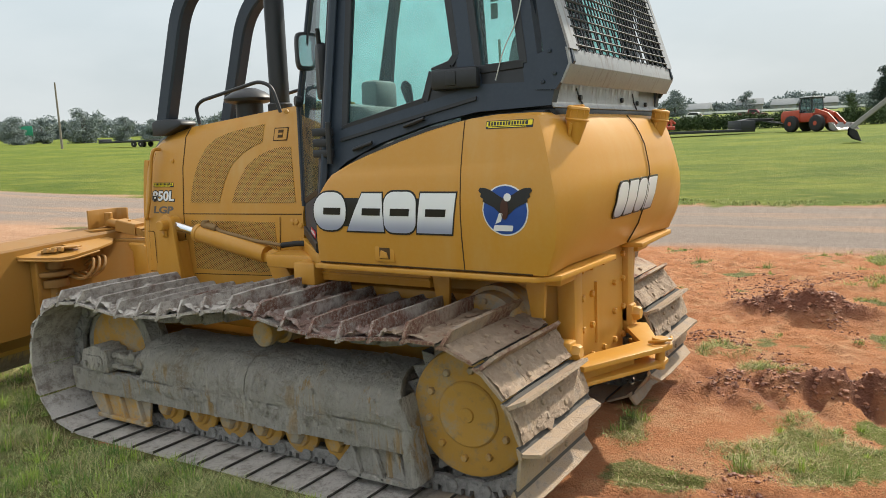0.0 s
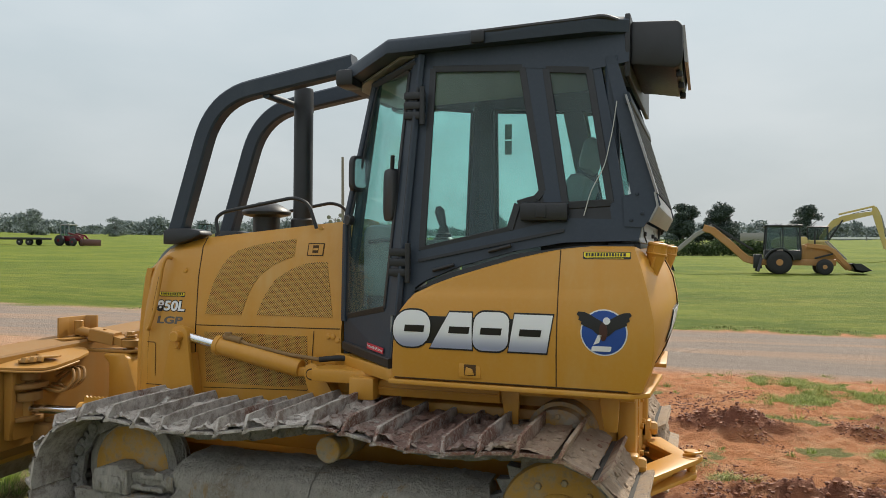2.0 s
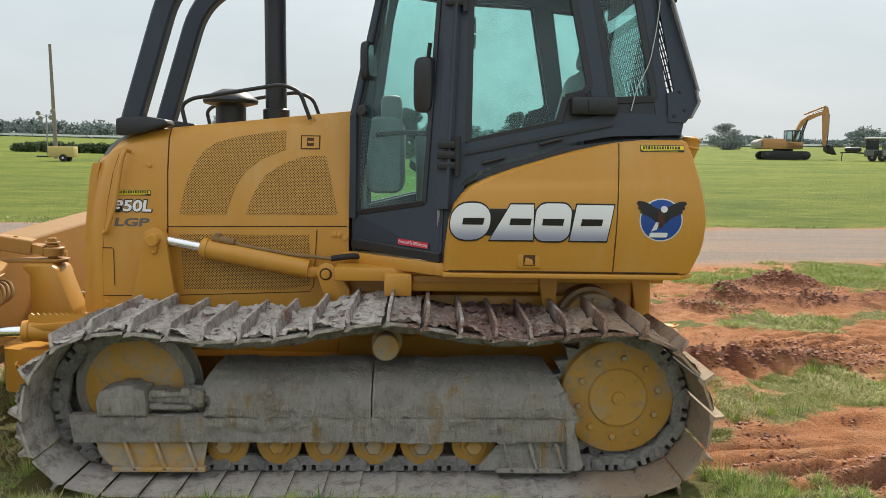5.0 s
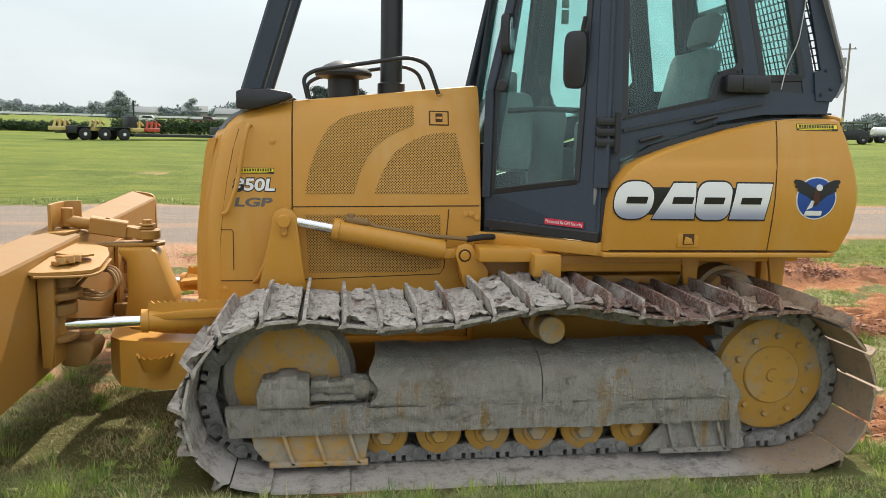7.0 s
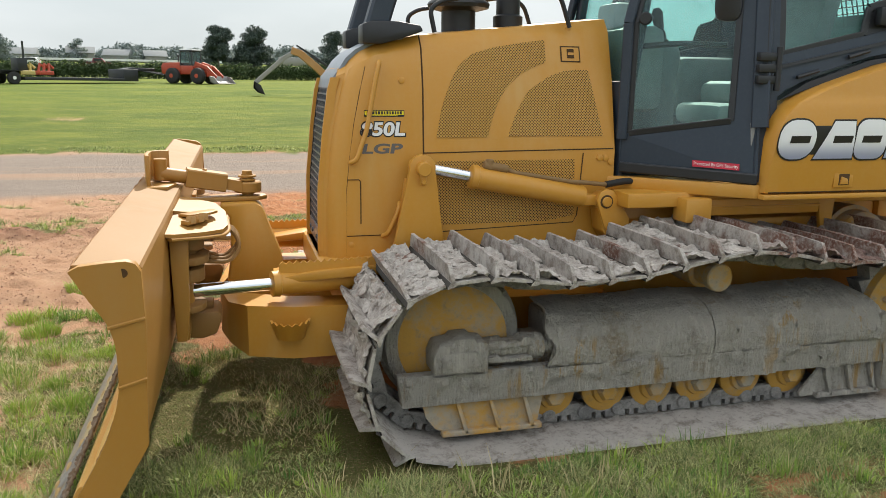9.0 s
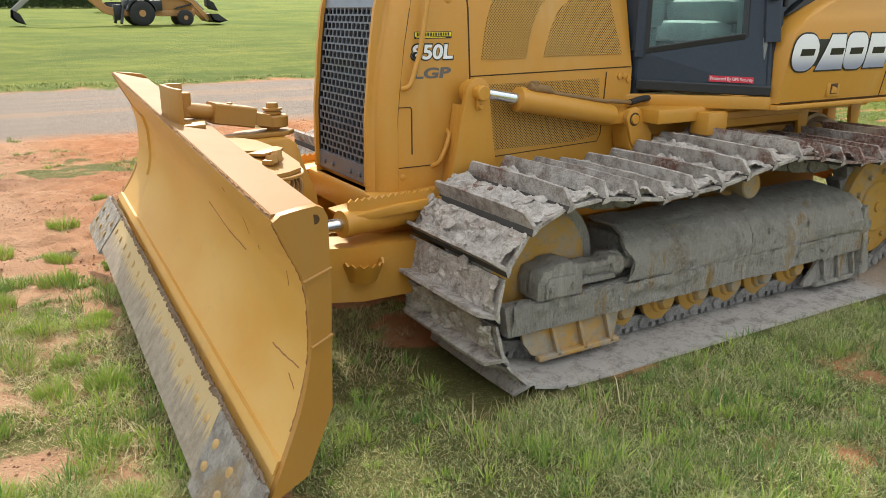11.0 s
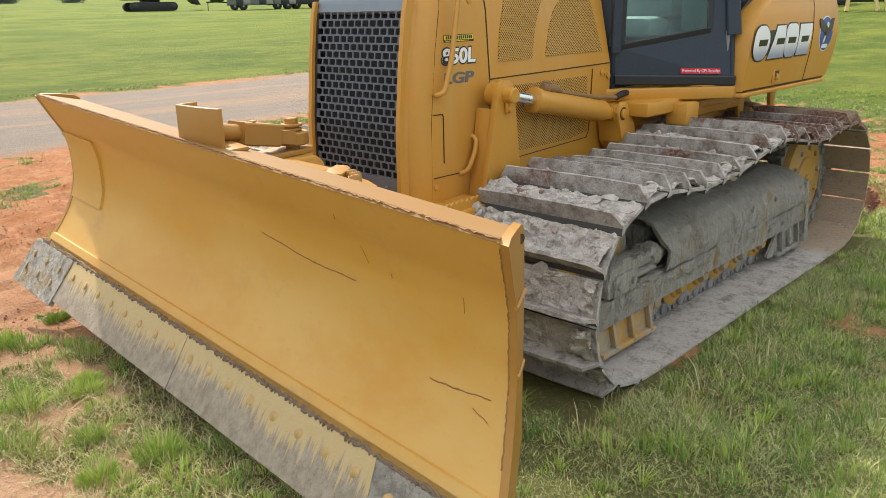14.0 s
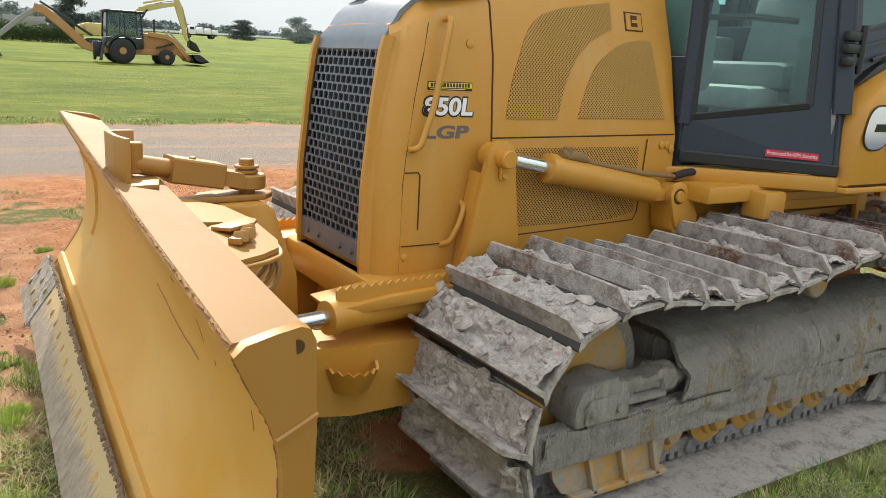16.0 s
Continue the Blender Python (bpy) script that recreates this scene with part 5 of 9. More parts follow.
        rings.append([(x, s * (-hood_y(x, z) + lift), z) for x, z in front] + [(x, s * (-hood_y(x, z) - 0.01), z) for x, z in front[::-1]])
    loft(bm, rings)
    return part(name, bm, mat, dozer, sharp=25)


GRILLE_A = [(1.183, -3.857, -3.609), (1.245, -3.847, -3.592), (1.306, -3.833, -3.572), (1.36, -3.817, -3.546), (1.407, -3.798, -3.515), (1.45, -3.778, -3.468), (1.48, -3.762, -3.429),
            (1.51, -3.742, -3.365), (1.534, -3.716, -3.299), (1.566, -3.672, -3.299), (1.596, -3.573, -3.3), (1.62, -3.44, -3.3), (1.638, -3.31, -3.3)]
GRILLE_B = [(1.187, -3.505, -3.012), (1.25, -3.482, -3.025), (1.308, -3.456, -3.038), (1.36, -3.424, -3.049), (1.395, -3.399, -3.057), (1.43, -3.353, -3.064), (1.469, -3.284, -3.072), (1.493, -3.211, -3.078), (1.501, -3.15, -3.079)]
GRILLE_C = [(0.775, -3.84, -3.30), (0.80, -3.842, -3.158), (0.95, -3.85, -3.16), (1.074, -3.858, -3.165)]
for s in (-1, 1):
    for rows in (GRILLE_A, GRILLE_B, GRILLE_C):
        hood_panel("perforated_panel", rows, PERF, 0.003, s)

# door latch and handles on the hood
bm = bmesh.new()
y = hood_y(-3.166, 1.575)
# dark layers draw the latch's gap and the shade in its recess
for rows, m_, lift in (([(1.537, -3.219, -3.114), (1.613, -3.219, -3.114)], SEAM, 0.002), ([(1.543, -3.212, -3.121), (1.607, -3.212, -3.121)], YELLOW, 0.004), ([(1.555, -3.185, -3.148), (1.6, -3.185, -3.148)], SEAM, 0.0055), ([(1.571, -3.18, -3.15), (1.583, -3.18, -3.15)], YELLOW, 0.008)):
    hood_panel("hood_latch", rows, m_, lift)
bm.free()
for x, z in ((-3.16, 1.70), (-4.02, 1.44), (-4.258, 0.693), (-3.03, 1.08), (-3.0, 1.08), (-2.97, 1.06)):
    bm = bmesh.new()
    bolt(bm, (x, hood_y(x, z), z), (0, -1, 0.1), 0.017, 0.008)
    part("bolt", bm, YELLOW, dozer)
for pts in ([(-4.125, -0.335, 1.515), (-4.13, -0.385, 1.52), (-4.145, -0.395, 1.46), (-4.19, -0.395, 1.22), (-4.235, -0.395, 1.09), (-4.26, -0.385, 1.075), (-4.26, -0.35, 1.075)],
            [(-4.035, -0.355, 0.885), (-4.04, -0.392, 0.87), (-4.062, -0.40, 0.815), (-4.095, -0.392, 0.745), (-4.118, -0.355, 0.728)]):
    bm = bmesh.new()
    pipe(bm, pts, 0.011, 10, 0.03)
    part("grab_handle", bm, YELLOW, dozer)


# front grille
def grille_x(z):
    return -4.353 + nose_lean(z) - 0.022 * max(0.0, min(1.0, (z - 1.15) / 0.25))


def grille_plate():
    """A steel sheet with staggered square holes, in its frame."""
    bm = bmesh.new()
    cols, rows = 12, 21
    z0, z1, w = 0.735, 1.405, 0.272
    dz, dy = (z1 - z0) / rows, 2 * w / cols
    n = 8
    for r in range(rows):
        for c in range(cols):
            if r % 2 and c == cols - 1:
                continue
            cy = -w + dy * (c + (1.0 if r % 2 else 0.5))
            cz = z0 + dz * (r + 0.5)
            outer = [(-1, -1), (0, -1), (1, -1), (1, 0), (1, 1), (0, 1), (-1, 1), (-1, 0)]
            hy, hz = dy * 0.425, dz * 0.41
            k = 0.92
            inner = [(-hy * k, -hz * k), (0, -hz), (hy * k, -hz * k), (hy, 0), (hy * k, hz * k), (0, hz), (-hy * k, hz * k), (-hy, 0)]
            of = [bm.verts.new((grille_x(cz + b * dz / 2), cy + a * dy / 2, cz + b * dz / 2)) for a, b in outer]
            nf = [bm.verts.new((grille_x(cz + b), cy + a, cz + b)) for a, b in inner]
            nb = [bm.verts.new((grille_x(cz + b) + 0.006, cy + a, cz + b)) for a, b in inner]
            for i in range(n):
                j = (i + 1) % n
                bm.faces.new((of[i], of[j], nf[j], nf[i]))
                bm.faces.new((nf[i], nf[j], nb[j], nb[i]))
        if r % 2:
            for a, b in ((-w, -w + dy / 2), (w - dy / 2, w)):
                za, zb = z0 + dz * r, z0 + dz * (r + 1)
                bm.faces.new([bm.verts.new(p) for p in ((grille_x(za), a, za), (grille_x(za), b, za), (grille_x(zb), b, zb), (grille_x(zb), a, zb))])
    return part("grille_sheet", bm, GRILLE, dozer, "blue-grey steel sheet punched with square holes")


grille_plate()


def nose_strip(name, z0, z1, y0, y1, out, mat, steps=6):
    bm = bmesh.new()
    rings = []
    for i in range(steps + 1):
        z = z0 + (z1 - z0) * i / steps
        x = grille_x(z) - out
        rings.append([(x, y0, z), (x, y1, z), (x + 0.02 + out, y1, z), (x + 0.02 + out, y0, z)])
    loft(bm, rings)
    return part(name, bm, mat, dozer)


def hood_top(x, y):
    """Height of the hood's crown at a distance y from its middle line."""
    sec = hood_section(x)[2:]
    return float(np.interp(-abs(y), [p[0] for p in sec], [p[1] for p in sec]))


# plain upper sheet of the grille, bent back over the crown of the nose
bm = bmesh.new()
rows = []
ys = np.linspace(-0.256, 0.256, 13)
for z, out in ((1.405, 0.003), (1.43, 0.004), (1.455, 0.006)):
    rows.append([(grille_x(z) - out, y * 1.06, z) for y in ys])
for x in (-4.345, -4.325, -4.29, -4.22, -4.12, -4.02):
    lean = max(0.0, min(1.0, (-3.95 - x) / 0.3))
    rows.append([(x - 0.018 * lean + nose_lean(hood_top(x, y)) * lean, y, hood_top(x, y) + 0.009) for y in ys])
grid = [[bm.verts.new(p) for p in r] for r in rows]
for r0, r1 in zip(grid, grid[1:]):
    for i in range(len(ys) - 1):
        bm.faces.new((r0[i], r0[i + 1], r1[i + 1], r1[i]))
rim = bmesh.ops.extrude_face_region(bm, geom=bm.faces[:])
for v in rim["geom"]:
    if isinstance(v, bmesh.types.BMVert):
        v.co += Vector((0.012, 0, -0.012))
part("grille_top", bm, GRILLE_TOP, dozer, "plain blue-grey upper sheet of the grille")
for s in (-1, 1):
    nose_strip("nose_rim", 0.655, 1.45, s * 0.276, s * 0.298, 0.020, YELLOW, 14)
nose_strip("grille_foot", 0.655, 0.735, -0.275, 0.275, 0.004, GRILLE, 2)
for s in (-1, 1):
    nose_strip("grille_edge", 0.655, 1.44, s * 0.264, s * 0.278, 0.003, BLACK, 10)
bm = bmesh.new()
loft(bm, [[(grille_x(z) + 0.03, -0.28, z), (grille_x(z) + 0.03, 0.28, z), (grille_x(z) + 0.05, 0.28, z), (grille_x(z) + 0.05, -0.28, z)] for z in (0.65, 0.95, 1.2, 1.35, 1.44)])
part("radiator_core", bm, RADIATOR, dozer)
for y in (-0.2, -0.1, 0.1, 0.2):
    bm = bmesh.new()
    bolt(bm, (grille_x(0.69) - 0.004, y, 0.69), (-1, 0, 0), 0.012, 0.008)
    part("bolt", bm, GRILLE, dozer)

# nose base: ledge with toothed tread, front box
bm = bmesh.new()
box(bm, -4.42, -4.0, -0.40, 0.40, 0.50, 0.63, 0.02)
prism(bm, [(-4.37, 0.62), (-4.365, 0.662), (-4.30, 0.668), (-4.20, 0.62)], -0.30, 0.30, 0.004)
prism(bm, [(-4.62, 0.60), (-4.42, 0.625), (-4.1, 0.64), (-4.1, 0.60), (-4.60, 0.575)], -0.56, -0.36, 0.004)
prism(bm, [(-4.62, 0.60), (-4.42, 0.625), (-4.1, 0.64), (-4.1, 0.60), (-4.60, 0.575)], 0.36, 0.56, 0.004)
part("nose_base", bm, YELLOW, dozer)
for s in (-1, 1):
    bm = bmesh.new()
    pts = [(-4.60, 0.605)]
    for i in range(18):
        x = -4.60 + 0.03 * i
        pts += [(x, 0.655 + 0.0006 * i), (x + 0.015, 0.668 + 0.0006 * i)]
    pts += [(-4.06, 0.66), (-4.06, 0.62)]
    prism(bm, pts, s * 0.525, s * 0.537)
    part("toothed_tread", bm, YELLOW, dozer)

# lift arm towers and lift cylinders
for s in (-1, 1):
    bm = bmesh.new()
    top = [(-3.953 + 0.062 * math.cos(a), 1.055 + 0.062 * math.sin(a)) for a in np.linspace(-0.25, math.pi + 0.2, 11)]
    prism(bm, [(-4.105, 0.60), (-3.835, 0.60)] + top, s * 0.455, s * 0.485, 0.004)
    prism(bm, [(-4.075, 0.60), (-4.055, 0.60), (-4.0, 1.0), (-4.015, 1.0)], s * 0.37, s * 0.46, 0.003)
    prism(bm, [(-3.87, 0.60), (-3.85, 0.60), (-3.90, 0.95), (-3.915, 0.95)], s * 0.37, s * 0.46, 0.003)
    tower = part("lift_tower", bm, YELLOW, dozer)
    bm = bmesh.new()
    cyl(bm, (-3.953, s * 0.43, 1.055), (-3.953, s * 0.535, 1.055), 0.033, 20, 0.005)
    box(bm, -3.968, -3.938, s * 0.487, s * 0.505, 0.98, 1.03, 0.006)
    bolt(bm, (-3.953, s * 0.505, 0.995), (0, s, 0), 0.012, 0.01)
    part("pin", bm, YELLOW, tower)
    bm = bmesh.new()
    a, b = Vector((-3.953, s * 0.44, 1.055)), Vector((-3.055, s * 0.455, 0.884))
    d = (b - a).normalized()
    turned(bm, a + d * 0.235, b - d * 0.10, [(0, 0.045), (0.01, 0.056), (0.06, 0.058), (0.065, 0.053), (0.97, 0.053), (1, 0.048)], 28)
    cyl(bm, b - Vector((0, 0.035, 0)), b + Vector((0, 0.035, 0)), 0.045, 20, 0.004)
    box(bm, -3.20, -3.06, s * 0.455 - 0.025, s * 0.455 + 0.025, 0.86, 0.915, 0.012)
    ram = part("lift_cylinder", bm, YELLOW, dozer)
    bm = bmesh.new()
    cyl(bm, a + d * 0.05, a + d * 0.24, 0.028, 24)
    part("rod", bm, CHROME, ram)
    bm = bmesh.new()
    cyl(bm, a - Vector((0, 0.04, 0)), a + Vector((0, 0.04, 0)), 0.05, 24, 0.004)
    part("rod_eye", bm, YELLOW, ram)
    bm = bmesh.new()
    q = [a + d * 0.30 + Vector((0, s * 0.01, 0.065)), a + d * 0.42 + Vector((0, s * 0.01, 0.065))]
    cyl(bm, q[0], q[1], 0.02, 12, 0.004)
    cyl(bm, a + d * 0.33 + Vector((0, s * 0.01, 0.05)), a + d * 0.33 + Vector((0, s * 0.01, 0.095)), 0.02, 12, 0.003)
    pipe(bm, [q[1], a + d * 0.45 + Vector((0, s * 0.01, 0.055)), b - d * 0.16 + Vector((0, s * 0.01, 0.062)), b - d * 0.10 + Vector((0, s * 0.01, 0.07)), b + Vector((0.02, 0, 0.075))], 0.011, 10, 0.03)
    part("oil_pipe", bm, DUSTY_HOSE, ram)
    bm = bmesh.new()
    pipe(bm, [b + Vector((0.02, 0, 0.075)), b + Vector((0.14, s * -0.02, 0.09)), b + Vector((0.3, s * -0.06, 0.07))], 0.016, 10, 0.05)
    part("hose", bm, RUBBER, ram)
    bm = bmesh.new()
    prism(bm, [(-3.105, 0.89), (-3.09, 0.93), (-3.055, 0.945), (-3.02, 0.935), (-2.93, 0.80), (-2.935, 0.74), (-3.0, 0.70), (-3.06, 0.76)], s * 0.495, s * 0.515, 0.004)
    prism(bm, [(-3.08, 0.86), (-2.96, 0.86), (-2.93, 0.80), (-2.935, 0.70), (-3.0, 0.66), (-3.06, 0.74)], s * 0.38, s * 0.50, 0.004)
    cyl(bm, (-3.055, s * 0.40, 0.884), (-3.055, s * 0.527, 0.884), 0.024, 16, 0.003)
    part("cylinder_lug", bm, YELLOW, dozer)
    bm = bmesh.new()
    turned(bm, (-3.055, s * 0.5151, 0.884), (-3.055, s * 0.5165, 0.884), [(0, 0.033), (1, 0.033)], 20)
    part("seam", bm, SEAM, dozer)

# brush guard sweeps
for s in (-1, 1):
    bm = bmesh.new()
    pts = rounded([(-4.13, s * 0.268, 1.66), (-3.864, s * 0.266, 2.498), (-2.925, s * 0.262, 2.649)], 0.27, 10)
    sweep(bm, pts, rect(0.095, 0.105, 0.012), (0, 1, 0))
    part("sweep_bar", bm, NAVY, dozer)
    bm = bmesh.new()
    prism(bm, [(-4.195, 1.60), (-4.195, 1.685), (-4.15, 1.70), (-4.03, 1.70), (-3.93, 1.685), (-3.915, 1.66), (-4.0, 1.63), (-4.1, 1.60)], s * 0.205, s * 0.330, 0.008)
    part("sweep_foot", bm, BLACK, dozer)
    bm = bmesh.new()
    pipe(bm, [(-3.845, s * 0.25, 1.66), (-3.868, s * 0.25, 1.765), (-3.81, s * 0.25, 1.803), (-3.32, s * 0.25, 1.885), (-3.225, s * 0.25, 1.85), (-3.17, s * 0.25, 1.70)], 0.011, 10, 0.05)
    part("hood_rail", bm, BLACK, dozer)
bm = bmesh.new()
cyl(bm, (-3.50, -0.28, 2.50), (-3.50, 0.28, 2.50), 0.022, 12)
part("sweep_brace", bm, NAVY, dozer)
bm = bmesh.new()
turned(bm, (-3.40, 0, 1.68), (-3.40, 0, 2.585), [(0, 0.075), (0.09, 0.075), (0.10, 0.06), (0.985, 0.06), (1, 0.056)], 28)
part("exhaust_pipe", bm, BLACK, dozer)
bm = bmesh.new()
turned(bm, (-3.66, 0, 1.66), (-3.66, 0, 1.875), [(0, 0.085), (0.55, 0.085), (0.56, 0.10), (0.62, 0.15), (0.70, 0.155), (0.75, 0.15), (0.9, 0.10), (1, 0.05)], 32)
part("precleaner", bm, BLACK, dozer)

# ---- cab ----
def cab_y(z):
    """How far the cab's side stands from the middle line."""
    return 0.742 - 0.124 * (z - 1.5)


def side_pts(pts, s, lift=0.0):
    return [(x, s * (cab_y(z) + lift), z) for x, z in pts]


def side_sheet(name, pts, s, mat, thick=0.03, lift=0.0, parent=None, label=""):
    bm = bmesh.new()
    outer = side_pts(pts, s, lift)
    inner = [(x, y - s * thick, z) for x, y, z in outer]
    loft(bm, [outer, inner])
    return part(name, bm, mat, parent or dozer, label)


def bar(name, a, b, w, d, mat=None, parent=None, up=(0, 1, 0)):
    bm = bmesh.new()
    sweep(bm, [a, b], rect(w, d, min(w, d) * 0.18), up)
    return part(name, bm, mat or NAVY, parent or dozer)


# corner points of the angled door: hinge line at the back, lock line by the hood
HB, HT = (-2.458, 0.815, 1.015), (-2.395, 0.615, 2.57)
LB, LM, LT = (-2.922, 0.372, 1.036), (-2.915, 0.372, 1.72), (-2.742, 0.372, 2.50)


def mix3(a, b, t):
    return tuple(p + (q - p) * t for p, q in zip(a, b))


def flip(p, s):
    return (p[0], s * p[1], p[2])


def door(s):
    """The angled cab door: solid foot, glazed upper part with a dark seal, hinges and handle."""
    d = part("cab_door", door_panel(s), NAVY, dozer, "slate blue angled cab door with tinted glass")
    gl, gr = mix3(LB, LM, 0.24), mix3(HB, HT, 0.185)
    top_l, top_r = LT, mix3(HB, HT, 0.985)
    # frame
    frame_bars = ((LM, LT, 0.05), (mix3(LB, LM, 0.2), LM, 0.05), (mix3(HB, HT, 0.15), HT, 0.075), (LT, mix3(HB, HT, 0.99), 0.06))
    bm = bmesh.new()
    plate(bm, [flip(p, s) for p in (mix3(gl, gr, 0.81), gr, top_r, mix3(LT, top_r, 0.83))], 0.03 * s)
    part("door_frame", bm, NAVY, d)
    for a, b, w in frame_bars:
        bar("door_frame", flip(a, s), flip(b, s), w, 0.035, NAVY, d, (0.45, 0.43 * s, 0))
    bm = bmesh.new()
    low_r, high_r = mix3(mix3(LB, LM, 0.235), mix3(HB, HT, 0.18), 0.80), mix3(LT, top_r, 0.82)
    quad = [Vector(flip(p, s)) for p in (mix3(mix3(LB, LM, 0.235), mix3(HB, HT, 0.18), 0.055), low_r, mix3(low_r, high_r, 0.97), mix3(LT, top_r, 0.07), mix3(LM, mix3(HB, HT, 0.5), 0.055))]
    plate(bm, quad, 0.005)
    pane = part("door_glass", bm, GLASS, d, "green-tinted dusty glass")
    pane.visible_shadow = False
    # rubber seal round the glass
    bm = bmesh.new()
    loop = quad + [quad[0]]
    for a, b in zip(loop, loop[1:]):
        sweep(bm, [a, b], rect(0.03, 0.014, 0.003), (0.45, 0.43 * s, 0.3))
    part("door_seal", bm, BLACK, d)
    # hinges on the post
    for t in (0.32, 0.83):
        h = Vector(flip(mix3(HB, HT, t), s)) + Vector((0.01, s * 0.025, 0))
        bm = bmesh.new()
        for i in (-1, 0, 1):
            box(bm, h.x - 0.055, h.x + 0.055, h.y - 0.016, h.y + 0.016, h.z + i * 0.05 - 0.019, h.z + i * 0.05 + 0.019, 0.006)
        cyl(bm, (h.x + 0.045, h.y + s * 0.012, h.z - 0.10), (h.x + 0.045, h.y + s * 0.012, h.z + 0.095), 0.014, 12, 0.002)
        part("door_hinge", bm, BLACK, d)
    bm = bmesh.new()
    p = Vector(flip(mix3(LM, LT, 0.05), s)) + Vector((0.05, s * 0.05, -0.02))
    cyl(bm, p, p + Vector((-0.02, s * 0.03, 0)), 0.03, 16, 0.005)
    part("door_lock", bm, BLACK, d)
    return d


def door_panel(s):
    bm = bmesh.new()
    pts = [flip(p, s) for p in (LB, HB, mix3(HB, HT, 0.185), mix3(LB, LM, 0.24))]
    plate(bm, pts, 0.03 * s)
    return bm


def door_bottom(s):
    bm = bmesh.new()
    a, b = Vector(flip(LB, s)), Vector(flip(HB, s))
    sweep(bm, [a, b], rect(0.05, 0.03, 0.006), (0.45, 0.43 * s, 0))
    part("door_sill", bm, BLACK, dozer)


WIN1 = [(-2.33, 1.575), (-2.318, 2.50), (-1.852, 2.475), (-1.732, 1.86), (-1.76, 1.825), (-1.85, 1.80), (-1.885, 1.675)]
WIN2 = [(-1.735, 2.46), (-1.525, 2.44), (-1.41, 1.80), (-1.62, 1.79)]
for s in (-1, 1):
    door(s)
    door_bottom(s)
    # posts and sills of the side
    side_sheet("hinge_post", [(-2.475, 1.0), (-2.37, 1.0), (-2.345, 1.55), (-2.315, 2.60), (-2.40, 2.60)], s, NAVY, 0.06, 0.004)
    bm = bmesh.new()
    pipe(bm, side_pts([(-2.43, 1.45), (-2.425, 1.55), (-2.40, 2.15), (-2.385, 2.40)], s, 0.03), 0.012, 8, 0.03)
    part("door_rod", bm, BLACK, dozer)
    side_sheet("mid_post", [(-1.862, 2.52), (-1.752, 2.52), (-1.62, 1.86), (-1.60, 1.70), (-1.70, 1.70), (-1.735, 1.87)], s, NAVY, 0.05, 0.002)
    side_sheet("rear_post", [(-1.535, 2.52), (-1.485, 2.53), (-1.41, 2.165), (-1.35, 1.83), (-1.33, 1.70), (-1.40, 1.70), (-1.425, 1.86)], s, NAVY, 0.05, 0.0)
    sill = [(-2.42, 1.02), (-2.40, 1.25), (-2.36, 1.385), (-2.30, 1.425), (-2.12, 1.50), (-1.85, 1.575), (-1.62, 1.615), (-1.28, 1.625), (-1.26, 1.72), (-1.62, 1.73), (-1.885, 1.668), (-2.345, 1.57), (-2.46, 1.50), (-2.46, 1.02)]
    side_sheet("side_sill", sill, s, NAVY, 0.05, 0.006)
    side_sheet("sill_strip", [(-2.34, 1.515), (-1.62, 1.665), (-1.62, 1.68), (-2.34, 1.53)], s, BLACK, 0.03, 0.016)
    side_sheet("sill_foot", [(-2.36, 1.37), (-2.20, 1.455), (-1.85, 1.56), (-1.55, 1.60), (-1.30, 1.607), (-1.30, 1.595), (-1.60, 1.585), (-1.85, 1.535), (-2.18, 1.43)], s, BLACK, 0.05, 0.02)
    side_sheet("window_corner", [(-1.885, 1.668), (-1.85, 1.80), (-1.76, 1.825), (-1.70, 1.87), (-1.60, 1.80), (-1.41, 1.805), (-1.40, 1.70), (-1.62, 1.70)], s, BLACK, 0.02, -0.004)
    head = [(-2.42, 2.50), (-2.318, 2.505), (-1.852, 2.475), (-1.735, 2.462), (-1.525, 2.44), (-1.34, 2.47), (-1.34, 2.62), (-1.5, 2.645), (-2.42, 2.635)]
    side_sheet("side_header", head, s, NAVY, 0.06, 0.004)
    w = side_sheet("side_window", WIN1, s, GLASS, 0.005, -0.012, None, "green-tinted dusty glass")
    w.visible_shadow = False
    w = side_sheet("rear_quarter_window", WIN2, s, GLASS, 0.005, -0.012, None, "green-tinted dusty glass")
    w.visible_shadow = False
    for win in (WIN1, WIN2):
        bm = bmesh.new()
        loop = win + [win[0]]
        for a, b in zip(loop, loop[1:]):
            sweep(bm, side_pts([a, b], s, -0.004), rect(0.016, 0.035, 0.003), (0, 1, 0))
        part("window_seal", bm, BLACK, dozer)
    # latch handle of the opening window
    bm = bmesh.new()
    yy = cab_y(1.76)
    box(bm, -1.83, -1.60, s * (yy + 0.005), s * (yy + 0.05), 1.715, 1.805, 0.015)
    box(bm, -1.75, -1.70, s * (yy + 0.045), s * (yy + 0.056), 1.73, 1.79, 0.004)
    part("window_latch", bm, BLACK, dozer)
    # small hinges along the sill
    for x, z in ((-2.26, 1.475), (-1.98, 1.57)):
        bm = bmesh.new()
        yy = cab_y(z) + 0.02
        cyl(bm, (x, s * yy, z), (x + 0.11, s * yy, z + 0.03), 0.009, 8)
        part("trim_hinge", bm, BLACK, dozer)
    # rear guard frame, side cheek
    cheek = [(-1.40, 2.50), (-1.338, 2.30), (-1.185, 1.79), (-1.26, 1.685), (-1.345, 1.69), (-1.352, 1.83), (-1.318, 1.84), (-1.378, 2.165), (-1.45, 2.50)]
    side_sheet("guard_cheek", cheek, s, NAVY, 0.02, 0.012)
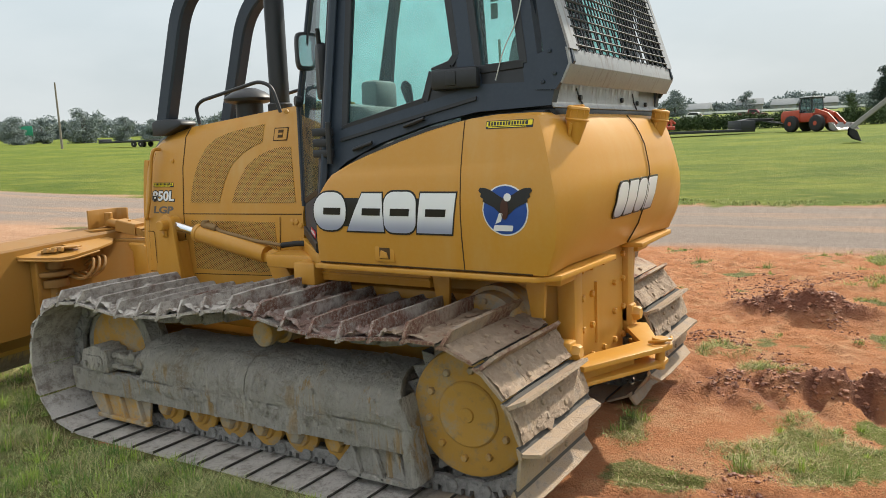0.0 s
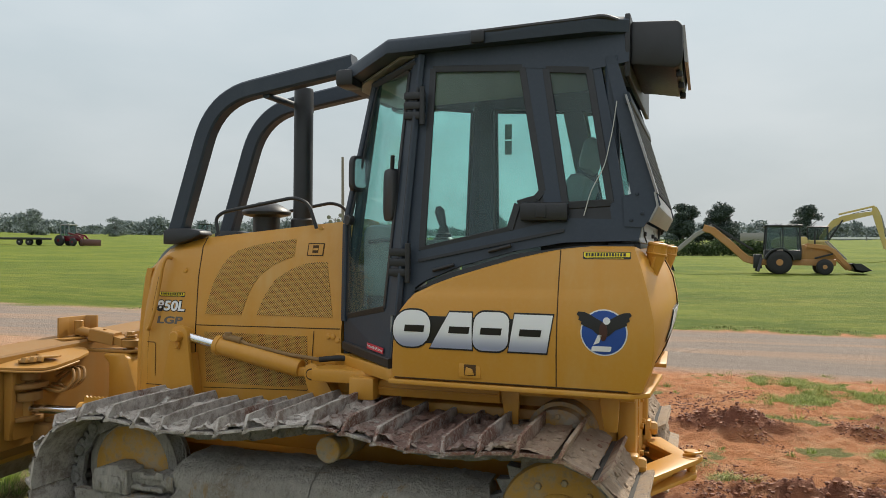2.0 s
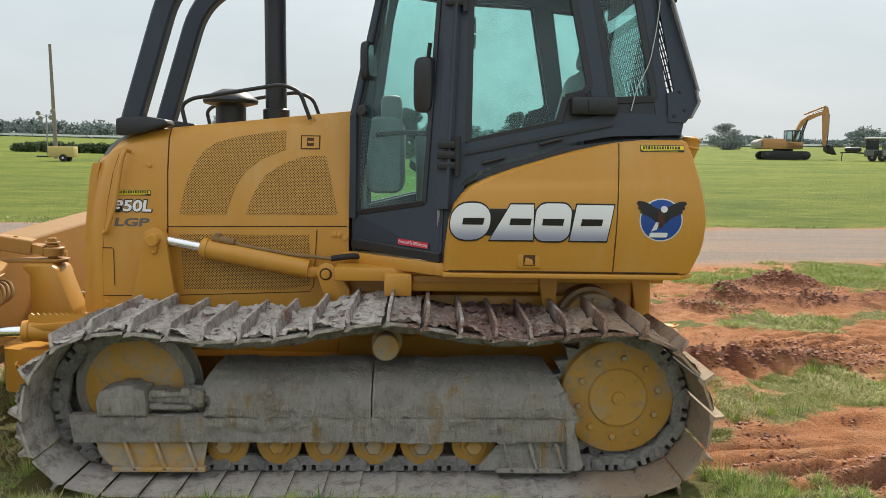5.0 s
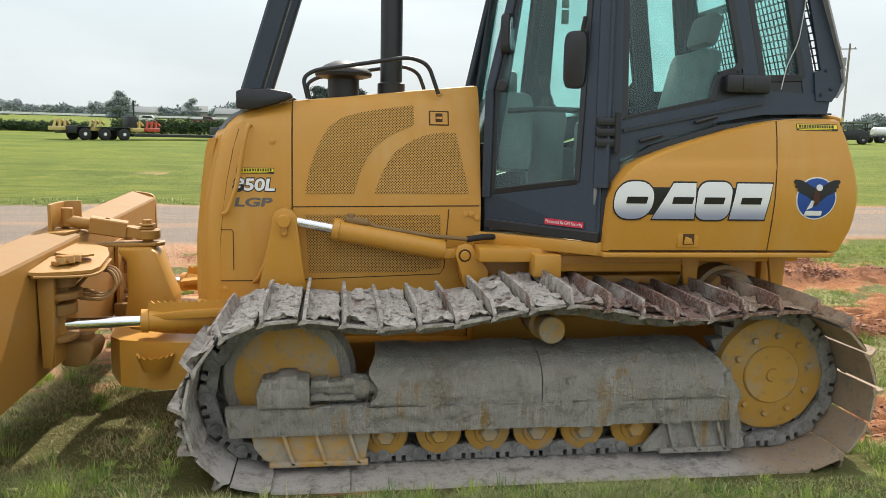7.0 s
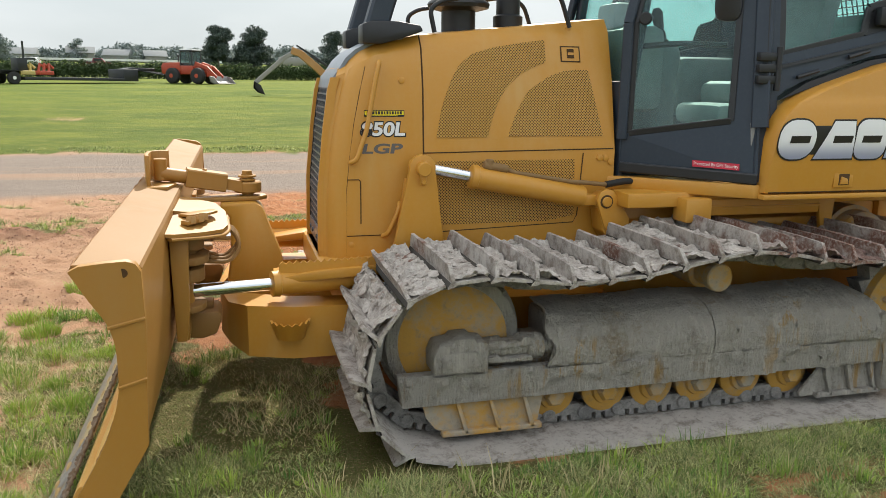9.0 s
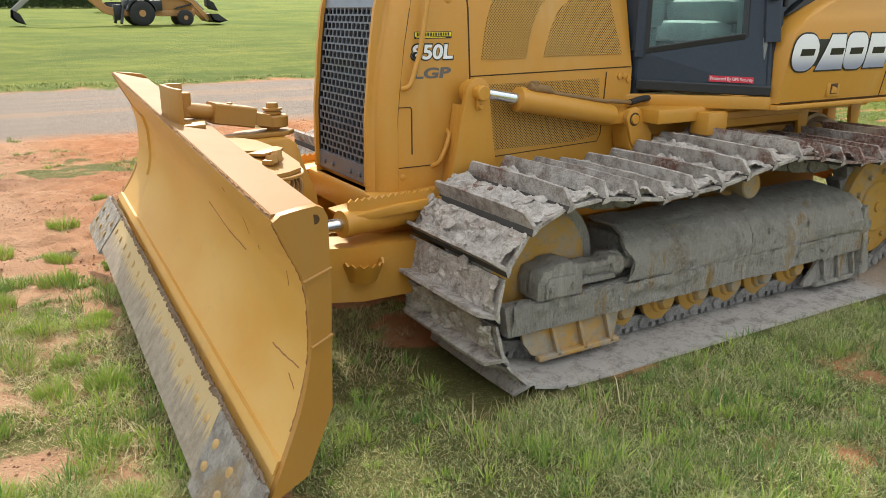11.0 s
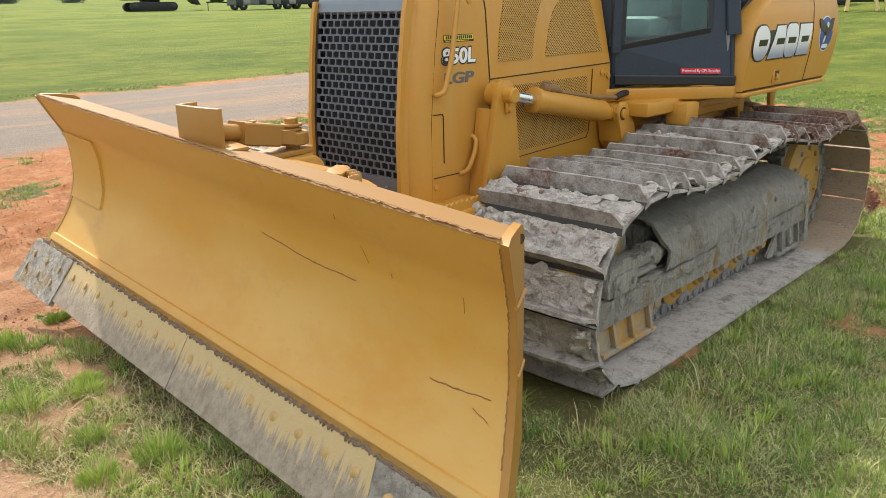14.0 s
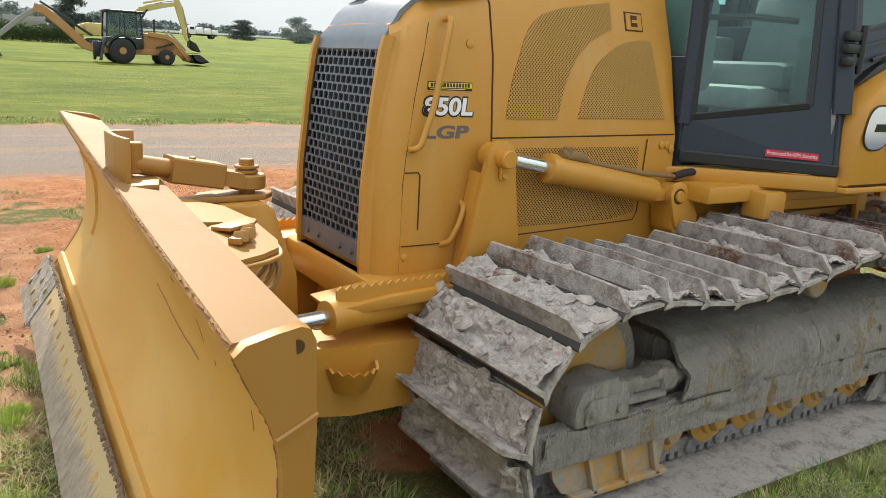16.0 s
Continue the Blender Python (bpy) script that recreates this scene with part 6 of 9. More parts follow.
    for x, z in ((-1.235, 1.75), (-1.285, 1.72), (-1.26, 1.84)):
        bm = bmesh.new()
        bolt(bm, (x - 0.03, s * (cab_y(z) + 0.012), z), (0, s, 0), 0.009, 0.008)
        part("bolt", bm, NAVY, dozer)

# windshield, lower front and back wall
bm = bmesh.new()
plate(bm, [(-2.915, -0.35, 1.45), (-2.915, 0.35, 1.45), (-2.742, 0.35, 2.49), (-2.742, -0.35, 2.49)], 0.005)
shield = part("windshield", bm, GLASS, dozer, "green-tinted dusty glass")
shield.visible_shadow = False
for y in (-0.36, 0.36):
    bar("windshield_post", (-2.92, y, 1.2), (-2.742, y, 2.50), 0.05, 0.05)
bm = bmesh.new()
box(bm, -2.93, -2.90, -0.37, 0.37, 0.95, 1.45, 0.006)
part("front_wall", bm, NAVY, dozer)
bm = bmesh.new()
box(bm, -2.50, -1.36, -0.62, 0.62, 0.95, 1.0, 0.0)
box(bm, -2.90, -2.48, -0.36, 0.36, 0.95, 1.0, 0.0)
box(bm, -1.75, -1.36, -0.66, 0.66, 1.40, 1.66, 0.02)
part("cab_floor", bm, BLACK, dozer)
for y in (-0.63, 0.63):
    bar("back_post", (-1.40, y, 1.6), (-1.42, y * 0.95, 2.5), 0.07, 0.06)
bm = bmesh.new()
plate(bm, [(-1.40, -0.6, 1.68), (-1.40, 0.6, 1.68), (-1.42, 0.57, 2.45), (-1.42, -0.57, 2.45)], 0.005)
rw = part("rear_window", bm, GLASS, dozer, "green-tinted dusty glass")
rw.visible_shadow = False

# roof
bm = bmesh.new()
roof = [(-2.96, -0.30), (-2.90, -0.42), (-2.55, -0.68), (-1.50, -0.66), (-1.34, -0.62), (-1.34, 0.62), (-1.50, 0.66), (-2.55, 0.68), (-2.90, 0.42), (-2.96, 0.30)]


def roof_z(x):
    return lerp_table([(-2.96, 2.575), (-2.8, 2.62), (-2.5, 2.665), (-1.9, 2.67), (-1.5, 2.69), (-1.34, 2.685)], x)


rings = [[(x, y, roof_z(x) - 0.075) for x, y in roof], [(x, y * 1.01, roof_z(x) - 0.02) for x, y in roof], [(x * 1.0, y * 0.98, roof_z(x)) for x, y in roof], [(-2.15 + (x + 2.15) * 0.85, y * 0.8, roof_z(x) + 0.03) for x, y in roof]]
loft(bm, rings)
part("cab_roof", bm, NAVY, dozer)
bm = bmesh.new()
loft(bm, [[(-2.15 + (x + 2.15) * 0.9, y * 0.88, roof_z(x) - 0.09) for x, y in roof], [(-2.15 + (x + 2.15) * 0.9, y * 0.88, roof_z(x) - 0.076) for x, y in roof]])
part("headliner", bm, SEAT, dozer)
for s in (-1, 1):
    bm = bmesh.new()
    box(bm, -2.10, -2.03, s * 0.665, s * 0.69, 2.60, 2.66, 0.006)
    part("roof_bracket", bm, BLACK, dozer)
    bm = bmesh.new()
    pipe(bm, [(-2.05, s * 0.665, 2.655), (-1.95, s * 0.665, 2.66), (-1.60, s * 0.655, 2.675), (-1.45, s * 0.65, 2.685), (-1.38, s * 0.62, 2.66)], 0.014, 8, 0.04)
    part("roof_cable", bm, BLACK, dozer)
    # front work lamp at the roof corner
    bm = bmesh.new()
    box(bm, -2.95, -2.84, s * 0.33, s * 0.47, 2.48, 2.575, 0.02)
    part("work_lamp", bm, BLACK, dozer)
# air conditioner box behind the roof
bm = bmesh.new()
box(bm, -1.36, -1.335, -0.62, 0.62, 2.40, 2.70, 0.006)
prism(bm, [(-1.335, 2.665), (-1.12, 2.655), (-1.10, 2.63), (-1.095, 2.50), (-1.105, 2.445), (-1.13, 2.43), (-1.25, 2.45), (-1.335, 2.46)], -0.60, 0.12, 0.012)
acbox = part("roof_box", bm, BLACK, dozer, "black box-shaped cooler on the cab's back")
bm = bmesh.new()
plate(bm, [(-1.105, -0.57, 2.635), (-1.105, 0.09, 2.635), (-1.09, 0.09, 2.46), (-1.09, -0.57, 2.46)], -0.015)
part("box_lid", bm, STEEL, acbox)
for y in (-0.5, -0.24, 0.02):
    bm = bmesh.new()
    box(bm, -1.13, -1.10, y - 0.02, y + 0.02, 2.405, 2.435, 0.005)
    part("clip", bm, BLACK, acbox)

# rear screen: bent frame with woven wire


def guard_x(z):
    return lerp_table([(1.68, -1.27), (1.79, -1.185), (2.30, -1.345)], z)


bm = bmesh.new()
sweep(bm, [(guard_x(2.29), -0.68, 2.29), (guard_x(2.29), 0.68, 2.29)], rect(0.03, 0.05, 0.005), (1, 0, 0.2))
part("guard_bar", bm, NAVY, dozer)


def streaked_sheet():
    """Bare pale sheet with rust running down it."""
    k = Nodes("rust_streaked_sheet", 0.5, 0.25)
    run = k.noise(9, 5, 0.7, (1, 3.2, 0.25))
    c = k.mix(k.noise(30, 5, 0.7), (0.27, 0.28, 0.29), (0.38, 0.385, 0.39))
    c = k.mix(k.math("MULTIPLY", k.ramp(run, 0.52, 0.68), 0.5), c, (0.17, 0.125, 0.095))
    c = k.mix(k.math("MULTIPLY", k.ramp(k.noise(55, 4, 0.7), 0.6, 0.72), 0.5), c, (0.13, 0.10, 0.08))
    k.color(c)
    return k.mat


SHEET = streaked_sheet()
bm = bmesh.new()
prism(bm, [(-1.206, 1.845), (-1.192, 1.78), (-1.229, 1.706), (-1.238, 1.711), (-1.203, 1.783), (-1.216, 1.847)], -0.735, 0.735, 0.002)
for s in (-1, 1):
    loft(bm, [[(guard_x(z) + d, s * y * w, z) for d, y in ((0.004, 0.64), (0.004, 0.735), (-0.006, 0.735), (-0.006, 0.64))] for z, w in ((1.84, 0.995), (2.07, 0.975), (2.30, 0.95))])
part("guard_lip", bm, SHEET, dozer, "bare streaked sheet bent round the screen")
bm = bmesh.new()
prism(bm, [(-1.29, 1.72), (-1.282, 1.72), (-1.280, 1.640), (-1.268, 1.617), (-1.274, 1.614), (-1.288, 1.640)], -0.725, 0.725, 0.0015)
apron = part("rear_apron", bm, SHEET, dozer, "pale rust-streaked sheet below the screen")
for y0, y1 in ((-0.46, -0.40), (0.30, 0.33)):
    bm = bmesh.new()
    sweep(bm, [(-1.281, y0, 1.70), (-1.279, (y0 + y1) / 2, 1.66), (-1.268, y1, 1.62)], rect(0.006, 0.008, 0.001), (1, 0, 0))
    part("fold", bm, BLACK, apron)
for y, z in ((-0.43, 1.662), (0.12, 1.662), (0.36, 1.652), (0.50, 1.648)):
    bm = bmesh.new()
    bolt(bm, (-1.281, y, z), (1, 0, 0), 0.013, 0.014)
    part("bolt", bm, BLACK, apron)
bm = bmesh.new()
box(bm, -1.42, -1.275, -0.70, 0.70, 1.575, 1.616, 0.006)
part("cab_foot", bm, BLACK, dozer)
WIRE = plain("dark_screen_wire", (0.045, 0.045, 0.05), 0.5, 0.4)
for i in range(31):
    y = -0.63 + i * 0.042
    bm = bmesh.new()
    sweep(bm, [(guard_x(1.845) + 0.004 * (-1) ** i, y, 1.838), (guard_x(2.05), y * 0.98, 2.05), (guard_x(2.28), y * 0.955, 2.28)], circle(0.0044, 5), (0, 1, 0))
    part("screen_wire", bm, WIRE, dozer)
for i in range(12):
    z = 1.86 + i * 0.0372
    bm = bmesh.new()
    sweep(bm, [(guard_x(z) + 0.003, -0.65, z), (guard_x(z) + 0.003, 0.65, z)], circle(0.0044, 5), (0, 0, 1))
    part("screen_wire", bm, WIRE, dozer)

# mirrors
def soft_block(cx, cz, rx, rz, n=24):
    """A rectangle with well rounded corners."""
    out = []
    for i in range(n):
        c, q = math.cos(2 * math.pi * i / n), math.sin(2 * math.pi * i / n)
        out.append((cx + rx * math.copysign(abs(c) ** 0.45, c), cz + rz * math.copysign(abs(q) ** 0.45, q)))
    return out


def mirror_head(name, at, turn, rx, rz, deep, stay):
    """A mirror: rounded black shell with a pale glass let into its rear side, on a short stay."""
    m = Matrix.Translation(at) @ Matrix.Rotation(radians(turn), 4, "Z")
    shell, face = bmesh.new(), bmesh.new()
    prism(shell, soft_block(0, 0, rx, rz), -deep / 2, deep / 2, 0.012)
    prism(face, soft_block(0, 0, rx * 0.74, rz * 0.80), deep / 2 - 0.001, deep / 2 + 0.002)
    for b_ in (shell, face):
        b_.transform(m)
    sweep(shell, [at, stay], circle(0.011, 8), (0, 0, 1))
    part("mirror_glass", face, MIRROR, part(name, shell, BLACK, dozer), "pale mirror glass")


MIRROR = plain("mirror_glass", (0.7, 0.72, 0.74), 0.12, 1.0, 0.05)
mirror_head("mirror", Vector((-2.838, -0.392, 2.0)), 236, 0.052, 0.10, 0.05, Vector((-2.82, -0.36, 2.03)))
mirror_head("inner_mirror", Vector((-2.545, -0.615, 1.86)), -42.7, 0.062, 0.138, 0.045, Vector((-2.52, -0.66, 2.06)))
bm = bmesh.new()
pipe(bm, side_pts([(-1.39, 2.28), (-1.405, 2.15), (-1.44, 1.97), (-1.50, 1.86), (-1.53, 1.74)], -1, 0.012), 0.0025, 6, 0.05)
part("loose_wire", bm, SEAT_LIGHT, dozer)

# inside of the cab
bm = bmesh.new()
box(bm, -2.12, -1.62, -0.26, 0.26, 1.32, 1.46, 0.05)
seat = part("seat", bm, SEAT, dozer)
bm = bmesh.new()
m = Matrix.Translation((-1.70, 0, 1.72)) @ Matrix.Rotation(radians(14), 4, "Y")
box(bm, -0.06, 0.06, -0.25, 0.25, -0.32, 0.28, 0.05, m)
part("backrest", bm, SEAT, dozer)
bm = bmesh.new()
m = Matrix.Translation((-1.60, 0, 2.10)) @ Matrix.Rotation(radians(14), 4, "Y")
box(bm, -0.045, 0.045, -0.14, 0.14, -0.09, 0.10, 0.045, m)
part("headrest", bm, SEAT, dozer)
for s in (-1, 1):
    bm = bmesh.new()
    box(bm, -2.20, -1.70, s * 0.34, s * 0.52, 1.25, 1.60, 0.04)
    part("console", bm, SEAT, dozer)
# inner lining over the tanks
for s in (-1, 1):
    bm = bmesh.new()
    prism(bm, [(-2.46, 1.0), (-1.44, 1.0), (-1.44, 1.60), (-1.55, 1.60), (-1.96, 1.51), (-2.33, 1.375), (-2.44, 1.25)], s * 0.632, s * 0.658)
    box(bm, -2.478, -2.456, s * 0.60, s * 0.775, 1.0, 1.27, 0.004)
    part("inner_lining", bm, SEAT, dozer)
# control pod with its stick and rubber boot
bm = bmesh.new()
turned(bm, (-2.49, 0.08, 1.0), (-2.49, 0.08, 1.64), [(0, 0.10), (0.7, 0.10), (0.92, 0.115), (1, 0.10)], 24)
pod = part("control_pod", bm, SEAT, dozer)
bm = bmesh.new()
turned(bm, (-2.49, 0.08, 1.63), (-2.49, 0.08, 1.73), [(0, 0.07), (0.2, 0.06), (0.25, 0.05), (0.45, 0.048), (0.5, 0.036), (0.75, 0.032), (1, 0.02)], 16)
turned(bm, (-2.49, 0.08, 1.71), (-2.525, 0.08, 1.84), [(0, 0.018), (0.3, 0.026), (0.8, 0.032), (1, 0.015)], 12)
part("joystick", bm, BLACK, pod)
for z0, z1 in ((2.315, 2.415), (2.215, 2.305)):
    bm = bmesh.new()
    box(bm, -2.262, -2.215, 0.652, 0.656, z0, z1, 0.0)
    part("window_sticker", bm, SEAT, dozer, "small grey sticker on the glass")
bm = bmesh.new()
box(bm, -2.05, -1.70, -0.22, 0.22, 1.0, 1.33, 0.03)
part("seat_base", bm, SEAT, dozer)
bm = bmesh.new()
box(bm, -2.86, -2.66, -0.30, 0.30, 1.3, 1.72, 0.05)
box(bm, -2.80, -2.68, 0.02, 0.24, 1.70, 1.86, 0.03)
part("dashboard", bm, SEAT, dozer)
bm = bmesh.new()
box(bm, -2.28, -2.0, -0.20, 0.24, 1.22, 1.34, 0.04)
box(bm, -2.05, -1.95, -0.20, 0.24, 1.10, 1.30, 0.04)
part("seat_apron", bm, SEAT_LIGHT, dozer)
bm = bmesh.new()
pipe(bm, [(-2.80, -0.30, 1.62), (-2.66, -0.44, 1.63), (-2.50, -0.56, 1.62)], 0.014, 8, 0.03)
part("grab_bar", bm, BLACK, dozer)

# ---- blade ----
BLADE_MID = 3.653 - MID
PROFILE = [(-5.186, 0.970), (-5.141, 0.873), (-5.104, 0.799), (-5.088, 0.74), (-5.083, 0.687), (-5.085, 0.575), (-5.107, 0.481), (-5.147, 0.387), (-5.215, 0.272), (-5.262, 0.205)]
HALF = 1.478


def on_blade(x, v, z):
    """A place on the blade: v metres along it, with the blade's angle and tilt."""
    v *= 1 - 0.36 * (x + 5.186)
    return (x + 0.0345 * v, BLADE_MID + v, z + 0.0524 * v)


def smooth_profile(p, n=4):
    p = np.array(p)
    t = np.arange(len(p))
    u = np.linspace(0, len(p) - 1, (len(p) - 1) * n + 1)
    out = []
    for k in u:
        i = int(min(k, len(p) - 2))
        f = k - i
        p0, p1, p2, p3 = p[max(i - 1, 0)], p[i], p[i + 1], p[min(i + 2, len(p) - 1)]
        q = 0.5 * ((2 * p1) + (-p0 + p2) * f + (2 * p0 - 5 * p1 + 4 * p2 - p3) * f * f + (-p0 + 3 * p1 - 3 * p2 + p3) * f ** 3)
        out.append((float(q[0]), float(q[1])))
    return out


FACE = smooth_profile(PROFILE)


def blade_bm(pts, v0, v1, steps=1, bevel=0.0):
    bm = bmesh.new()
    loft(bm, [[on_blade(x, v0 + (v1 - v0) * i / steps, z) for x, z in pts] for i in range(steps + 1)])
    return bm


face_ring = FACE + [(x + 0.022, z + 0.006) for x, z in FACE[::-1]]
moldboard = part("moldboard", blade_bm(face_ring, -HALF, HALF, 12), YELLOW_FACE, dozer, "curved ochre blade face with scratches and rust marks", 50)
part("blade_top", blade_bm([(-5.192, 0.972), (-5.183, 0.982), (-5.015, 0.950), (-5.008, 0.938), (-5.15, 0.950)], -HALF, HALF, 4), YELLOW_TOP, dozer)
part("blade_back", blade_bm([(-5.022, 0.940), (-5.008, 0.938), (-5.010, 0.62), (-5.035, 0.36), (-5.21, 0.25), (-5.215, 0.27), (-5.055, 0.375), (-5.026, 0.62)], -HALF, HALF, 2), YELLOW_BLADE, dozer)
for s in (-1, 1):
    v0, v1 = s * HALF, s * (HALF + 0.028)
    end = [(x - 0.004, z) for x, z in FACE] + [(-5.12, 0.21), (-5.02, 0.37), (-5.012, 0.58), (-5.004, 0.75), (-5.008, 0.935), (-5.022, 0.962), (-5.045, 0.974), (-5.10, 0.979), (-5.165, 0.981)]
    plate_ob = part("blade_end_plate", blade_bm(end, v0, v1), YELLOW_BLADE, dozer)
    for z, xa, xb in ((0.785, -5.105, -5.006), (0.59, -5.088, -5.012)):
        bm = bmesh.new()
        sweep(bm, [on_blade(xa, s * (HALF + 0.03), z - 0.004), on_blade((xa + xb) / 2, s * (HALF + 0.031), z), on_blade(xb, s * (HALF + 0.03), z + 0.003)], circle(0.006, 6), (0, 0, 1))
        part("weld", bm, YELLOW_BLADE, plate_ob)
    # dark disc on the plate, standing in for the shade inside a hole
    bm = bmesh.new()
    turned(bm, on_blade(-5.055, s * (HALF + 0.0285), 0.94), on_blade(-5.055, s * (HALF + 0.0295), 0.94), [(0, 0.014), (1, 0.014)], 16)
    part("end_hole", bm, SEAM, plate_ob)
    # wear patch welded on the face near the end
    bm = bmesh.new()
    mid = [p for p in FACE if 0.47 < p[1] < 0.80]
    outs = [(x - 0.012, z) for x, z in mid]
    va, vb = s * (HALF - 0.012), s * (HALF - 0.36)
    loft(bm, [[on_blade(x, va, z) for x, z in outs + [(a + 0.006, b) for a, b in mid[::-1]]], [on_blade(x, vb, z) for x, z in outs + [(a + 0.006, b) for a, b in mid[::-1]]]])
    if s > 0:
        part("wear_patch", bm, YELLOW_FACE, dozer)
    else:
        bm.free()
RUST = plain("rust_brown", (0.27, 0.13, 0.045), 0.8)


def face_x(z):
    zs = [p[1] for p in FACE][::-1]
    return float(np.interp(z, zs, [p[0] for p in FACE][::-1]))


# cutting edge pieces with bolts
EDGE_BOLT = plain("worn_tan_bolt_heads", (0.46, 0.30, 0.12), 0.55, 0.0, 0.5, 40)
EDGE_PTS = [(-5.250, 0.255), (-5.268, 0.262), (-5.385, 0.085), (-5.365, 0.075)]
for v0, v1, drop in ((-HALF - 0.035, -1.06, 0.022), (-1.056, -0.002, 0.0), (0.002, 1.056, 0.0), (1.06, HALF + 0.035, 0.022)):
    ring = [(EDGE_PTS[0]), (EDGE_PTS[1]), (EDGE_PTS[2][0] - drop * 0.6, EDGE_PTS[2][1] - drop), (EDGE_PTS[3][0] - drop * 0.6, EDGE_PTS[3][1] - drop)]
    ring = [(x - (0.006 if drop else 0), z) for x, z in ring]
    piece = part("cutting_edge", blade_bm(ring, v0, v1, 6), EDGE if drop else WORN_EDGE, dozer, "worn grey steel cutting edge with paint traces")
    rows = [(0.35, 0.16), (0.7, 0.16)] if drop else [(0.33, 0.158)]
    n = 3 if drop else 8
    for i in range(n):
        v = v0 + (v1 - v0) * (i + 0.5) / n
        for f, step in rows:
            bm = bmesh.new()
            x, z = EDGE_PTS[1][0] + (EDGE_PTS[2][0] - EDGE_PTS[1][0]) * f, EDGE_PTS[1][1] + (EDGE_PTS[2][1] - EDGE_PTS[1][1]) * f
            x -= 0.006 if drop else 0
            a, b = Vector(on_blade(x + 0.004, v + 0.04 * (f - 0.3), z)), Vector(on_blade(x - 0.0025, v + 0.04 * (f - 0.3), z + 0.003))
            turned(bm, a, b, [(0, 0.018), (0.6, 0.018), (1, 0.014)], 16)
            part("edge_bolt", bm, EDGE_BOLT, piece)
strip = [p for p in smooth_profile(PROFILE, 10) if 0.262 < p[1] < 0.302]
# crumbled dirt caught along the top of the cutting edge
DIRT = plain("dark_crumbled_dirt", (0.17, 0.12, 0.08), 0.95, 0.0, 0.6, 60.0)
rng = np.random.RandomState(44)
for v0, v1 in ((-1.45, -1.07), (-1.05, -0.01), (0.01, 1.05), (1.07, 1.45)):
    steps = int((v1 - v0) / 0.008)
    rings = []
    for i in range(steps + 1):
        r = 0.0015 + 0.0085 * rng.rand() ** 1.6
        c = (-5.2645 + rng.uniform(-0.003, 0.003), 0.2605 + rng.uniform(-0.002, 0.003))
        rings.append([on_blade(c[0] + r * math.cos(a) * 1.3, v0 + (v1 - v0) * i / steps, c[1] + r * math.sin(a)) for a in (0.3, 1.4, 2.6, 3.6, 4.7, 5.7)])
    bm = bmesh.new()
    loft(bm, rings)
    part("dirt_seam", bm, DIRT, dozer, "dark crumbled dirt along the cutting edge")
part("lower_strip", blade_bm([(x - 0.013, z + 0.004) for x, z in strip] + [(x + 0.004, z) for x, z in strip[::-1]], -HALF, HALF, 4), YELLOW_FACE, dozer)
bm = bmesh.new()
rng = random.Random(4)
pts = [on_blade(-5.258 + rng.uniform(-0.004, 0.002), v, 0.263 + rng.uniform(-0.005, 0.005)) for v in np.linspace(-HALF, HALF, 240)]
sweep(bm, pts, circle(0.006, 6), (1, 0, 0.3))
part("edge_weld", bm, plain("rusty_weld", (0.17, 0.125, 0.085), 0.9, 0.0, 0.6, 60), dozer, "rough rusty weld bead along the cutting edge")
bm = bmesh.new()
pts = [on_blade(-5.186 + rng.uniform(-0.003, 0.002), v, 0.979 + rng.uniform(-0.003, 0.003)) for v in np.linspace(-HALF, HALF, 300)]
sweep(bm, pts, circle(0.0028, 5), (1, 0, 0.3))
part("top_weld", bm, RUST, dozer, "thin rusty weld along the blade's top")
bm = bmesh.new()
pts = [on_blade(face_x(z) - 0.003 + rng.uniform(-0.002, 0.002), -HALF + rng.uniform(-0.002, 0.003), z) for z in np.linspace(0.36, 0.955, 90)]
sweep(bm, pts, circle(0.0028, 5), (0, 1, 0))
part("end_weld", bm, RUST, dozer, "thin rusty weld along the blade's end")
# scratches on the face
SCRATCHES = ((-0.30, 0.69, -0.62, 0.658, 0.0018), (-0.60, 0.66, -0.835, 0.66, 0.0020), (-1.185, 0.475, -1.30, 0.483, 0.0022), (-1.29, 0.482, -1.42, 0.497, 0.0018), (-1.355, 0.455, -1.415, 0.44, 0.0014),
             (-0.885, 0.79, -0.91, 0.735, 0.0008), (-1.315, 0.745, -1.315, 0.70, 0.0008), (-1.015, 0.73, -1.015, 0.715, 0.001), (-0.805, 0.88, -0.80, 0.86, 0.001))
for v0, z0, v1, z1, thick in SCRATCHES:
    bm = bmesh.new()
    pts = []
    for t in np.linspace(0, 1, 17):
        v, z = v0 + (v1 - v0) * t, z0 + (z1 - z0) * t + 0.0012 * math.sin(t * 11 + v0 * 9) + 0.0008 * math.sin(t * 37)
        pts.append(on_blade(face_x(z) - 0.0005, v, z))
    sweep(bm, pts, circle(thick, 5), (1, 0, 0.2))
    part("scratch", bm, RUST, moldboard)

# pitch link between blade and frame, its brackets and the middle tower
bm = bmesh.new()
bent = [(-5.15, -0.20), (-5.165, -0.10), (-5.165, 0.06), (-5.13, 0.085), (-5.07, 0.09), (-5.07, 0.072), (-5.12, 0.068), (-5.147, 0.05), (-5.147, -0.10), (-5.133, -0.20)]
prism(bm, bent, 0.95, 1.10, 0.003, "xy")
part("link_bracket", bm, YELLOW_BLADE, dozer)
bm = bmesh.new()
prism(bm, [(-5.15, -0.24), (-5.165, -0.05), (-5.13, 0.085), (-5.06, 0.05), (-5.03, -0.10), (-5.06, -0.23)], 0.950, 0.964, 0.003, "xy")
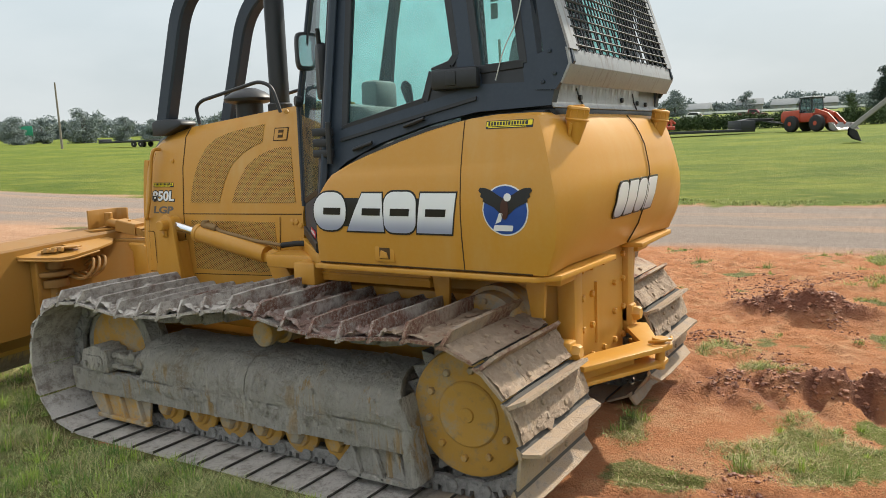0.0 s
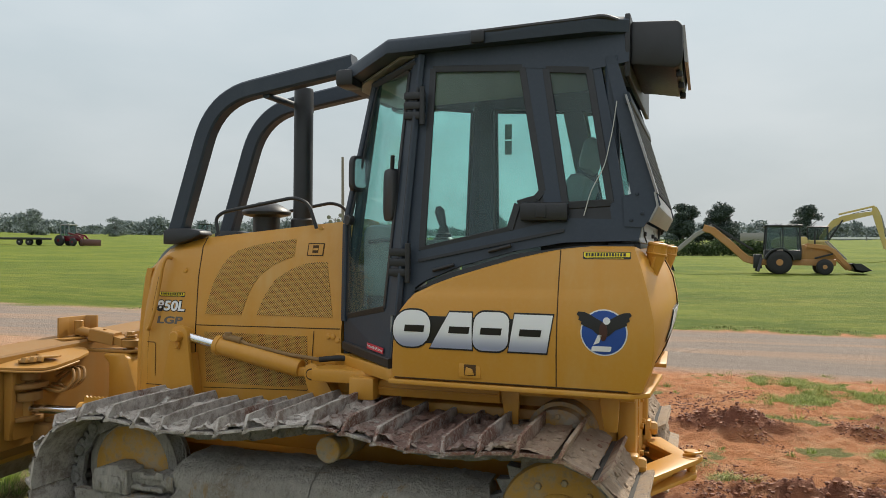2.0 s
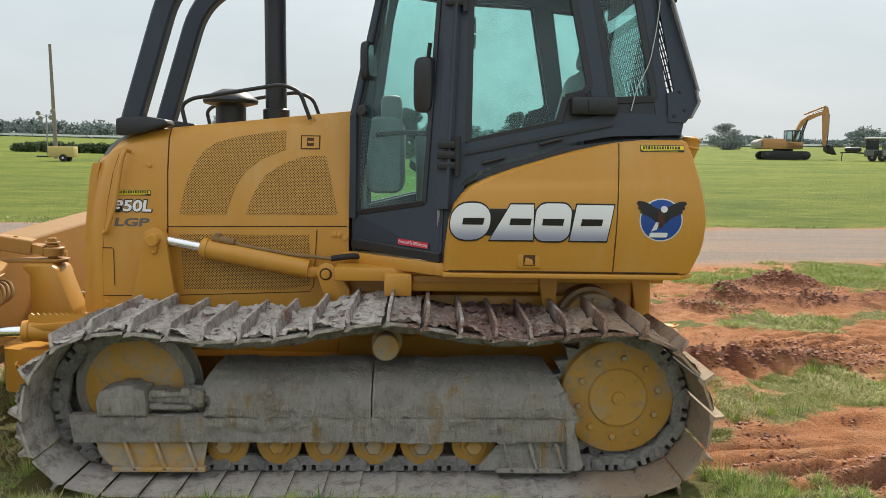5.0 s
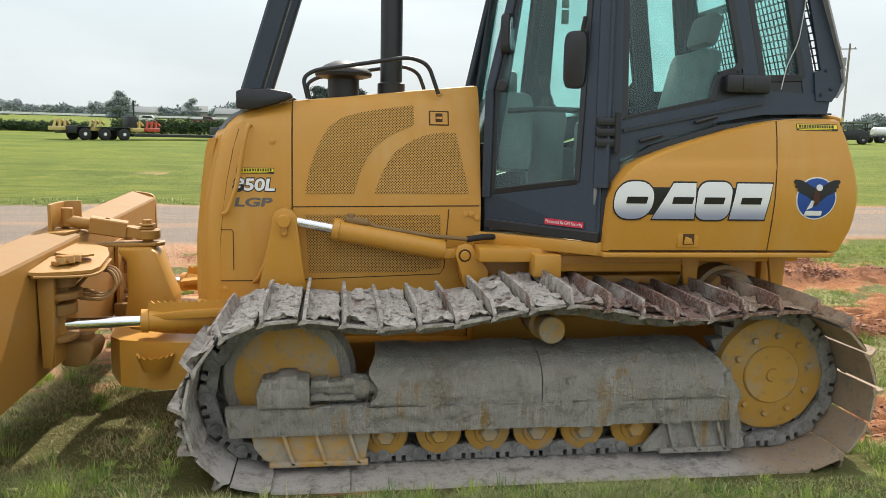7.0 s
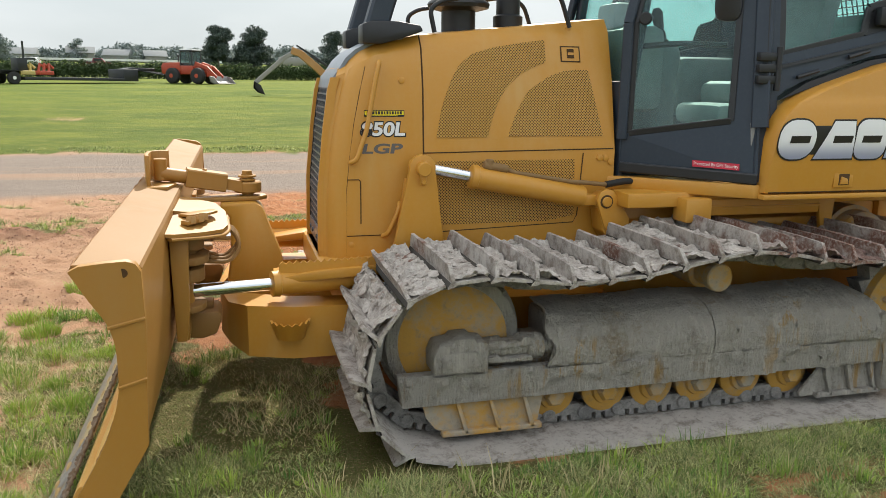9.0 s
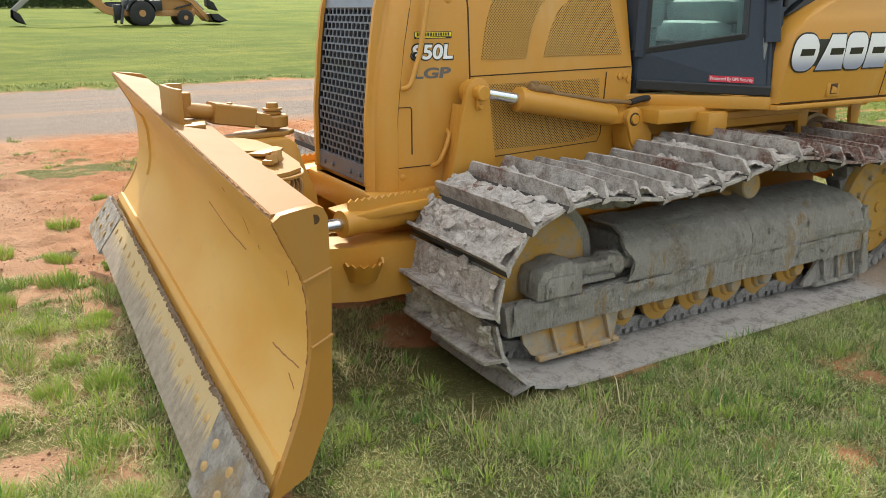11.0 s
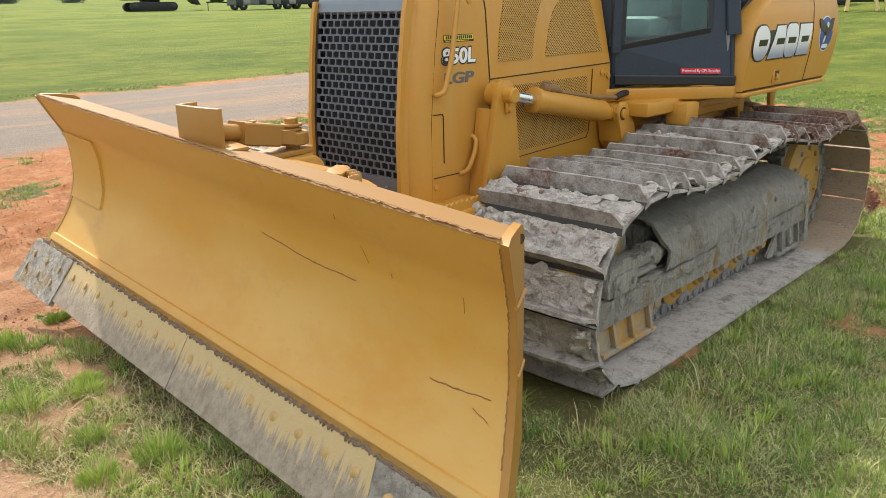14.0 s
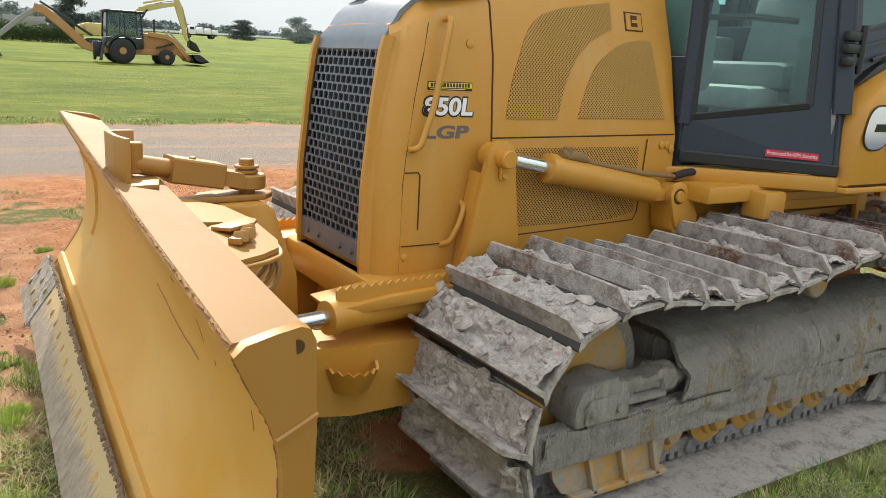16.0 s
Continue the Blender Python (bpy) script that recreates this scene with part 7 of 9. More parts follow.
part("bracket_base", bm, YELLOW_BLADE, dozer)
bm = bmesh.new()
a, b = Vector((-5.10, -0.06, 1.005)), Vector((-4.711, 0.0, 0.935))
d = (b - a).normalized()
cyl(bm, a, a + d * 0.13, 0.032, 16)
cyl(bm, a - Vector((0, 0, 0.03)), a + Vector((0, 0, 0.07)), 0.03, 16, 0.004)
sweep(bm, [a + d * 0.112, a + d * 0.295], rect(0.10, 0.085, 0.006), (0, 1, 0))
bolt(bm, a + d * 0.20 + Vector((0, 0, 0.043)), (0, 0, 1), 0.012, 0.008)
loft(bm, [[(a + d * u) + Vector((0, y * w, z)) for y, z in ((-1, -0.03), (1, -0.03), (1, 0.022), (-1, 0.022))] for u, w in ((0.285, 0.030), (0.31, 0.045), (0.34, 0.05), (0.372, 0.058))])
link = part("pitch_link", bm, YELLOW_BLADE, dozer)
bm = bmesh.new()
cyl(bm, b - Vector((0, 0, 0.032)), b + Vector((0, 0, 0.020)), 0.066, 24, 0.006)
cyl(bm, b - Vector((0, 0, 0.055)), b + Vector((0, 0, 0.055)), 0.028, 16)
cyl(bm, b + Vector((0, 0, 0.022)), b + Vector((0, 0, 0.034)), 0.040, 20, 0.003)
cyl(bm, b + Vector((0, 0, 0.040)), b + Vector((0, 0, 0.050)), 0.043, 20, 0.002)
cyl(bm, b + Vector((0, 0, 0.050)), b + Vector((0, 0, 0.072)), 0.026, 6, 0.003)
part("link_pin", bm, YELLOW_BLADE, link)
# hooked plate under the link's pin
bm = bmesh.new()
prism(bm, [(-5.0, -0.10), (-4.90, -0.085), (-4.80, -0.075), (-4.66, -0.06), (-4.62, -0.01), (-4.63, 0.05), (-4.70, 0.075), (-4.82, 0.06), (-4.88, 0.03), (-4.90, -0.02), (-4.95, -0.035), (-5.0, -0.04)], 0.868, 0.888, 0.004, "xy")
part("pin_plate", bm, YELLOW_BLADE, dozer)
bm = bmesh.new()
prism(bm, [(-4.84, 0.866), (-4.68, 0.866), (-4.645, 0.84), (-4.62, 0.76), (-4.56, 0.60), (-4.55, 0.40), (-4.84, 0.36), (-4.80, 0.60), (-4.80, 0.80), (-4.84, 0.84)], -0.11, 0.09, 0.012)
part("frame_tower", bm, YELLOW, dozer)
# torn cover plate behind the blade's top, with the flange below it and loose bolts in the tear
COVER = [(-5.035, -0.815, 0.858), (-5.0, -0.80, 0.853), (-4.90, -0.71, 0.842), (-4.825, -0.625, 0.836), (-4.805, -0.56, 0.842), (-4.815, -0.36, 0.868), (-4.86, -0.22, 0.885), (-4.96, -0.14, 0.90), (-5.035, -0.16, 0.912),
         (-5.045, -0.49, 0.900), (-4.99, -0.495, 0.893), (-4.90, -0.45, 0.880), (-4.985, -0.52, 0.889), (-5.02, -0.57, 0.890)]
bm = bmesh.new()
loft(bm, [COVER, [(x, y, z - 0.014) for x, y, z in COVER]])
cover = part("blade_cover_plate", bm, YELLOW_BLADE, dozer, "torn and bent ochre cover plate")
bm = bmesh.new()
sweep(bm, rounded([(-5.02, -0.81, 0.835), (-4.90, -0.71, 0.820), (-4.83, -0.63, 0.812), (-4.81, -0.56, 0.818), (-4.82, -0.36, 0.845)], 0.03, 3), rect(0.012, 0.034, 0.003), (0, 0, 1))
part("cover_rim", bm, YELLOW_BLADE, cover)
bm = bmesh.new()
prism(bm, [(-5.0, -0.565), (-4.955, -0.60), (-4.87, -0.545), (-4.845, -0.50), (-4.86, -0.455), (-4.93, -0.495)], 0.884, 0.895, 0.002, "xy")
prism(bm, [(-4.985, -0.67), (-4.955, -0.69), (-4.90, -0.61), (-4.925, -0.595)], 0.866, 0.884, 0.002, "xy")
part("cover_patch", bm, YELLOW_BLADE, cover)
for x, y in ((-4.915, -0.625), (-4.90, -0.585), (-4.945, -0.66)):
    bm = bmesh.new()
    bolt(bm, (x, y, 0.868), (0, 0.2, 1), 0.021, 0.03)
    part("cover_bolt", bm, YELLOW_BLADE, cover)

# push frame, angle cylinders
for s in (-1, 1):
    bm = bmesh.new()
    loft(bm, [[(x, s * (yo), z0), (x, s * (yi), z0), (x, s * yi, z1), (x, s * yo, z1)] for x, yo, yi, z0, z1 in ((-4.86, 0.10, -0.05, 0.24, 0.45), (-4.82, 0.38, 0.10, 0.27, 0.46), (-4.74, 0.52, 0.30, 0.245, 0.475), (-4.55, 0.565, 0.38, 0.235, 0.47), (-4.3, 0.565, 0.40, 0.235, 0.465), (-3.9, 0.50, 0.36, 0.22, 0.44), (-3.0, 0.46, 0.34, 0.25, 0.42))])
    part("push_frame", bm, YELLOW, dozer)
    bm = bmesh.new()
    arc = [(math.cos(a), math.sin(a)) for a in np.linspace(math.pi, 2 * math.pi, 17)]
    rim, foot, inner_rim, inner_foot = [], [], [], []
    for i, (c, q) in enumerate(arc):
        saw = 0.012 * (i % 2)
        rim.append((-4.562 + 0.088 * c, s * (0.57 - 0.10 * q), 0.412 + saw))
        foot.append((-4.562 + 0.060 * c, s * (0.57 - 0.055 * q), 0.335))
        inner_rim.append((-4.562 + 0.078 * c, s * (0.57 - 0.088 * q), 0.412 + saw))
        inner_foot.append((-4.562 + 0.050 * c, s * (0.57 - 0.045 * q), 0.342))
    rows = [[bm.verts.new(p) for p in r] for r in (foot, rim, inner_rim, inner_foot)]
    for i in range(len(arc) - 1):
        for r0, r1 in zip(rows, rows[1:] + rows[:1]):
            bm.faces.new((r0[i], r0[i + 1], r1[i + 1], r1[i]))
    bm.faces.new(rows[3])
    part("foot_loop", bm, YELLOW, dozer)
    bm = bmesh.new()
    a, b = Vector((-5.0, s * 0.60, 0.575)), Vector((-3.95, s * 0.40, 0.56))
    d = (b - a).normalized()
    turned(bm, a + d * 0.37, b, [(0, 0.046), (0.005, 0.056), (0.05, 0.058), (0.055, 0.052), (1, 0.052)], 28)
    ram = part("angle_cylinder", bm, YELLOW, dozer)
    bm = bmesh.new()
    cyl(bm, a, a + d * 0.38, 0.027, 24)
    part("rod", bm, CHROME, ram)
    bm = bmesh.new()
    cyl(bm, a - Vector((0, 0, 0.05)), a + Vector((0, 0, 0.05)), 0.05, 20, 0.006)
    part("rod_end", bm, YELLOW_BLADE, ram)

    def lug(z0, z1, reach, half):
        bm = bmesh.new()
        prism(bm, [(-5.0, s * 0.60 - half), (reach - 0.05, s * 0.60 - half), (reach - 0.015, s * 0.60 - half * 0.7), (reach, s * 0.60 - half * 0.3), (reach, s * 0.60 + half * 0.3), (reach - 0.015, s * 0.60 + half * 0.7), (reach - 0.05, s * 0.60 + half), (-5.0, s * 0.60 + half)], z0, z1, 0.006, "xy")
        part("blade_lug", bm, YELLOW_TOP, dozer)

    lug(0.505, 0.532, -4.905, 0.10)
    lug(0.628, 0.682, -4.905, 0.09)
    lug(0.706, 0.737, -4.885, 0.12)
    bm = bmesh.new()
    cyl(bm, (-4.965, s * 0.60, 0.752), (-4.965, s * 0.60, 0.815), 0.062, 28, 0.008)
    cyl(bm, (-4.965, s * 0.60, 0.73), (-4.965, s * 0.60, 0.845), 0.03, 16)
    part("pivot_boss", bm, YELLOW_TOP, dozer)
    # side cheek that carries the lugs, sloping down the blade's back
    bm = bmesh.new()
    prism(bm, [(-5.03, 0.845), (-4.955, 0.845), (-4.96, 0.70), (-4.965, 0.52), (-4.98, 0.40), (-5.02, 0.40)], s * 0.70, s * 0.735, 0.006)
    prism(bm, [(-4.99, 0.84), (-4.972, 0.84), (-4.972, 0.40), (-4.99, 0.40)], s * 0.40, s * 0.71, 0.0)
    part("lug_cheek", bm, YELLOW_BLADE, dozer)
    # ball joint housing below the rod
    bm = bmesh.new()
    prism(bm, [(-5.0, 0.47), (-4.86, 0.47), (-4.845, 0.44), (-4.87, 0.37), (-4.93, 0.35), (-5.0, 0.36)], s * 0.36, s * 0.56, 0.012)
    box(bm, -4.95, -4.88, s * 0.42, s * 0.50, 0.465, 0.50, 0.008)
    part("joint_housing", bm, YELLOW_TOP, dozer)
bm = bmesh.new()
for off in (0.0, 0.045, 0.09):
    pipe(bm, [(-4.99, -0.50 + off, 0.70), (-4.90, -0.52 + off, 0.68 + off * 0.3), (-4.80 - off * 0.4, -0.50 + off, 0.67), (-4.755, -0.46 + off, 0.73), (-4.79, -0.42 + off, 0.80), (-4.90, -0.38 + off, 0.80), (-4.99, -0.36, 0.78 - off)], 0.0095, 8, 0.07)
part("blade_hose", bm, YELLOW_TOP, dozer)


# ---- decals on the machine ----
def tank_decal(name, outline, lift, mat, s=-1, parent=None, label=""):
    """A thin sticker on the side tank: outline of (x, z)."""
    bm = bmesh.new()
    bm.faces.new([bm.verts.new((x, 0, z)) for x, z in outline])
    for z in (1.0, 1.06, 1.12, 1.2, 1.25, 1.281, 1.33, 1.365, 1.41, 1.449, 1.5, 1.54, 1.57):
        bmesh.ops.bisect_plane(bm, geom=bm.verts[:] + bm.edges[:] + bm.faces[:], plane_co=(0, 0, z), plane_no=(0, 0, 1))
    shell = bmesh.ops.extrude_face_region(bm, geom=bm.faces[:])
    deep = {v for v in shell["geom"] if isinstance(v, bmesh.types.BMVert)}
    for v in bm.verts:
        v.co.y = s * (tank_y(v.co.x, v.co.z) + lift - (0.003 if v in deep else 0.0))
    return part(name, bm, mat, parent or dozer, label)


def oval(cx, cz, rx, rz, n=28, skew=0.0):
    return [(cx + rx * math.cos(2 * math.pi * i / n) + skew * math.sin(2 * math.pi * i / n) * rz, cz + rz * math.sin(2 * math.pi * i / n)) for i in range(n)]


def rounded_block(x0, x1, z0, z1, r, skew=0.0, n=5):
    out = []
    for cx, cz, a0 in ((x1 - r, z1 - r, 0), (x0 + r, z1 - r, 90), (x0 + r, z0 + r, 180), (x1 - r, z0 + r, 270)):
        for i in range(n + 1):
            a = radians(a0 + 90 * i / n)
            out.append((cx + r * math.cos(a), cz + r * math.sin(a)))
    return [(x + skew * (z - z0), z) for x, z in out]


def wide_logo(s):
    k = 0.17
    back = rounded_block(-2.40, -1.67, 1.132, 1.262, 0.02, k)
    tank_decal("logo_back", back, 0.0015, BLACK_DECAL, s)
    shapes = (rounded_block(-2.425, -2.235, 1.112, 1.288, 0.078, 0.10), [(-2.228, 1.113), (-2.02, 1.113), (-2.02, 1.283), (-2.13, 1.283)], rounded_block(-2.02, -1.85, 1.110, 1.290, 0.05, 0.08), [(-1.845, 1.113), (-1.668, 1.113), (-1.638, 1.284), (-1.815, 1.284)])
    for sh in shapes:
        cx, cz = sum(p[0] for p in sh) / len(sh), sum(p[1] for p in sh) / len(sh)
        tank_decal("logo_outline", [(cx + (x - cx) * 1.055, cz + (z - cz) * 1.09) for x, z in sh], 0.003, BLACK_DECAL, s)
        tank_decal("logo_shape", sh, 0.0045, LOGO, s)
    cuts = [[(x - 0.05, 1.185), (x + 0.05, 1.185), (x + 0.056, 1.217), (x - 0.044, 1.217)] for x in (-2.31, -2.085, -1.93, -1.745)]
    for c in cuts:
        tank_decal("logo_cut", c, 0.006, BLACK_DECAL, s)


def round_badge(s):
    cx, cz = -1.412, 1.217
    tank_decal("badge_rim", oval(cx, cz, 0.103, 0.103), 0.0015, WHITE, s)
    tank_decal("badge_disc", oval(cx, cz, 0.097, 0.097), 0.003, BLUE_DECAL, s, None, "round blue badge with dark wing shapes")
    for k in (-1, 1):
        wing = [(0.0, 0.045), (0.03, 0.06), (0.06, 0.078), (0.085, 0.088), (0.112, 0.090), (0.120, 0.078), (0.108, 0.066), (0.112, 0.054), (0.098, 0.046), (0.10, 0.034), (0.08, 0.025), (0.05, 0.012), (0.02, -0.015), (0.0, -0.02)]
        tank_decal("badge_wing", [(cx + k * x, cz + z) for x, z in wing], 0.0045, BLACK_DECAL, s)
    tank_decal("badge_body", oval(cx - 0.002, cz + 0.005, 0.018, 0.042), 0.006, BROWN_DECAL, s)
    tank_decal("badge_head", oval(cx + 0.012, cz + 0.052, 0.016, 0.016, 14), 0.0065, WHITE, s)
    tank_decal("badge_tail", [(cx - 0.045, cz - 0.055), (cx - 0.025, cz - 0.01), (cx - 0.008, cz - 0.012), (cx - 0.02, cz - 0.045)], 0.006, WHITE, s)
    tank_decal("badge_base", rounded_block(cx - 0.055, cx + 0.03, cz - 0.083, cz - 0.06, 0.005, 0.2), 0.007, WHITE, s)


def bar_sticker(x0, x1, z0, z1, surf, name="sticker"):
    """A yellow strip with rows of plain black bars."""
    surf(name, rounded_block(x0, x1, z0, z1, 0.003), 0.0015, BLACK_DECAL)
    h = z1 - z0
    surf(name, rounded_block(x0 + 0.003, x1 - 0.003, z0 + h * 0.30, z1 - 0.003, 0.002), 0.003, YELLOW_DECAL)
    rng = random.Random(7)
    x = x0 + 0.012
    while x < x1 - 0.02:
        w = rng.uniform(0.006, 0.012)
        surf("sticker_bar", [(x, z0 + h * 0.40), (x + w, z0 + h * 0.40), (x + w, z1 - h * 0.16), (x, z1 - h * 0.16)], 0.0045, BLACK_DECAL)
        x += w + 0.005
    surf("sticker_bar", [(x0 + 0.01, z0 + h * 0.12), (x1 - 0.03, z0 + h * 0.12), (x1 - 0.03, z0 + h * 0.2), (x0 + 0.01, z0 + h * 0.2)], 0.003, YELLOW_DECAL)


for s in (-1, 1):
    wide_logo(s)
    round_badge(s)
bar_sticker(-1.512, -1.302, 1.540, 1.572, lambda n, o, l, m: tank_decal(n, o, l, m))


def hood_decal(name, outline, lift, mat):
    bm = bmesh.new()
    f = [(x, hood_y(x, z) - lift, z) for x, z in outline]
    loft(bm, [f, [(x, y + 0.002, z) for x, y, z in f]])
    return part(name, bm, mat, dozer)


bar_sticker(-4.195, -4.01, 1.278, 1.307, hood_decal)


def hood_words(name, words, x0, x1, z0, z1, bold, lift, mat):
    """Raised lettering that follows the hood's side."""
    curve = bpy.data.curves.new("t", "FONT")
    curve.body, curve.size, curve.offset, curve.shear, curve.extrude = words, 1.0, bold, 0.12, 0.01
    tmp = new(name, curve)
    bpy.context.view_layer.update()
    me = bpy.data.meshes.new_from_object(tmp.evaluated_get(bpy.context.evaluated_depsgraph_get()))
    bpy.data.objects.remove(tmp)
    xs, zs = [v.co.x for v in me.vertices], [v.co.y for v in me.vertices]
    for v in me.vertices:
        x = x0 + (x1 - x0) * (v.co.x - min(xs)) / (max(xs) - min(xs))
        z = z0 + (z1 - z0) * (v.co.y - min(zs)) / (max(zs) - min(zs))
        v.co = (x + 2.9, hood_y(x, z) - lift + (0.0 if v.co.z > 0 else 0.002), z + 0.03)
    me.materials.clear()
    me.materials.append(mat)
    return part(name, me, mat, dozer)


hood_words("model_number_outline", "850L", -4.216, -4.001, 1.186, 1.260, 0.065, 0.0015, BLACK_DECAL)
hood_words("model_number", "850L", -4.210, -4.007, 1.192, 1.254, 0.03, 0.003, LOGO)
hood_words("model_letters", "LGP", -4.207, -4.018, 1.112, 1.158, 0.035, 0.0015, GREY_DECAL)

# rear logo as plain blocks on the tail
for i, (y0, y1) in enumerate(((-0.32, -0.19), (-0.175, -0.05), (-0.035, 0.095), (0.11, 0.25))):
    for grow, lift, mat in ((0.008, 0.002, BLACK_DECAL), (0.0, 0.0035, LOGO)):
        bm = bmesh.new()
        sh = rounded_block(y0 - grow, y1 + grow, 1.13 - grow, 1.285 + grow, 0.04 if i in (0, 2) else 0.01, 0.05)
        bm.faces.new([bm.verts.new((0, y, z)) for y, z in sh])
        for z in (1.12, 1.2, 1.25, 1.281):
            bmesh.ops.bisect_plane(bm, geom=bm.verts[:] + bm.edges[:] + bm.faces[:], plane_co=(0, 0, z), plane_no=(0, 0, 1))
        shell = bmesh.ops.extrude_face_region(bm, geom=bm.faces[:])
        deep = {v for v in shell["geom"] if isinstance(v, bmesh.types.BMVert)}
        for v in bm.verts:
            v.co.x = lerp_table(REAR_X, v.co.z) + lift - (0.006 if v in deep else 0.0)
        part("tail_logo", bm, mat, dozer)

# door sticker with its readable words
e0, e1 = Vector(flip(LB, -1)), Vector(flip(HB, -1))
along = (e1 - e0).normalized()
out = Vector((-along.y, along.x, 0)).normalized()
if out.y > 0:
    out = -out
base = e0 + along * ((-2.668 - LB[0]) / along.x)
up = (Vector(flip(mix3(HB, HT, 0.185), -1)) - e1).normalized()
corner = base + up * 0.034 + out * 0.010
length = 0.212
bm = bmesh.new()
plate(bm, [corner, corner + along * length, corner + along * length + up * 0.030, corner + up * 0.030], 0.002)
part("red_sticker", bm, RED_DECAL, dozer)
curve = bpy.data.curves.new("t", "FONT")
curve.body = "Protected By GPS Security"
curve.size = 0.0225
curve.extrude = 0.0004
tmp = new("sticker_words", curve)
bpy.context.view_layer.update()
me = bpy.data.meshes.new_from_object(tmp.evaluated_get(bpy.context.evaluated_depsgraph_get()))
bpy.data.objects.remove(tmp)
xs = [v.co.x for v in me.vertices]
scale_x = (length - 0.012) / (max(xs) - min(xs))
rot = Matrix((along, up, out)).transposed().to_4x4()
me.transform(Matrix.Translation(corner + along * 0.006 + up * 0.009 + out * 0.003) @ rot @ Matrix.Diagonal((scale_x, 1, 1, 1)))
me.transform(Matrix.Translation((2.9, 0, 0.03)))
me.materials.clear()
me.materials.append(WHITE)
part("sticker_words", me, WHITE, dozer)

# ---- grass on the yard ----
blades("near_grass", "short green and straw-coloured grass beside the tracks", 230000, (-6.6, -0.4, 0.5, 2.75), 0.042, 5, GRASSBLADE, 1.3, 0.0014, 0.16)
blades("outer_grass", "short green grass on the open yard", 40000, (-10.5, 2.5, -3.0, 2.75), 0.04, 9, GRASSBLADE, 1.4, 0.003, 0.3)
blades("dry_grass", "dry straw-coloured grass blades on the yard", 75000, (-7.2, 0.8, 0.4, 4.6), 0.036, 6, DRYBLADE, 1.8, 0.0015, 0.25)
blades("yard_grass", "grass tufts growing on red clay", 100000, (-9.5, 6.5, 2.6, 10.0), 0.034, 7, GRASSBLADE, 1.3, 0.0022, 0.32)
blades("rear_grass", "short olive grass on the churned clay behind the machine", 95000, (-1.6, 3.4, 2.2, 7.3), 0.024, 31, SUNBLADE, 2.0, 0.0016, 0.2)
blades("rear_straw", "flat dry straw on the churned clay behind the machine", 80000, (-1.6, 3.4, 2.2, 7.3), 0.020, 33, DRYBLADE, 3.0, 0.0014, 0.14)
blades("bank_grass", "bright green grass on the clay by the road", 45000, (-0.8, 4.2, 7.9, 11.0), 0.05, 32, SUNBLADE, 1.1, 0.0022, 0.2)
blades("front_straw", "dry straw lying on the soil before the blade", 60000, (-8.4, -5.2, 1.8, 6.6), 0.026, 34, DRYBLADE, 2.6, 0.0016, 0.12)
tufts("near_tufts", "splayed green grass tufts beside the tracks", 3200, 32, (-8.4, 0.4, 0.2, 2.75), 0.066, 15, 0.5)
tufts("front_tufts", "bright green grass tufts on pale soil before the blade", 700, 40, (-8.2, -5.3, 2.0, 5.8), 0.07, 17, 0.5)
tufts("yard_tufts", "splayed green grass tufts on red clay", 2600, 34, (-11.5, 7.5, 2.6, 10.4), 0.062, 16, 0.55)
CLUMPS = ((-5.09, 6.87), (-5.53, 5.32), (-5.58, 4.84), (-5.46, 4.19), (-5.50, 4.08), (-5.78, 4.17), (-5.74, 3.45), (-5.97, 3.22), (-5.61, 2.92), (-5.53, 3.43), (-5.26, 5.02), (-5.9, 4.6), (-6.2, 4.1),
          (-5.65, 3.72), (-5.95, 2.75), (-6.05, 4.9), (-5.85, 5.6), (-6.3, 3.4), (-5.42, 6.1), (-5.6, 2.55))


def clumps(name, label, spots, each, height, seed, mat):
    """A few tall bushy clumps of grass or weeds at the given spots."""
    rng = np.random.RandomState(seed)
    size = np.repeat(height * rng.uniform(0.6, 1.25, len(spots)), each)
    own = np.clip(np.repeat(rng.uniform(0.35, 0.9, len(spots)), each) + rng.normal(0, 0.12, len(size)), 0, 1)
    n = len(size)
    b, r = rng.uniform(0, 2 * np.pi, n), size * 0.95 * np.sqrt(rng.rand(n))
    x, y = np.repeat([c[0] for c in spots], each) + np.cos(b) * r, np.repeat([c[1] for c in spots], each) + np.sin(b) * r * 0.8
    h = size * rng.uniform(0.45, 1.1, n) * (1.1 - 0.5 * r / size)
    l = h * rng.uniform(0.1, 0.8, n)
    b2 = b + rng.normal(0, 0.5, n)
    return strips(name, label, x, y, ground_z(x, y) - 0.008, np.cos(b2) * l, np.sin(b2) * l, h, rng.uniform(0.0012, 0.0026, n), rng.uniform(0, 2 * np.pi, n), mat, own)


clumps("grass_clumps", "bushy bright green grass clumps before the blade", CLUMPS, 420, 0.095, 21, TUFTBLADE)
WEEDS = ((-4.24, 2.37), (-4.64, 3.15), (-4.46, 2.27), (-3.91, 2.25), (-4.12, 2.22), (-4.47, 2.42), (-4.2, 2.5), (-3.54, 2.19))
clumps("seed_weeds", "thin weeds with pale seed heads in the grass", WEEDS, 26, 0.15, 22, DRYBLADE)
blades("verge_grass", "taller grass along the gravel road's far edge", 9000, (-16.0, 16.0, 15.6, 18.0), 0.055, 8, GRASSBLADE, 0.9, 0.006, 0.9)


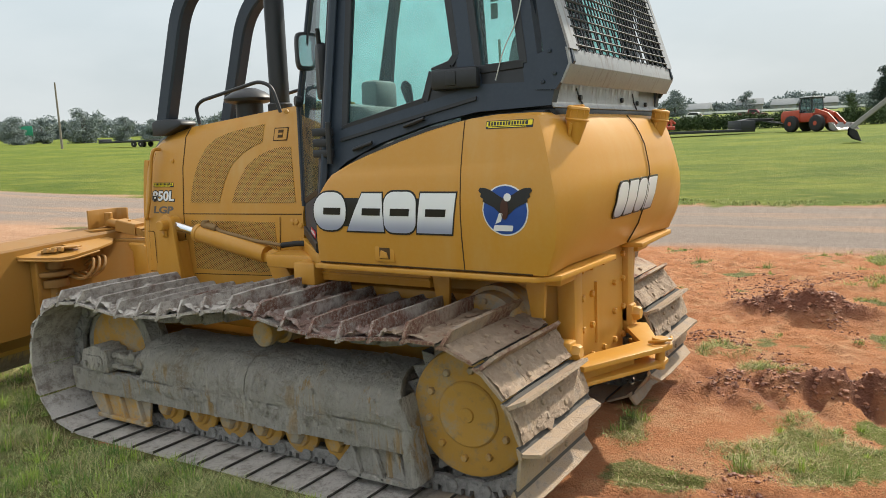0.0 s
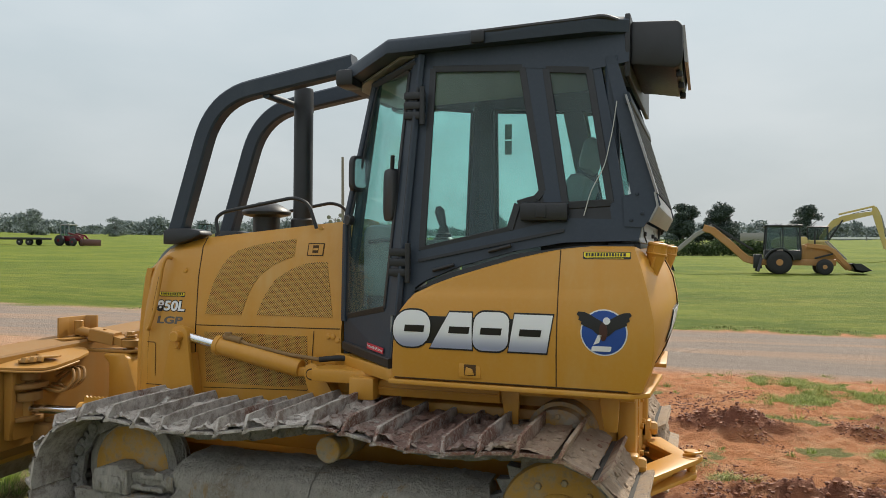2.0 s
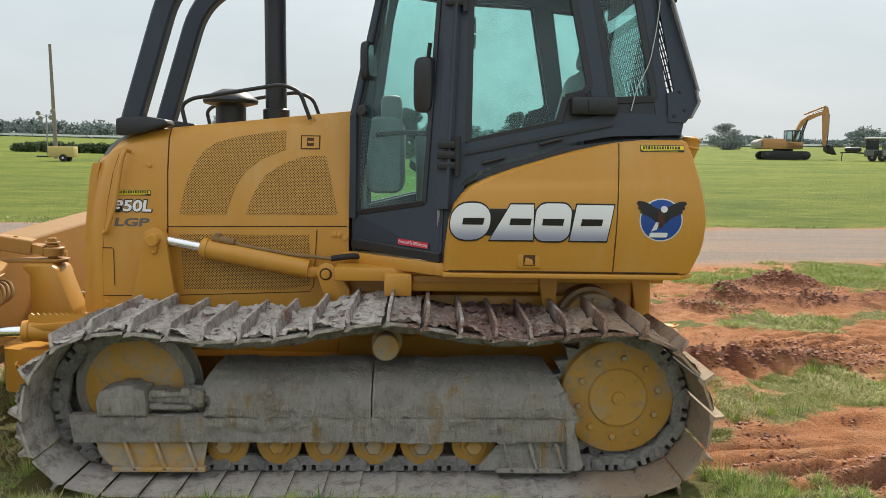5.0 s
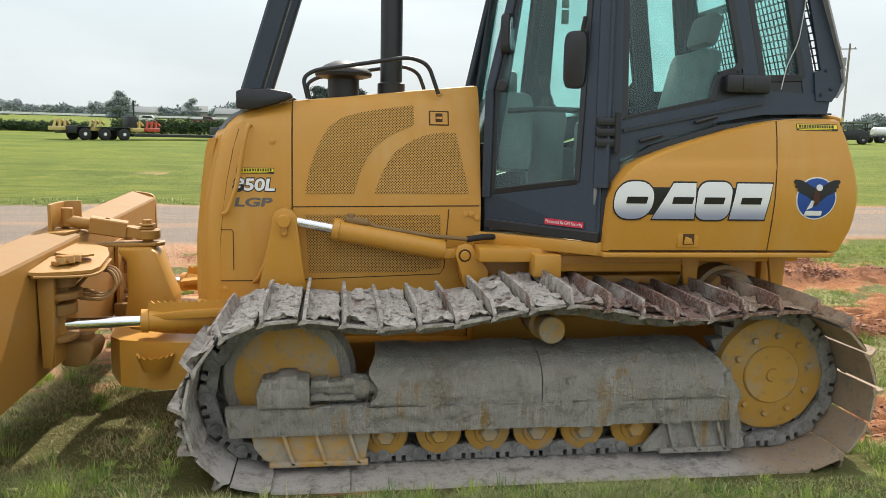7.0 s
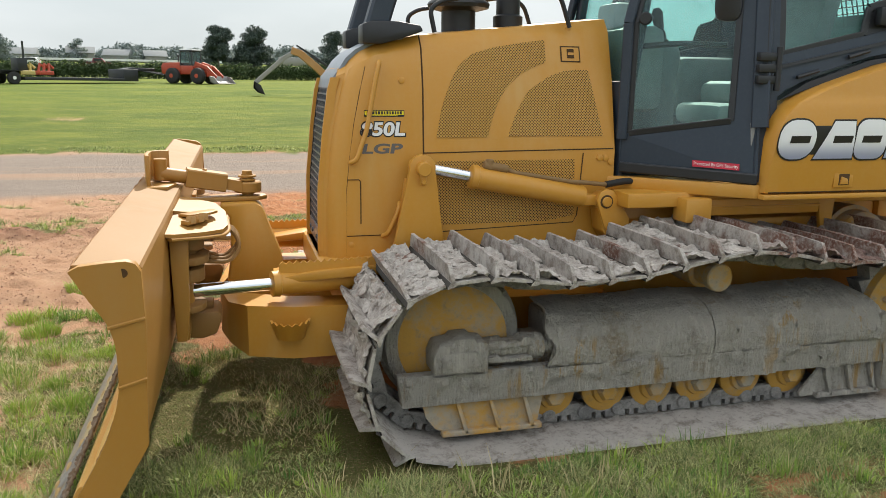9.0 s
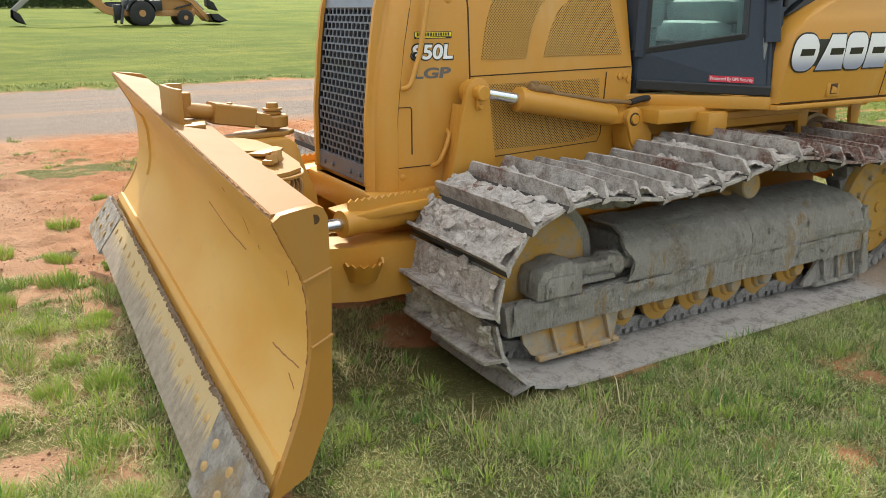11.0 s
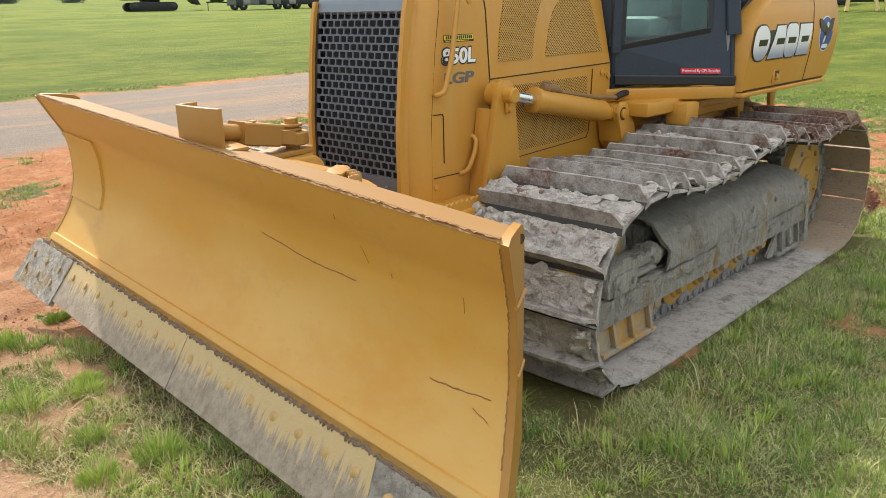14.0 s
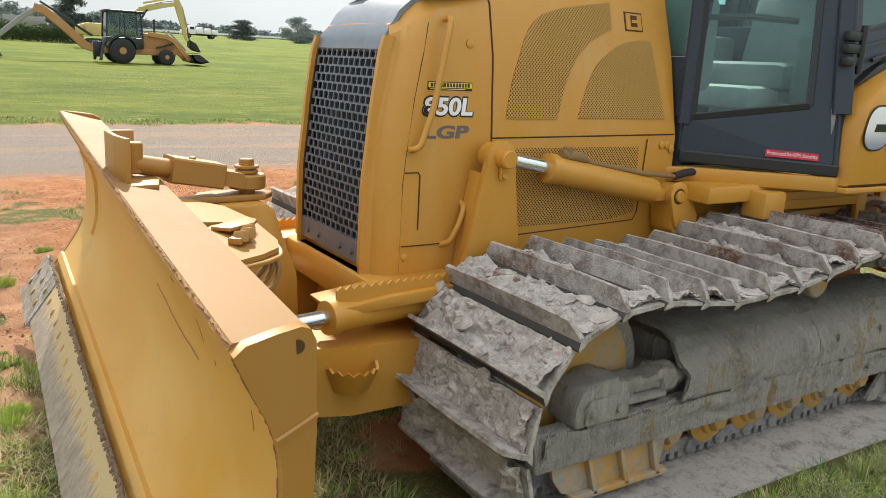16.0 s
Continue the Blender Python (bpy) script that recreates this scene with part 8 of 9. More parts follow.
def soil_crumbs(name, label, count, area, size, seed, mat, need=0.3, lumpy=False):
    """Loose crumbs and clods of clay on bare soil, in one mesh."""
    rng = np.random.RandomState(seed)
    x, y = rng.uniform(area[0], area[1], count * 4), rng.uniform(area[2], area[3], count * 4)
    keep = ((1 - grass_mask(x, y)) * (1 - road_mask(x, y)) * (0.25 + 1.2 * smooth(fractal(x, y, 1.7, 83), 0.45, 0.65)) + 2.0 * np.clip(mound_height(x, y) * 6 + 0.5 * rut_band(x, y), 0, 1)) > rng.uniform(need, 1.6, len(x))
    keep &= ~((x > -4.5) & (x < -1.1) & (y > 2.4) & (y < 4.95))
    x, y = x[keep][:count], y[keep][:count]
    n = len(x)
    t = bmesh.new()
    if lumpy:
        bmesh.ops.create_icosphere(t, subdivisions=1, radius=1.0)
    else:
        bmesh.ops.create_uvsphere(t, u_segments=5, v_segments=2, radius=1.0)
    t.verts.index_update()
    bmesh.ops.triangulate(t, faces=t.faces[:])
    base = np.array([v.co for v in t.verts])
    tri = np.array([[v.index for v in f.verts] for f in t.faces])
    t.free()
    r = size * rng.uniform(0.3, 1.0, n) ** 2 * (1 + 0.5 * np.clip(mound_height(x, y) * 8, 0, 1))
    v = base[None] * (r[:, None, None] * rng.uniform(0.6, 1.4, (n, len(base), 3))) * np.array([1, 1, 0.7])
    v += np.stack([x, y, ground_z(x, y) + r * 0.2], -1)[:, None, :]
    f = (tri[None] + (np.arange(n) * len(base))[:, None, None]).reshape(-1, 3)
    me = bpy.data.meshes.new(name)
    me.from_pydata(v.reshape(-1, 3).tolist(), [], f.tolist())
    me.materials.append(mat)
    return tagged(new(name, me), label, "clods", kind="stuff")


DARK_CLOD = foliage("dark_clay_clods", (0.15, 0.06, 0.037), (0.35, 0.155, 0.085))
SOIL_CLOD = foliage("red_clay_clods", (0.13, 0.05, 0.03), (0.36, 0.17, 0.09))
soil_crumbs("clay_crumbs", "loose red clay crumbs on bare soil", 30000, (-9, 5, 1.0, 10.2), 0.009, 12, SOIL_CLOD)
soil_crumbs("clay_clods", "dark clay clods on the heaps and ruts", 12000, (-1.8, 3.4, 2.5, 9.0), 0.0155, 14, DARK_CLOD, 0.95, True)


# ---- far things ----
def gz(x, y):
    return float(ground_z(np.array([float(x)]), np.array([float(y)]))[0])


def far_thing(name, x, y, turn, label, category, group="", scale=1.0):
    t = thing(name, (x, y, gz(x, y) - 0.02), label, category, group)
    t.rotation_euler = (0, 0, radians(turn))
    t.scale = (scale,) * 3
    return t


def wheel(parent, x, y, r, w, rim_mat, side):
    bm = bmesh.new()
    turned(bm, (x, y - side * w / 2, r), (x, y + side * w / 2, r), [(0, r * 0.55), (0.02, r * 0.86), (0.12, r * 0.97), (0.25, r), (0.75, r), (0.88, r * 0.97), (0.98, r * 0.86), (1, r * 0.55)], 24)
    tyre = part("wheel", bm, RUBBER, parent)
    bm = bmesh.new()
    turned(bm, (x, y + side * w * 0.30, r), (x, y + side * w * 0.52, r), [(0, r * 0.5), (0.6, r * 0.5), (0.7, r * 0.3), (1, r * 0.26)], 16)
    part("rim", bm, rim_mat, tyre)


def beam(parent, name, pts, w, h, mat):
    bm = bmesh.new()
    sweep(bm, [Vector(p) for p in pts], rect(w, h, min(w, h) * 0.15), (0, 1, 0))
    return part(name, bm, mat, parent)


def slab(parent, name, x0, x1, y0, y1, z0, z1, mat, bevel=0.03):
    bm = bmesh.new()
    box(bm, x0, x1, y0, y1, z0, z1, bevel)
    return part(name, bm, mat, parent)


def shape(parent, name, pts, y0, y1, mat, bevel=0.02):
    bm = bmesh.new()
    prism(bm, pts, y0, y1, bevel)
    return part(name, bm, mat, parent)


def open_cab(parent, x0, x1, w, z0, z1, frame_mat, slope=0.08):
    """A glazed cab: posts, roof, panes."""
    for x, dx in ((x0, slope), (x1, -slope)):
        for y in (-w, w):
            beam(parent, "cab_post", [(x, y, z0), (x + dx, y * 0.93, z1)], 0.08, 0.08, frame_mat)
    slab(parent, "cab_roof", x0 - 0.05, x1 + 0.1, -w - 0.05, w + 0.05, z1, z1 + 0.12, frame_mat, 0.04)
    for y in (-w, w):
        bm = bmesh.new()
        plate(bm, [(x0, y, z0), (x1, y, z0), (x1 - slope, y * 0.93, z1), (x0 + slope, y * 0.93, z1)], 0.01)
        part("side_pane", bm, GLASS_DARK, parent).visible_shadow = False
        beam(parent, "cab_post", [((x0 + x1) / 2, y, z0), ((x0 + x1) / 2, y * 0.93, z1)], 0.05, 0.05, frame_mat)
    for x, dx in ((x0, slope), (x1, -slope)):
        bm = bmesh.new()
        plate(bm, [(x, -w, z0), (x, w, z0), (x + dx, w * 0.93, z1), (x + dx, -w * 0.93, z1)], 0.01)
        part("end_pane", bm, GLASS_DARK, parent).visible_shadow = False


def bucket(parent, x, z, y0, y1, size, mat, turn=0.0, name="bucket"):
    pts = [(0, 0), (0.1, -0.45), (0.45, -0.62), (0.95, -0.6), (0.95, -0.56), (0.5, -0.54), (0.2, -0.38), (0.08, 0.0)]
    c, s = math.cos(radians(turn)), math.sin(radians(turn))
    q = [(x + size * (a * c - b * s), z + size * (a * s + b * c)) for a, b in pts]
    b_ = shape(parent, name, q, y0, y1, mat, 0.0)
    ends = [(0, 0), (0.1, -0.45), (0.45, -0.62), (0.95, -0.6), (0.5, -0.1)]
    q = [(x + size * (a * c - b * s), z + size * (a * s + b * c)) for a, b in ends]
    for y in (y0, y1 - 0.03):
        bm = bmesh.new()
        prism(bm, q, y, y + 0.03)
        part("bucket_side", bm, mat, b_)
    return b_


def backhoe_loader():
    t = far_thing("backhoe_loader", 2.7, 47.1, 0, "faded tan backhoe loader with dark cab parked on the field", "backhoe loader")
    for s in (-1, 1):
        wheel(t, 0, s * 0.85, 0.66, 0.48, TAN, s)
        wheel(t, 2.28, s * 0.80, 0.43, 0.32, TAN, s)
        bm = bmesh.new()
        prism(bm, [(0.80 * math.cos(a), 0.66 + 0.80 * math.sin(a)) for a in np.linspace(0.15, 2.9, 10)] + [(0.72 * math.cos(a), 0.66 + 0.72 * math.sin(a)) for a in np.linspace(2.9, 0.15, 10)], s * 0.60, s * 1.08)
        part("fender", bm, BLACK, t)
        beam(t, "loader_arm", [(1.4, s * 0.55, 1.6), (2.35, s * 0.55, 1.5), (2.75, s * 0.55, 1.3), (3.25, s * 0.55, 0.7), (3.6, s * 0.55, 0.32)], 0.12, 0.24, TAN)
        beam(t, "loader_ram", [(1.8, s * 0.55, 0.9), (2.7, s * 0.55, 1.15)], 0.09, 0.09, BLACK)
        beam(t, "bucket_ram", [(2.45, s * 0.45, 1.85), (3.4, s * 0.45, 0.85)], 0.08, 0.08, STEEL)
        beam(t, "stabilizer", [(-0.9, s * 0.7, 0.9), (-1.1, s * 1.0, 0.15)], 0.12, 0.14, BLACK)
    slab(t, "chassis", -0.9, 2.9, -0.42, 0.42, 0.5, 0.85, TAN)
    shape(t, "hood", [(1.15, 0.8), (2.8, 0.85), (2.85, 1.35), (2.7, 1.48), (1.15, 1.66)], -0.42, 0.42, TAN, 0.05)
    slab(t, "cab_base", -0.75, 1.15, -0.62, 0.62, 0.8, 1.35, BLACK, 0.05)
    open_cab(t, -0.72, 1.1, 0.68, 1.35, 2.62, BLACK)
    beam(t, "exhaust_pipe", [(1.9, 0.25, 1.55), (1.9, 0.25, 2.4)], 0.09, 0.09, BLACK)
    bucket(t, 3.52, 0.64, -1.1, 1.1, 0.95, BLACK, 12)
    beam(t, "boom", [(-1.0, 0, 0.65), (-1.7, 0, 0.85), (-2.6, 0, 1.7), (-3.5, 0, 2.45), (-4.0, 0, 2.6)], 0.24, 0.42, TAN)
    beam(t, "dipper", [(-3.5, 0, 2.7), (-4.4, 0, 2.2), (-6.1, 0, 0.75)], 0.2, 0.26, STEEL)
    beam(t, "boom_ram", [(-1.3, 0.0, 1.35), (-2.9, 0.0, 2.35)], 0.12, 0.12, BLACK)
    beam(t, "dipper_ram", [(-2.4, 0, 2.1), (-3.7, 0, 2.9)], 0.1, 0.1, BLACK)
    bucket(t, -6.15, 0.85, -0.35, 0.35, 0.85, RUBBER, -20, "digging_bucket")
    slab(t, "swing_post", -1.3, -0.85, -0.25, 0.25, 0.3, 1.1, BLACK)


def wheel_loader():
    t = far_thing("wheel_loader", -7.9, 70.5, -36, "orange-red articulated wheel loader with white-roofed cab", "wheel loader", "", 0.88)
    for s in (-1, 1):
        wheel(t, -1.4, s * 0.95, 0.75, 0.55, ORANGE, s)
        wheel(t, 1.5, s * 0.95, 0.75, 0.55, ORANGE, s)
        beam(t, "lift_arm", [(0.9, s * 0.5, 1.9), (2.2, s * 0.5, 1.5), (3.2, s * 0.5, 0.6)], 0.14, 0.35, ORANGE)
    shape(t, "engine_hood", [(-2.9, 1.0), (-2.9, 1.7), (-2.7, 1.95), (-0.7, 2.0), (-0.7, 0.9), (-2.4, 0.8)], -0.75, 0.75, ORANGE, 0.06)
    slab(t, "front_frame", 0.3, 2.1, -0.45, 0.45, 0.7, 1.7, ORANGE)
    slab(t, "cab_base", -0.7, 0.75, -0.7, 0.7, 0.9, 1.7, ORANGE)
    open_cab(t, -0.7, 0.7, 0.7, 1.7, 3.0, BLACK)
    slab(t, "roof_cap", -0.7, 0.75, -0.7, 0.7, 3.12, 3.2, WHITE, 0.03)
    beam(t, "exhaust_pipe", [(-1.7, 0.3, 1.95), (-1.7, 0.3, 2.7)], 0.1, 0.1, BLACK)
    bucket(t, 3.0, 0.75, -1.3, 1.3, 1.15, STEEL)
    for i in range(2):
        beam(t, "fork", [(-2.9, -0.4 + 0.8 * i, 0.8), (-5.4, -0.4 + 0.8 * i, 1.15)], 0.1, 0.12, BLACK)


def excavator(x, y, turn, mat, label, scale, tip, foot):
    """tip: where the boom meets the stick; foot: where the stick meets the bucket."""
    t = far_thing("excavator", x, y, turn, label, "excavator", "excavators on the field", scale)
    for s in (-1, 1):
        bm = bmesh.new()
        ring = [(-2.0 + 0.42 * math.cos(a), 0.45 + 0.44 * math.sin(a)) for a in np.linspace(math.pi / 2, 1.5 * math.pi, 8)] + [(2.0 + 0.42 * math.cos(a), 0.45 + 0.44 * math.sin(a)) for a in np.linspace(-math.pi / 2, math.pi / 2, 8)]
        prism(bm, ring, s * 0.85, s * 1.45, 0.03)
        part("track", bm, RUBBER, t)
    slab(t, "turntable", -0.8, 0.8, -0.8, 0.8, 0.85, 1.1, BLACK)
    shape(t, "house", [(-2.6, 1.1), (-2.65, 1.9), (-2.4, 2.15), (-0.2, 2.15), (0.2, 1.8), (1.6, 1.7), (1.65, 1.1)], -1.3, 1.3, mat, 0.06)
    shape(t, "counterweight", [(-2.95, 1.15), (-3.0, 1.8), (-2.7, 2.05), (-2.3, 2.0), (-2.3, 1.15)], -1.3, 1.3, STEEL if mat == TAN else mat, 0.08)
    slab(t, "cab_base", -0.05, 1.65, -1.3, -0.3, 1.1, 1.85, mat)
    bm = bmesh.new()
    for px in (-0.02, 0.8, 1.6):
        for py in (-1.28, -0.35):
            sweep(bm, [(px, py, 1.85), (px - 0.04, py, 2.95)], rect(0.08, 0.08, 0.01), (0, 1, 0))
    box(bm, -0.1, 1.66, -1.33, -0.3, 2.95, 3.06, 0.04)
    part("cab_frame", bm, BLACK, t)
    slab(t, "cab_glass", 0.0, 1.58, -1.26, -0.38, 1.85, 2.95, GLASS_DARK, 0.02)
    bm = bmesh.new()
    (tx, tz), (fx, fz) = tip, foot
    prof = [(0.9 + (tx - 0.9) * u, 1.5 + (tz - 1.5) * v, hh) for u, v, hh in ((0, 0, 0.45), (0.13, 0.36, 0.52), (0.26, 0.64, 0.6), (0.42, 0.80, 0.58), (0.7, 0.91, 0.45), (1, 1, 0.3))]
    loft(bm, [[(px - 0.5 * (z > 0) * (0.3 if i < 3 else 0), yy, pz + z * hh) for yy, z in ((-0.2, -0.5), (0.2, -0.5), (0.2, 0.5), (-0.2, 0.5))] for i, (px, pz, hh) in enumerate(prof)])
    part("boom", bm, mat, t)
    bm = bmesh.new()
    down = [(tx + (fx - tx) * u, tz + (fz - tz) * u, w) for u, w in ((-0.16, 0.3), (0.0, 0.62), (0.25, 0.55), (0.6, 0.42), (1.0, 0.26))]
    loft(bm, [[(px - w / 2, -0.15, pz), (px + w / 2, -0.15, pz), (px + w / 2, 0.15, pz), (px - w / 2, 0.15, pz)] for px, pz, w in down])
    part("stick", bm, mat, t)
    for y in (-0.28, 0.28):
        beam(t, "boom_ram", [(1.5, y, 1.5), (prof[3][0], y, prof[3][1] - 0.1)], 0.13, 0.13, BLACK)
    ram_end = (down[0][0], 0, down[0][1] + 0.05)
    beam(t, "stick_ram", [(prof[3][0] - 0.3, 0, prof[3][1] + 0.42), ram_end], 0.16, 0.16, mat)
    beam(t, "bucket_ram", [(down[1][0] + 0.38, 0, down[1][1] - 0.2), (down[3][0] + 0.34, 0, down[3][1])], 0.12, 0.12, STEEL)
    beam(t, "bucket_link", [(down[3][0] + 0.34, 0, down[3][1]), (fx + 0.25, 0, fz - 0.1)], 0.10, 0.10, BLACK)
    beam(t, "stick_hose", [(prof[2][0], 0.12, prof[2][1] + 0.42), (prof[4][0], 0.12, prof[4][1] + 0.3), (tx, 0.12, tz + 0.3)], 0.05, 0.05, BLACK)
    bucket(t, fx + 0.15, fz + 0.1, -0.6, 0.6, -1.25, RUBBER, 165)
    for s in (-1, 1):
        for px in (-1.95, 1.95):
            bm = bmesh.new()
            cyl(bm, (px, s * 1.44, 0.45), (px, s * 1.48, 0.45), 0.3, 14, 0.02)
            part("track_wheel", bm, BLACK, t)


def lowboy_trailer():
    t = far_thing("lowboy_trailer", -23.2, 61.8, 39.5, "black low flatbed trailer with three axles and tools on deck", "trailer")
    for x in (0.6, 2.1, 3.6):
        for s in (-1, 1):
            wheel(t, x, s * 1.05, 0.47, 0.3, WHITE, s)
            slab(t, "mud_guard", x - 0.62, x + 0.62, s * 0.9 - 0.3, s * 0.9 + 0.3, 0.97, 1.02, BLACK, 0.01)
    slab(t, "bogie_frame", -0.6, 4.5, -0.7, 0.7, 0.75, 1.0, BLACK)
    slab(t, "deck", 4.3, 12.3, -1.25, 1.25, 0.32, 0.55, BLACK)
    slab(t, "deck_tail", -0.7, 0.0, -1.2, 1.2, 0.5, 1.05, BLACK)
    slab(t, "neck_box", 12.3, 13.6, -1.1, 1.1, 0.3, 1.25, BLACK)
    shape(t, "gooseneck", [(12.4, 1.2), (13.5, 1.4), (15.6, 1.35), (15.6, 1.15), (13.6, 1.1)], -0.5, 0.5, BLACK)
    for x, m_ in ((-0.9, FADED), (1.7, FADED), (4.8, FADED), (6.2, ORANGE)):
        bm = bmesh.new()
        for i in range(3):
            sweep(bm, [(x - 0.5 + 0.4 * i, -0.5, 0.9), (x - 0.3 + 0.35 * i, -0.4, 1.5), (x + 0.2 + 0.3 * i, -0.2, 1.2)], rect(0.14, 0.2, 0.03), (0, 1, 0))
        box(bm, x - 0.6, x + 0.5, -0.9, 0.3, 0.7, 1.0, 0.05)
        part("deck_attachment", bm, m_, t)
    slab(t, "engine_block", 4.2, 4.9, -0.6, 0.4, 1.0, 1.9, BLACK)
    beam(t, "post", [(4.7, -0.5, 1.9), (4.7, -0.5, 3.1)], 0.12, 0.12, BLACK)


def car(name, x, y, turn, mat, label, category, pickup=False):
    t = far_thing(name, x, y, turn, label, category)
    if pickup:
        prof = [(-2.7, 0.55), (-2.7, 1.05), (-0.9, 1.05), (-0.7, 1.75), (0.75, 1.75), (1.35, 1.12), (2.6, 1.0), (2.72, 0.6), (2.4, 0.45), (-2.5, 0.45)]
        win = [(-0.62, 1.15), (-0.5, 1.66), (0.68, 1.66), (1.1, 1.15)]
    else:
        prof = [(-2.2, 0.5), (-2.25, 0.95), (-2.0, 1.1), (-1.6, 1.58), (-1.2, 1.66), (0.3, 1.64), (1.1, 1.08), (2.1, 0.92), (2.25, 0.6), (2.0, 0.32), (-2.0, 0.32)]
        win = [(-1.72, 1.08), (-1.45, 1.5), (0.22, 1.55), (0.85, 1.1)]
    bm = bmesh.new()
    prism(bm, prof, -0.88, 0.88, 0.06)
    part("car_body", bm, mat, t)
    for s in (-1, 1):
        bm = bmesh.new()
        prism(bm, win, s * 0.875, s * 0.89)
        part("side_window", bm, BLACK, t)
        for wx in (-1.45, 1.45):
            wheel(t, wx, s * 0.8, 0.36, 0.24, STEEL, s)
        bm = bmesh.new()
        box(bm, prof[1][0] - 0.02, prof[1][0] + 0.25, s * 0.62 - 0.2 * (s > 0), s * 0.62 + 0.2 * (s < 0) + 0.22 * s, 0.88, 1.06, 0.03)
        part("tail_lamp", bm, LAMP_RED, t)
        if not pickup:
            bm = bmesh.new()
            sweep(bm, [(-1.5, s * 0.7, 1.68), (-1.3, s * 0.7, 1.74), (0.1, s * 0.7, 1.72), (0.3, s * 0.7, 1.64)], circle(0.025, 6), (0, 1, 0))
            part("roof_rail", bm, BLACK, t)
            bm = bmesh.new()
            box(bm, 0.62, 0.82, s * 0.9, s * 1.08, 1.05, 1.2, 0.04)
            part("door_mirror", bm, mat, t)
    if not pickup:
        bm = bmesh.new()
        plate(bm, [(-2.06, -0.72, 1.1), (-2.06, 0.72, 1.1), (-1.68, 0.66, 1.5), (-1.68, -0.66, 1.5)], -0.02)
        part("rear_window", bm, BLACK, t)
        bm = bmesh.new()
        box(bm, -2.29, -2.24, -0.26, 0.26, 0.78, 0.9, 0.01)
        part("plate_panel", bm, WHITE, t)
        bm = bmesh.new()
        box(bm, -2.30, -2.1, -0.8, 0.8, 0.38, 0.6, 0.04)
        part("bumper", bm, BLACK, t)


def loader_tractor(x, y, turn, mat, label):
    t = far_thing("loader_tractor", x, y, turn, label, "tractor")
    for s in (-1, 1):
        wheel(t, -0.8, s * 0.8, 0.7, 0.45, mat, s)
        wheel(t, 1.3, s * 0.75, 0.5, 0.35, mat, s)
        beam(t, "loader_arm", [(0.4, s * 0.6, 1.6), (1.9, s * 0.6, 1.3), (2.8, s * 0.6, 0.5)], 0.12, 0.2, mat)
    slab(t, "chassis", -1.4, 1.9, -0.4, 0.4, 0.6, 1.3, mat)
    open_cab(t, -0.9, 0.5, 0.6, 1.3, 2.6, STEEL)
    slab(t, "blade", 3.2, 3.5, -1.6, 1.6, 0.05, 0.85, BROWN_DECAL)


def motor_grader():
    t = far_thing("motor_grader", -68, 93, 8, "weathered yellow motor grader on the far field", "grader")
    for s in (-1, 1):
        for x in (-2.6, -1.2, 3.4):
            wheel(t, x, s * 0.95, 0.65, 0.4, FADED, s)
    slab(t, "engine_cover", -3.4, -0.9, -0.6, 0.6, 1.1, 2.1, FADED, 0.08)
    slab(t, "cab_base", -0.9, 0.6, -0.65, 0.65, 0.9, 1.7, FADED)
    open_cab(t, -0.9, 0.6, 0.65, 1.7, 3.1, BLACK)
    beam(t, "frame", [(0.5, 0, 1.5), (2.2, 0, 1.8), (3.8, 0, 1.0)], 0.3, 0.35, FADED)
    shape(t, "blade", [(0.9, 0.2), (1.0, 0.75), (1.15, 0.8), (1.05, 0.2)], -1.7, 1.7, STEEL)
    slab(t, "front_plate", 4.0, 4.5, -0.8, 0.8, 0.6, 1.4, FADED)


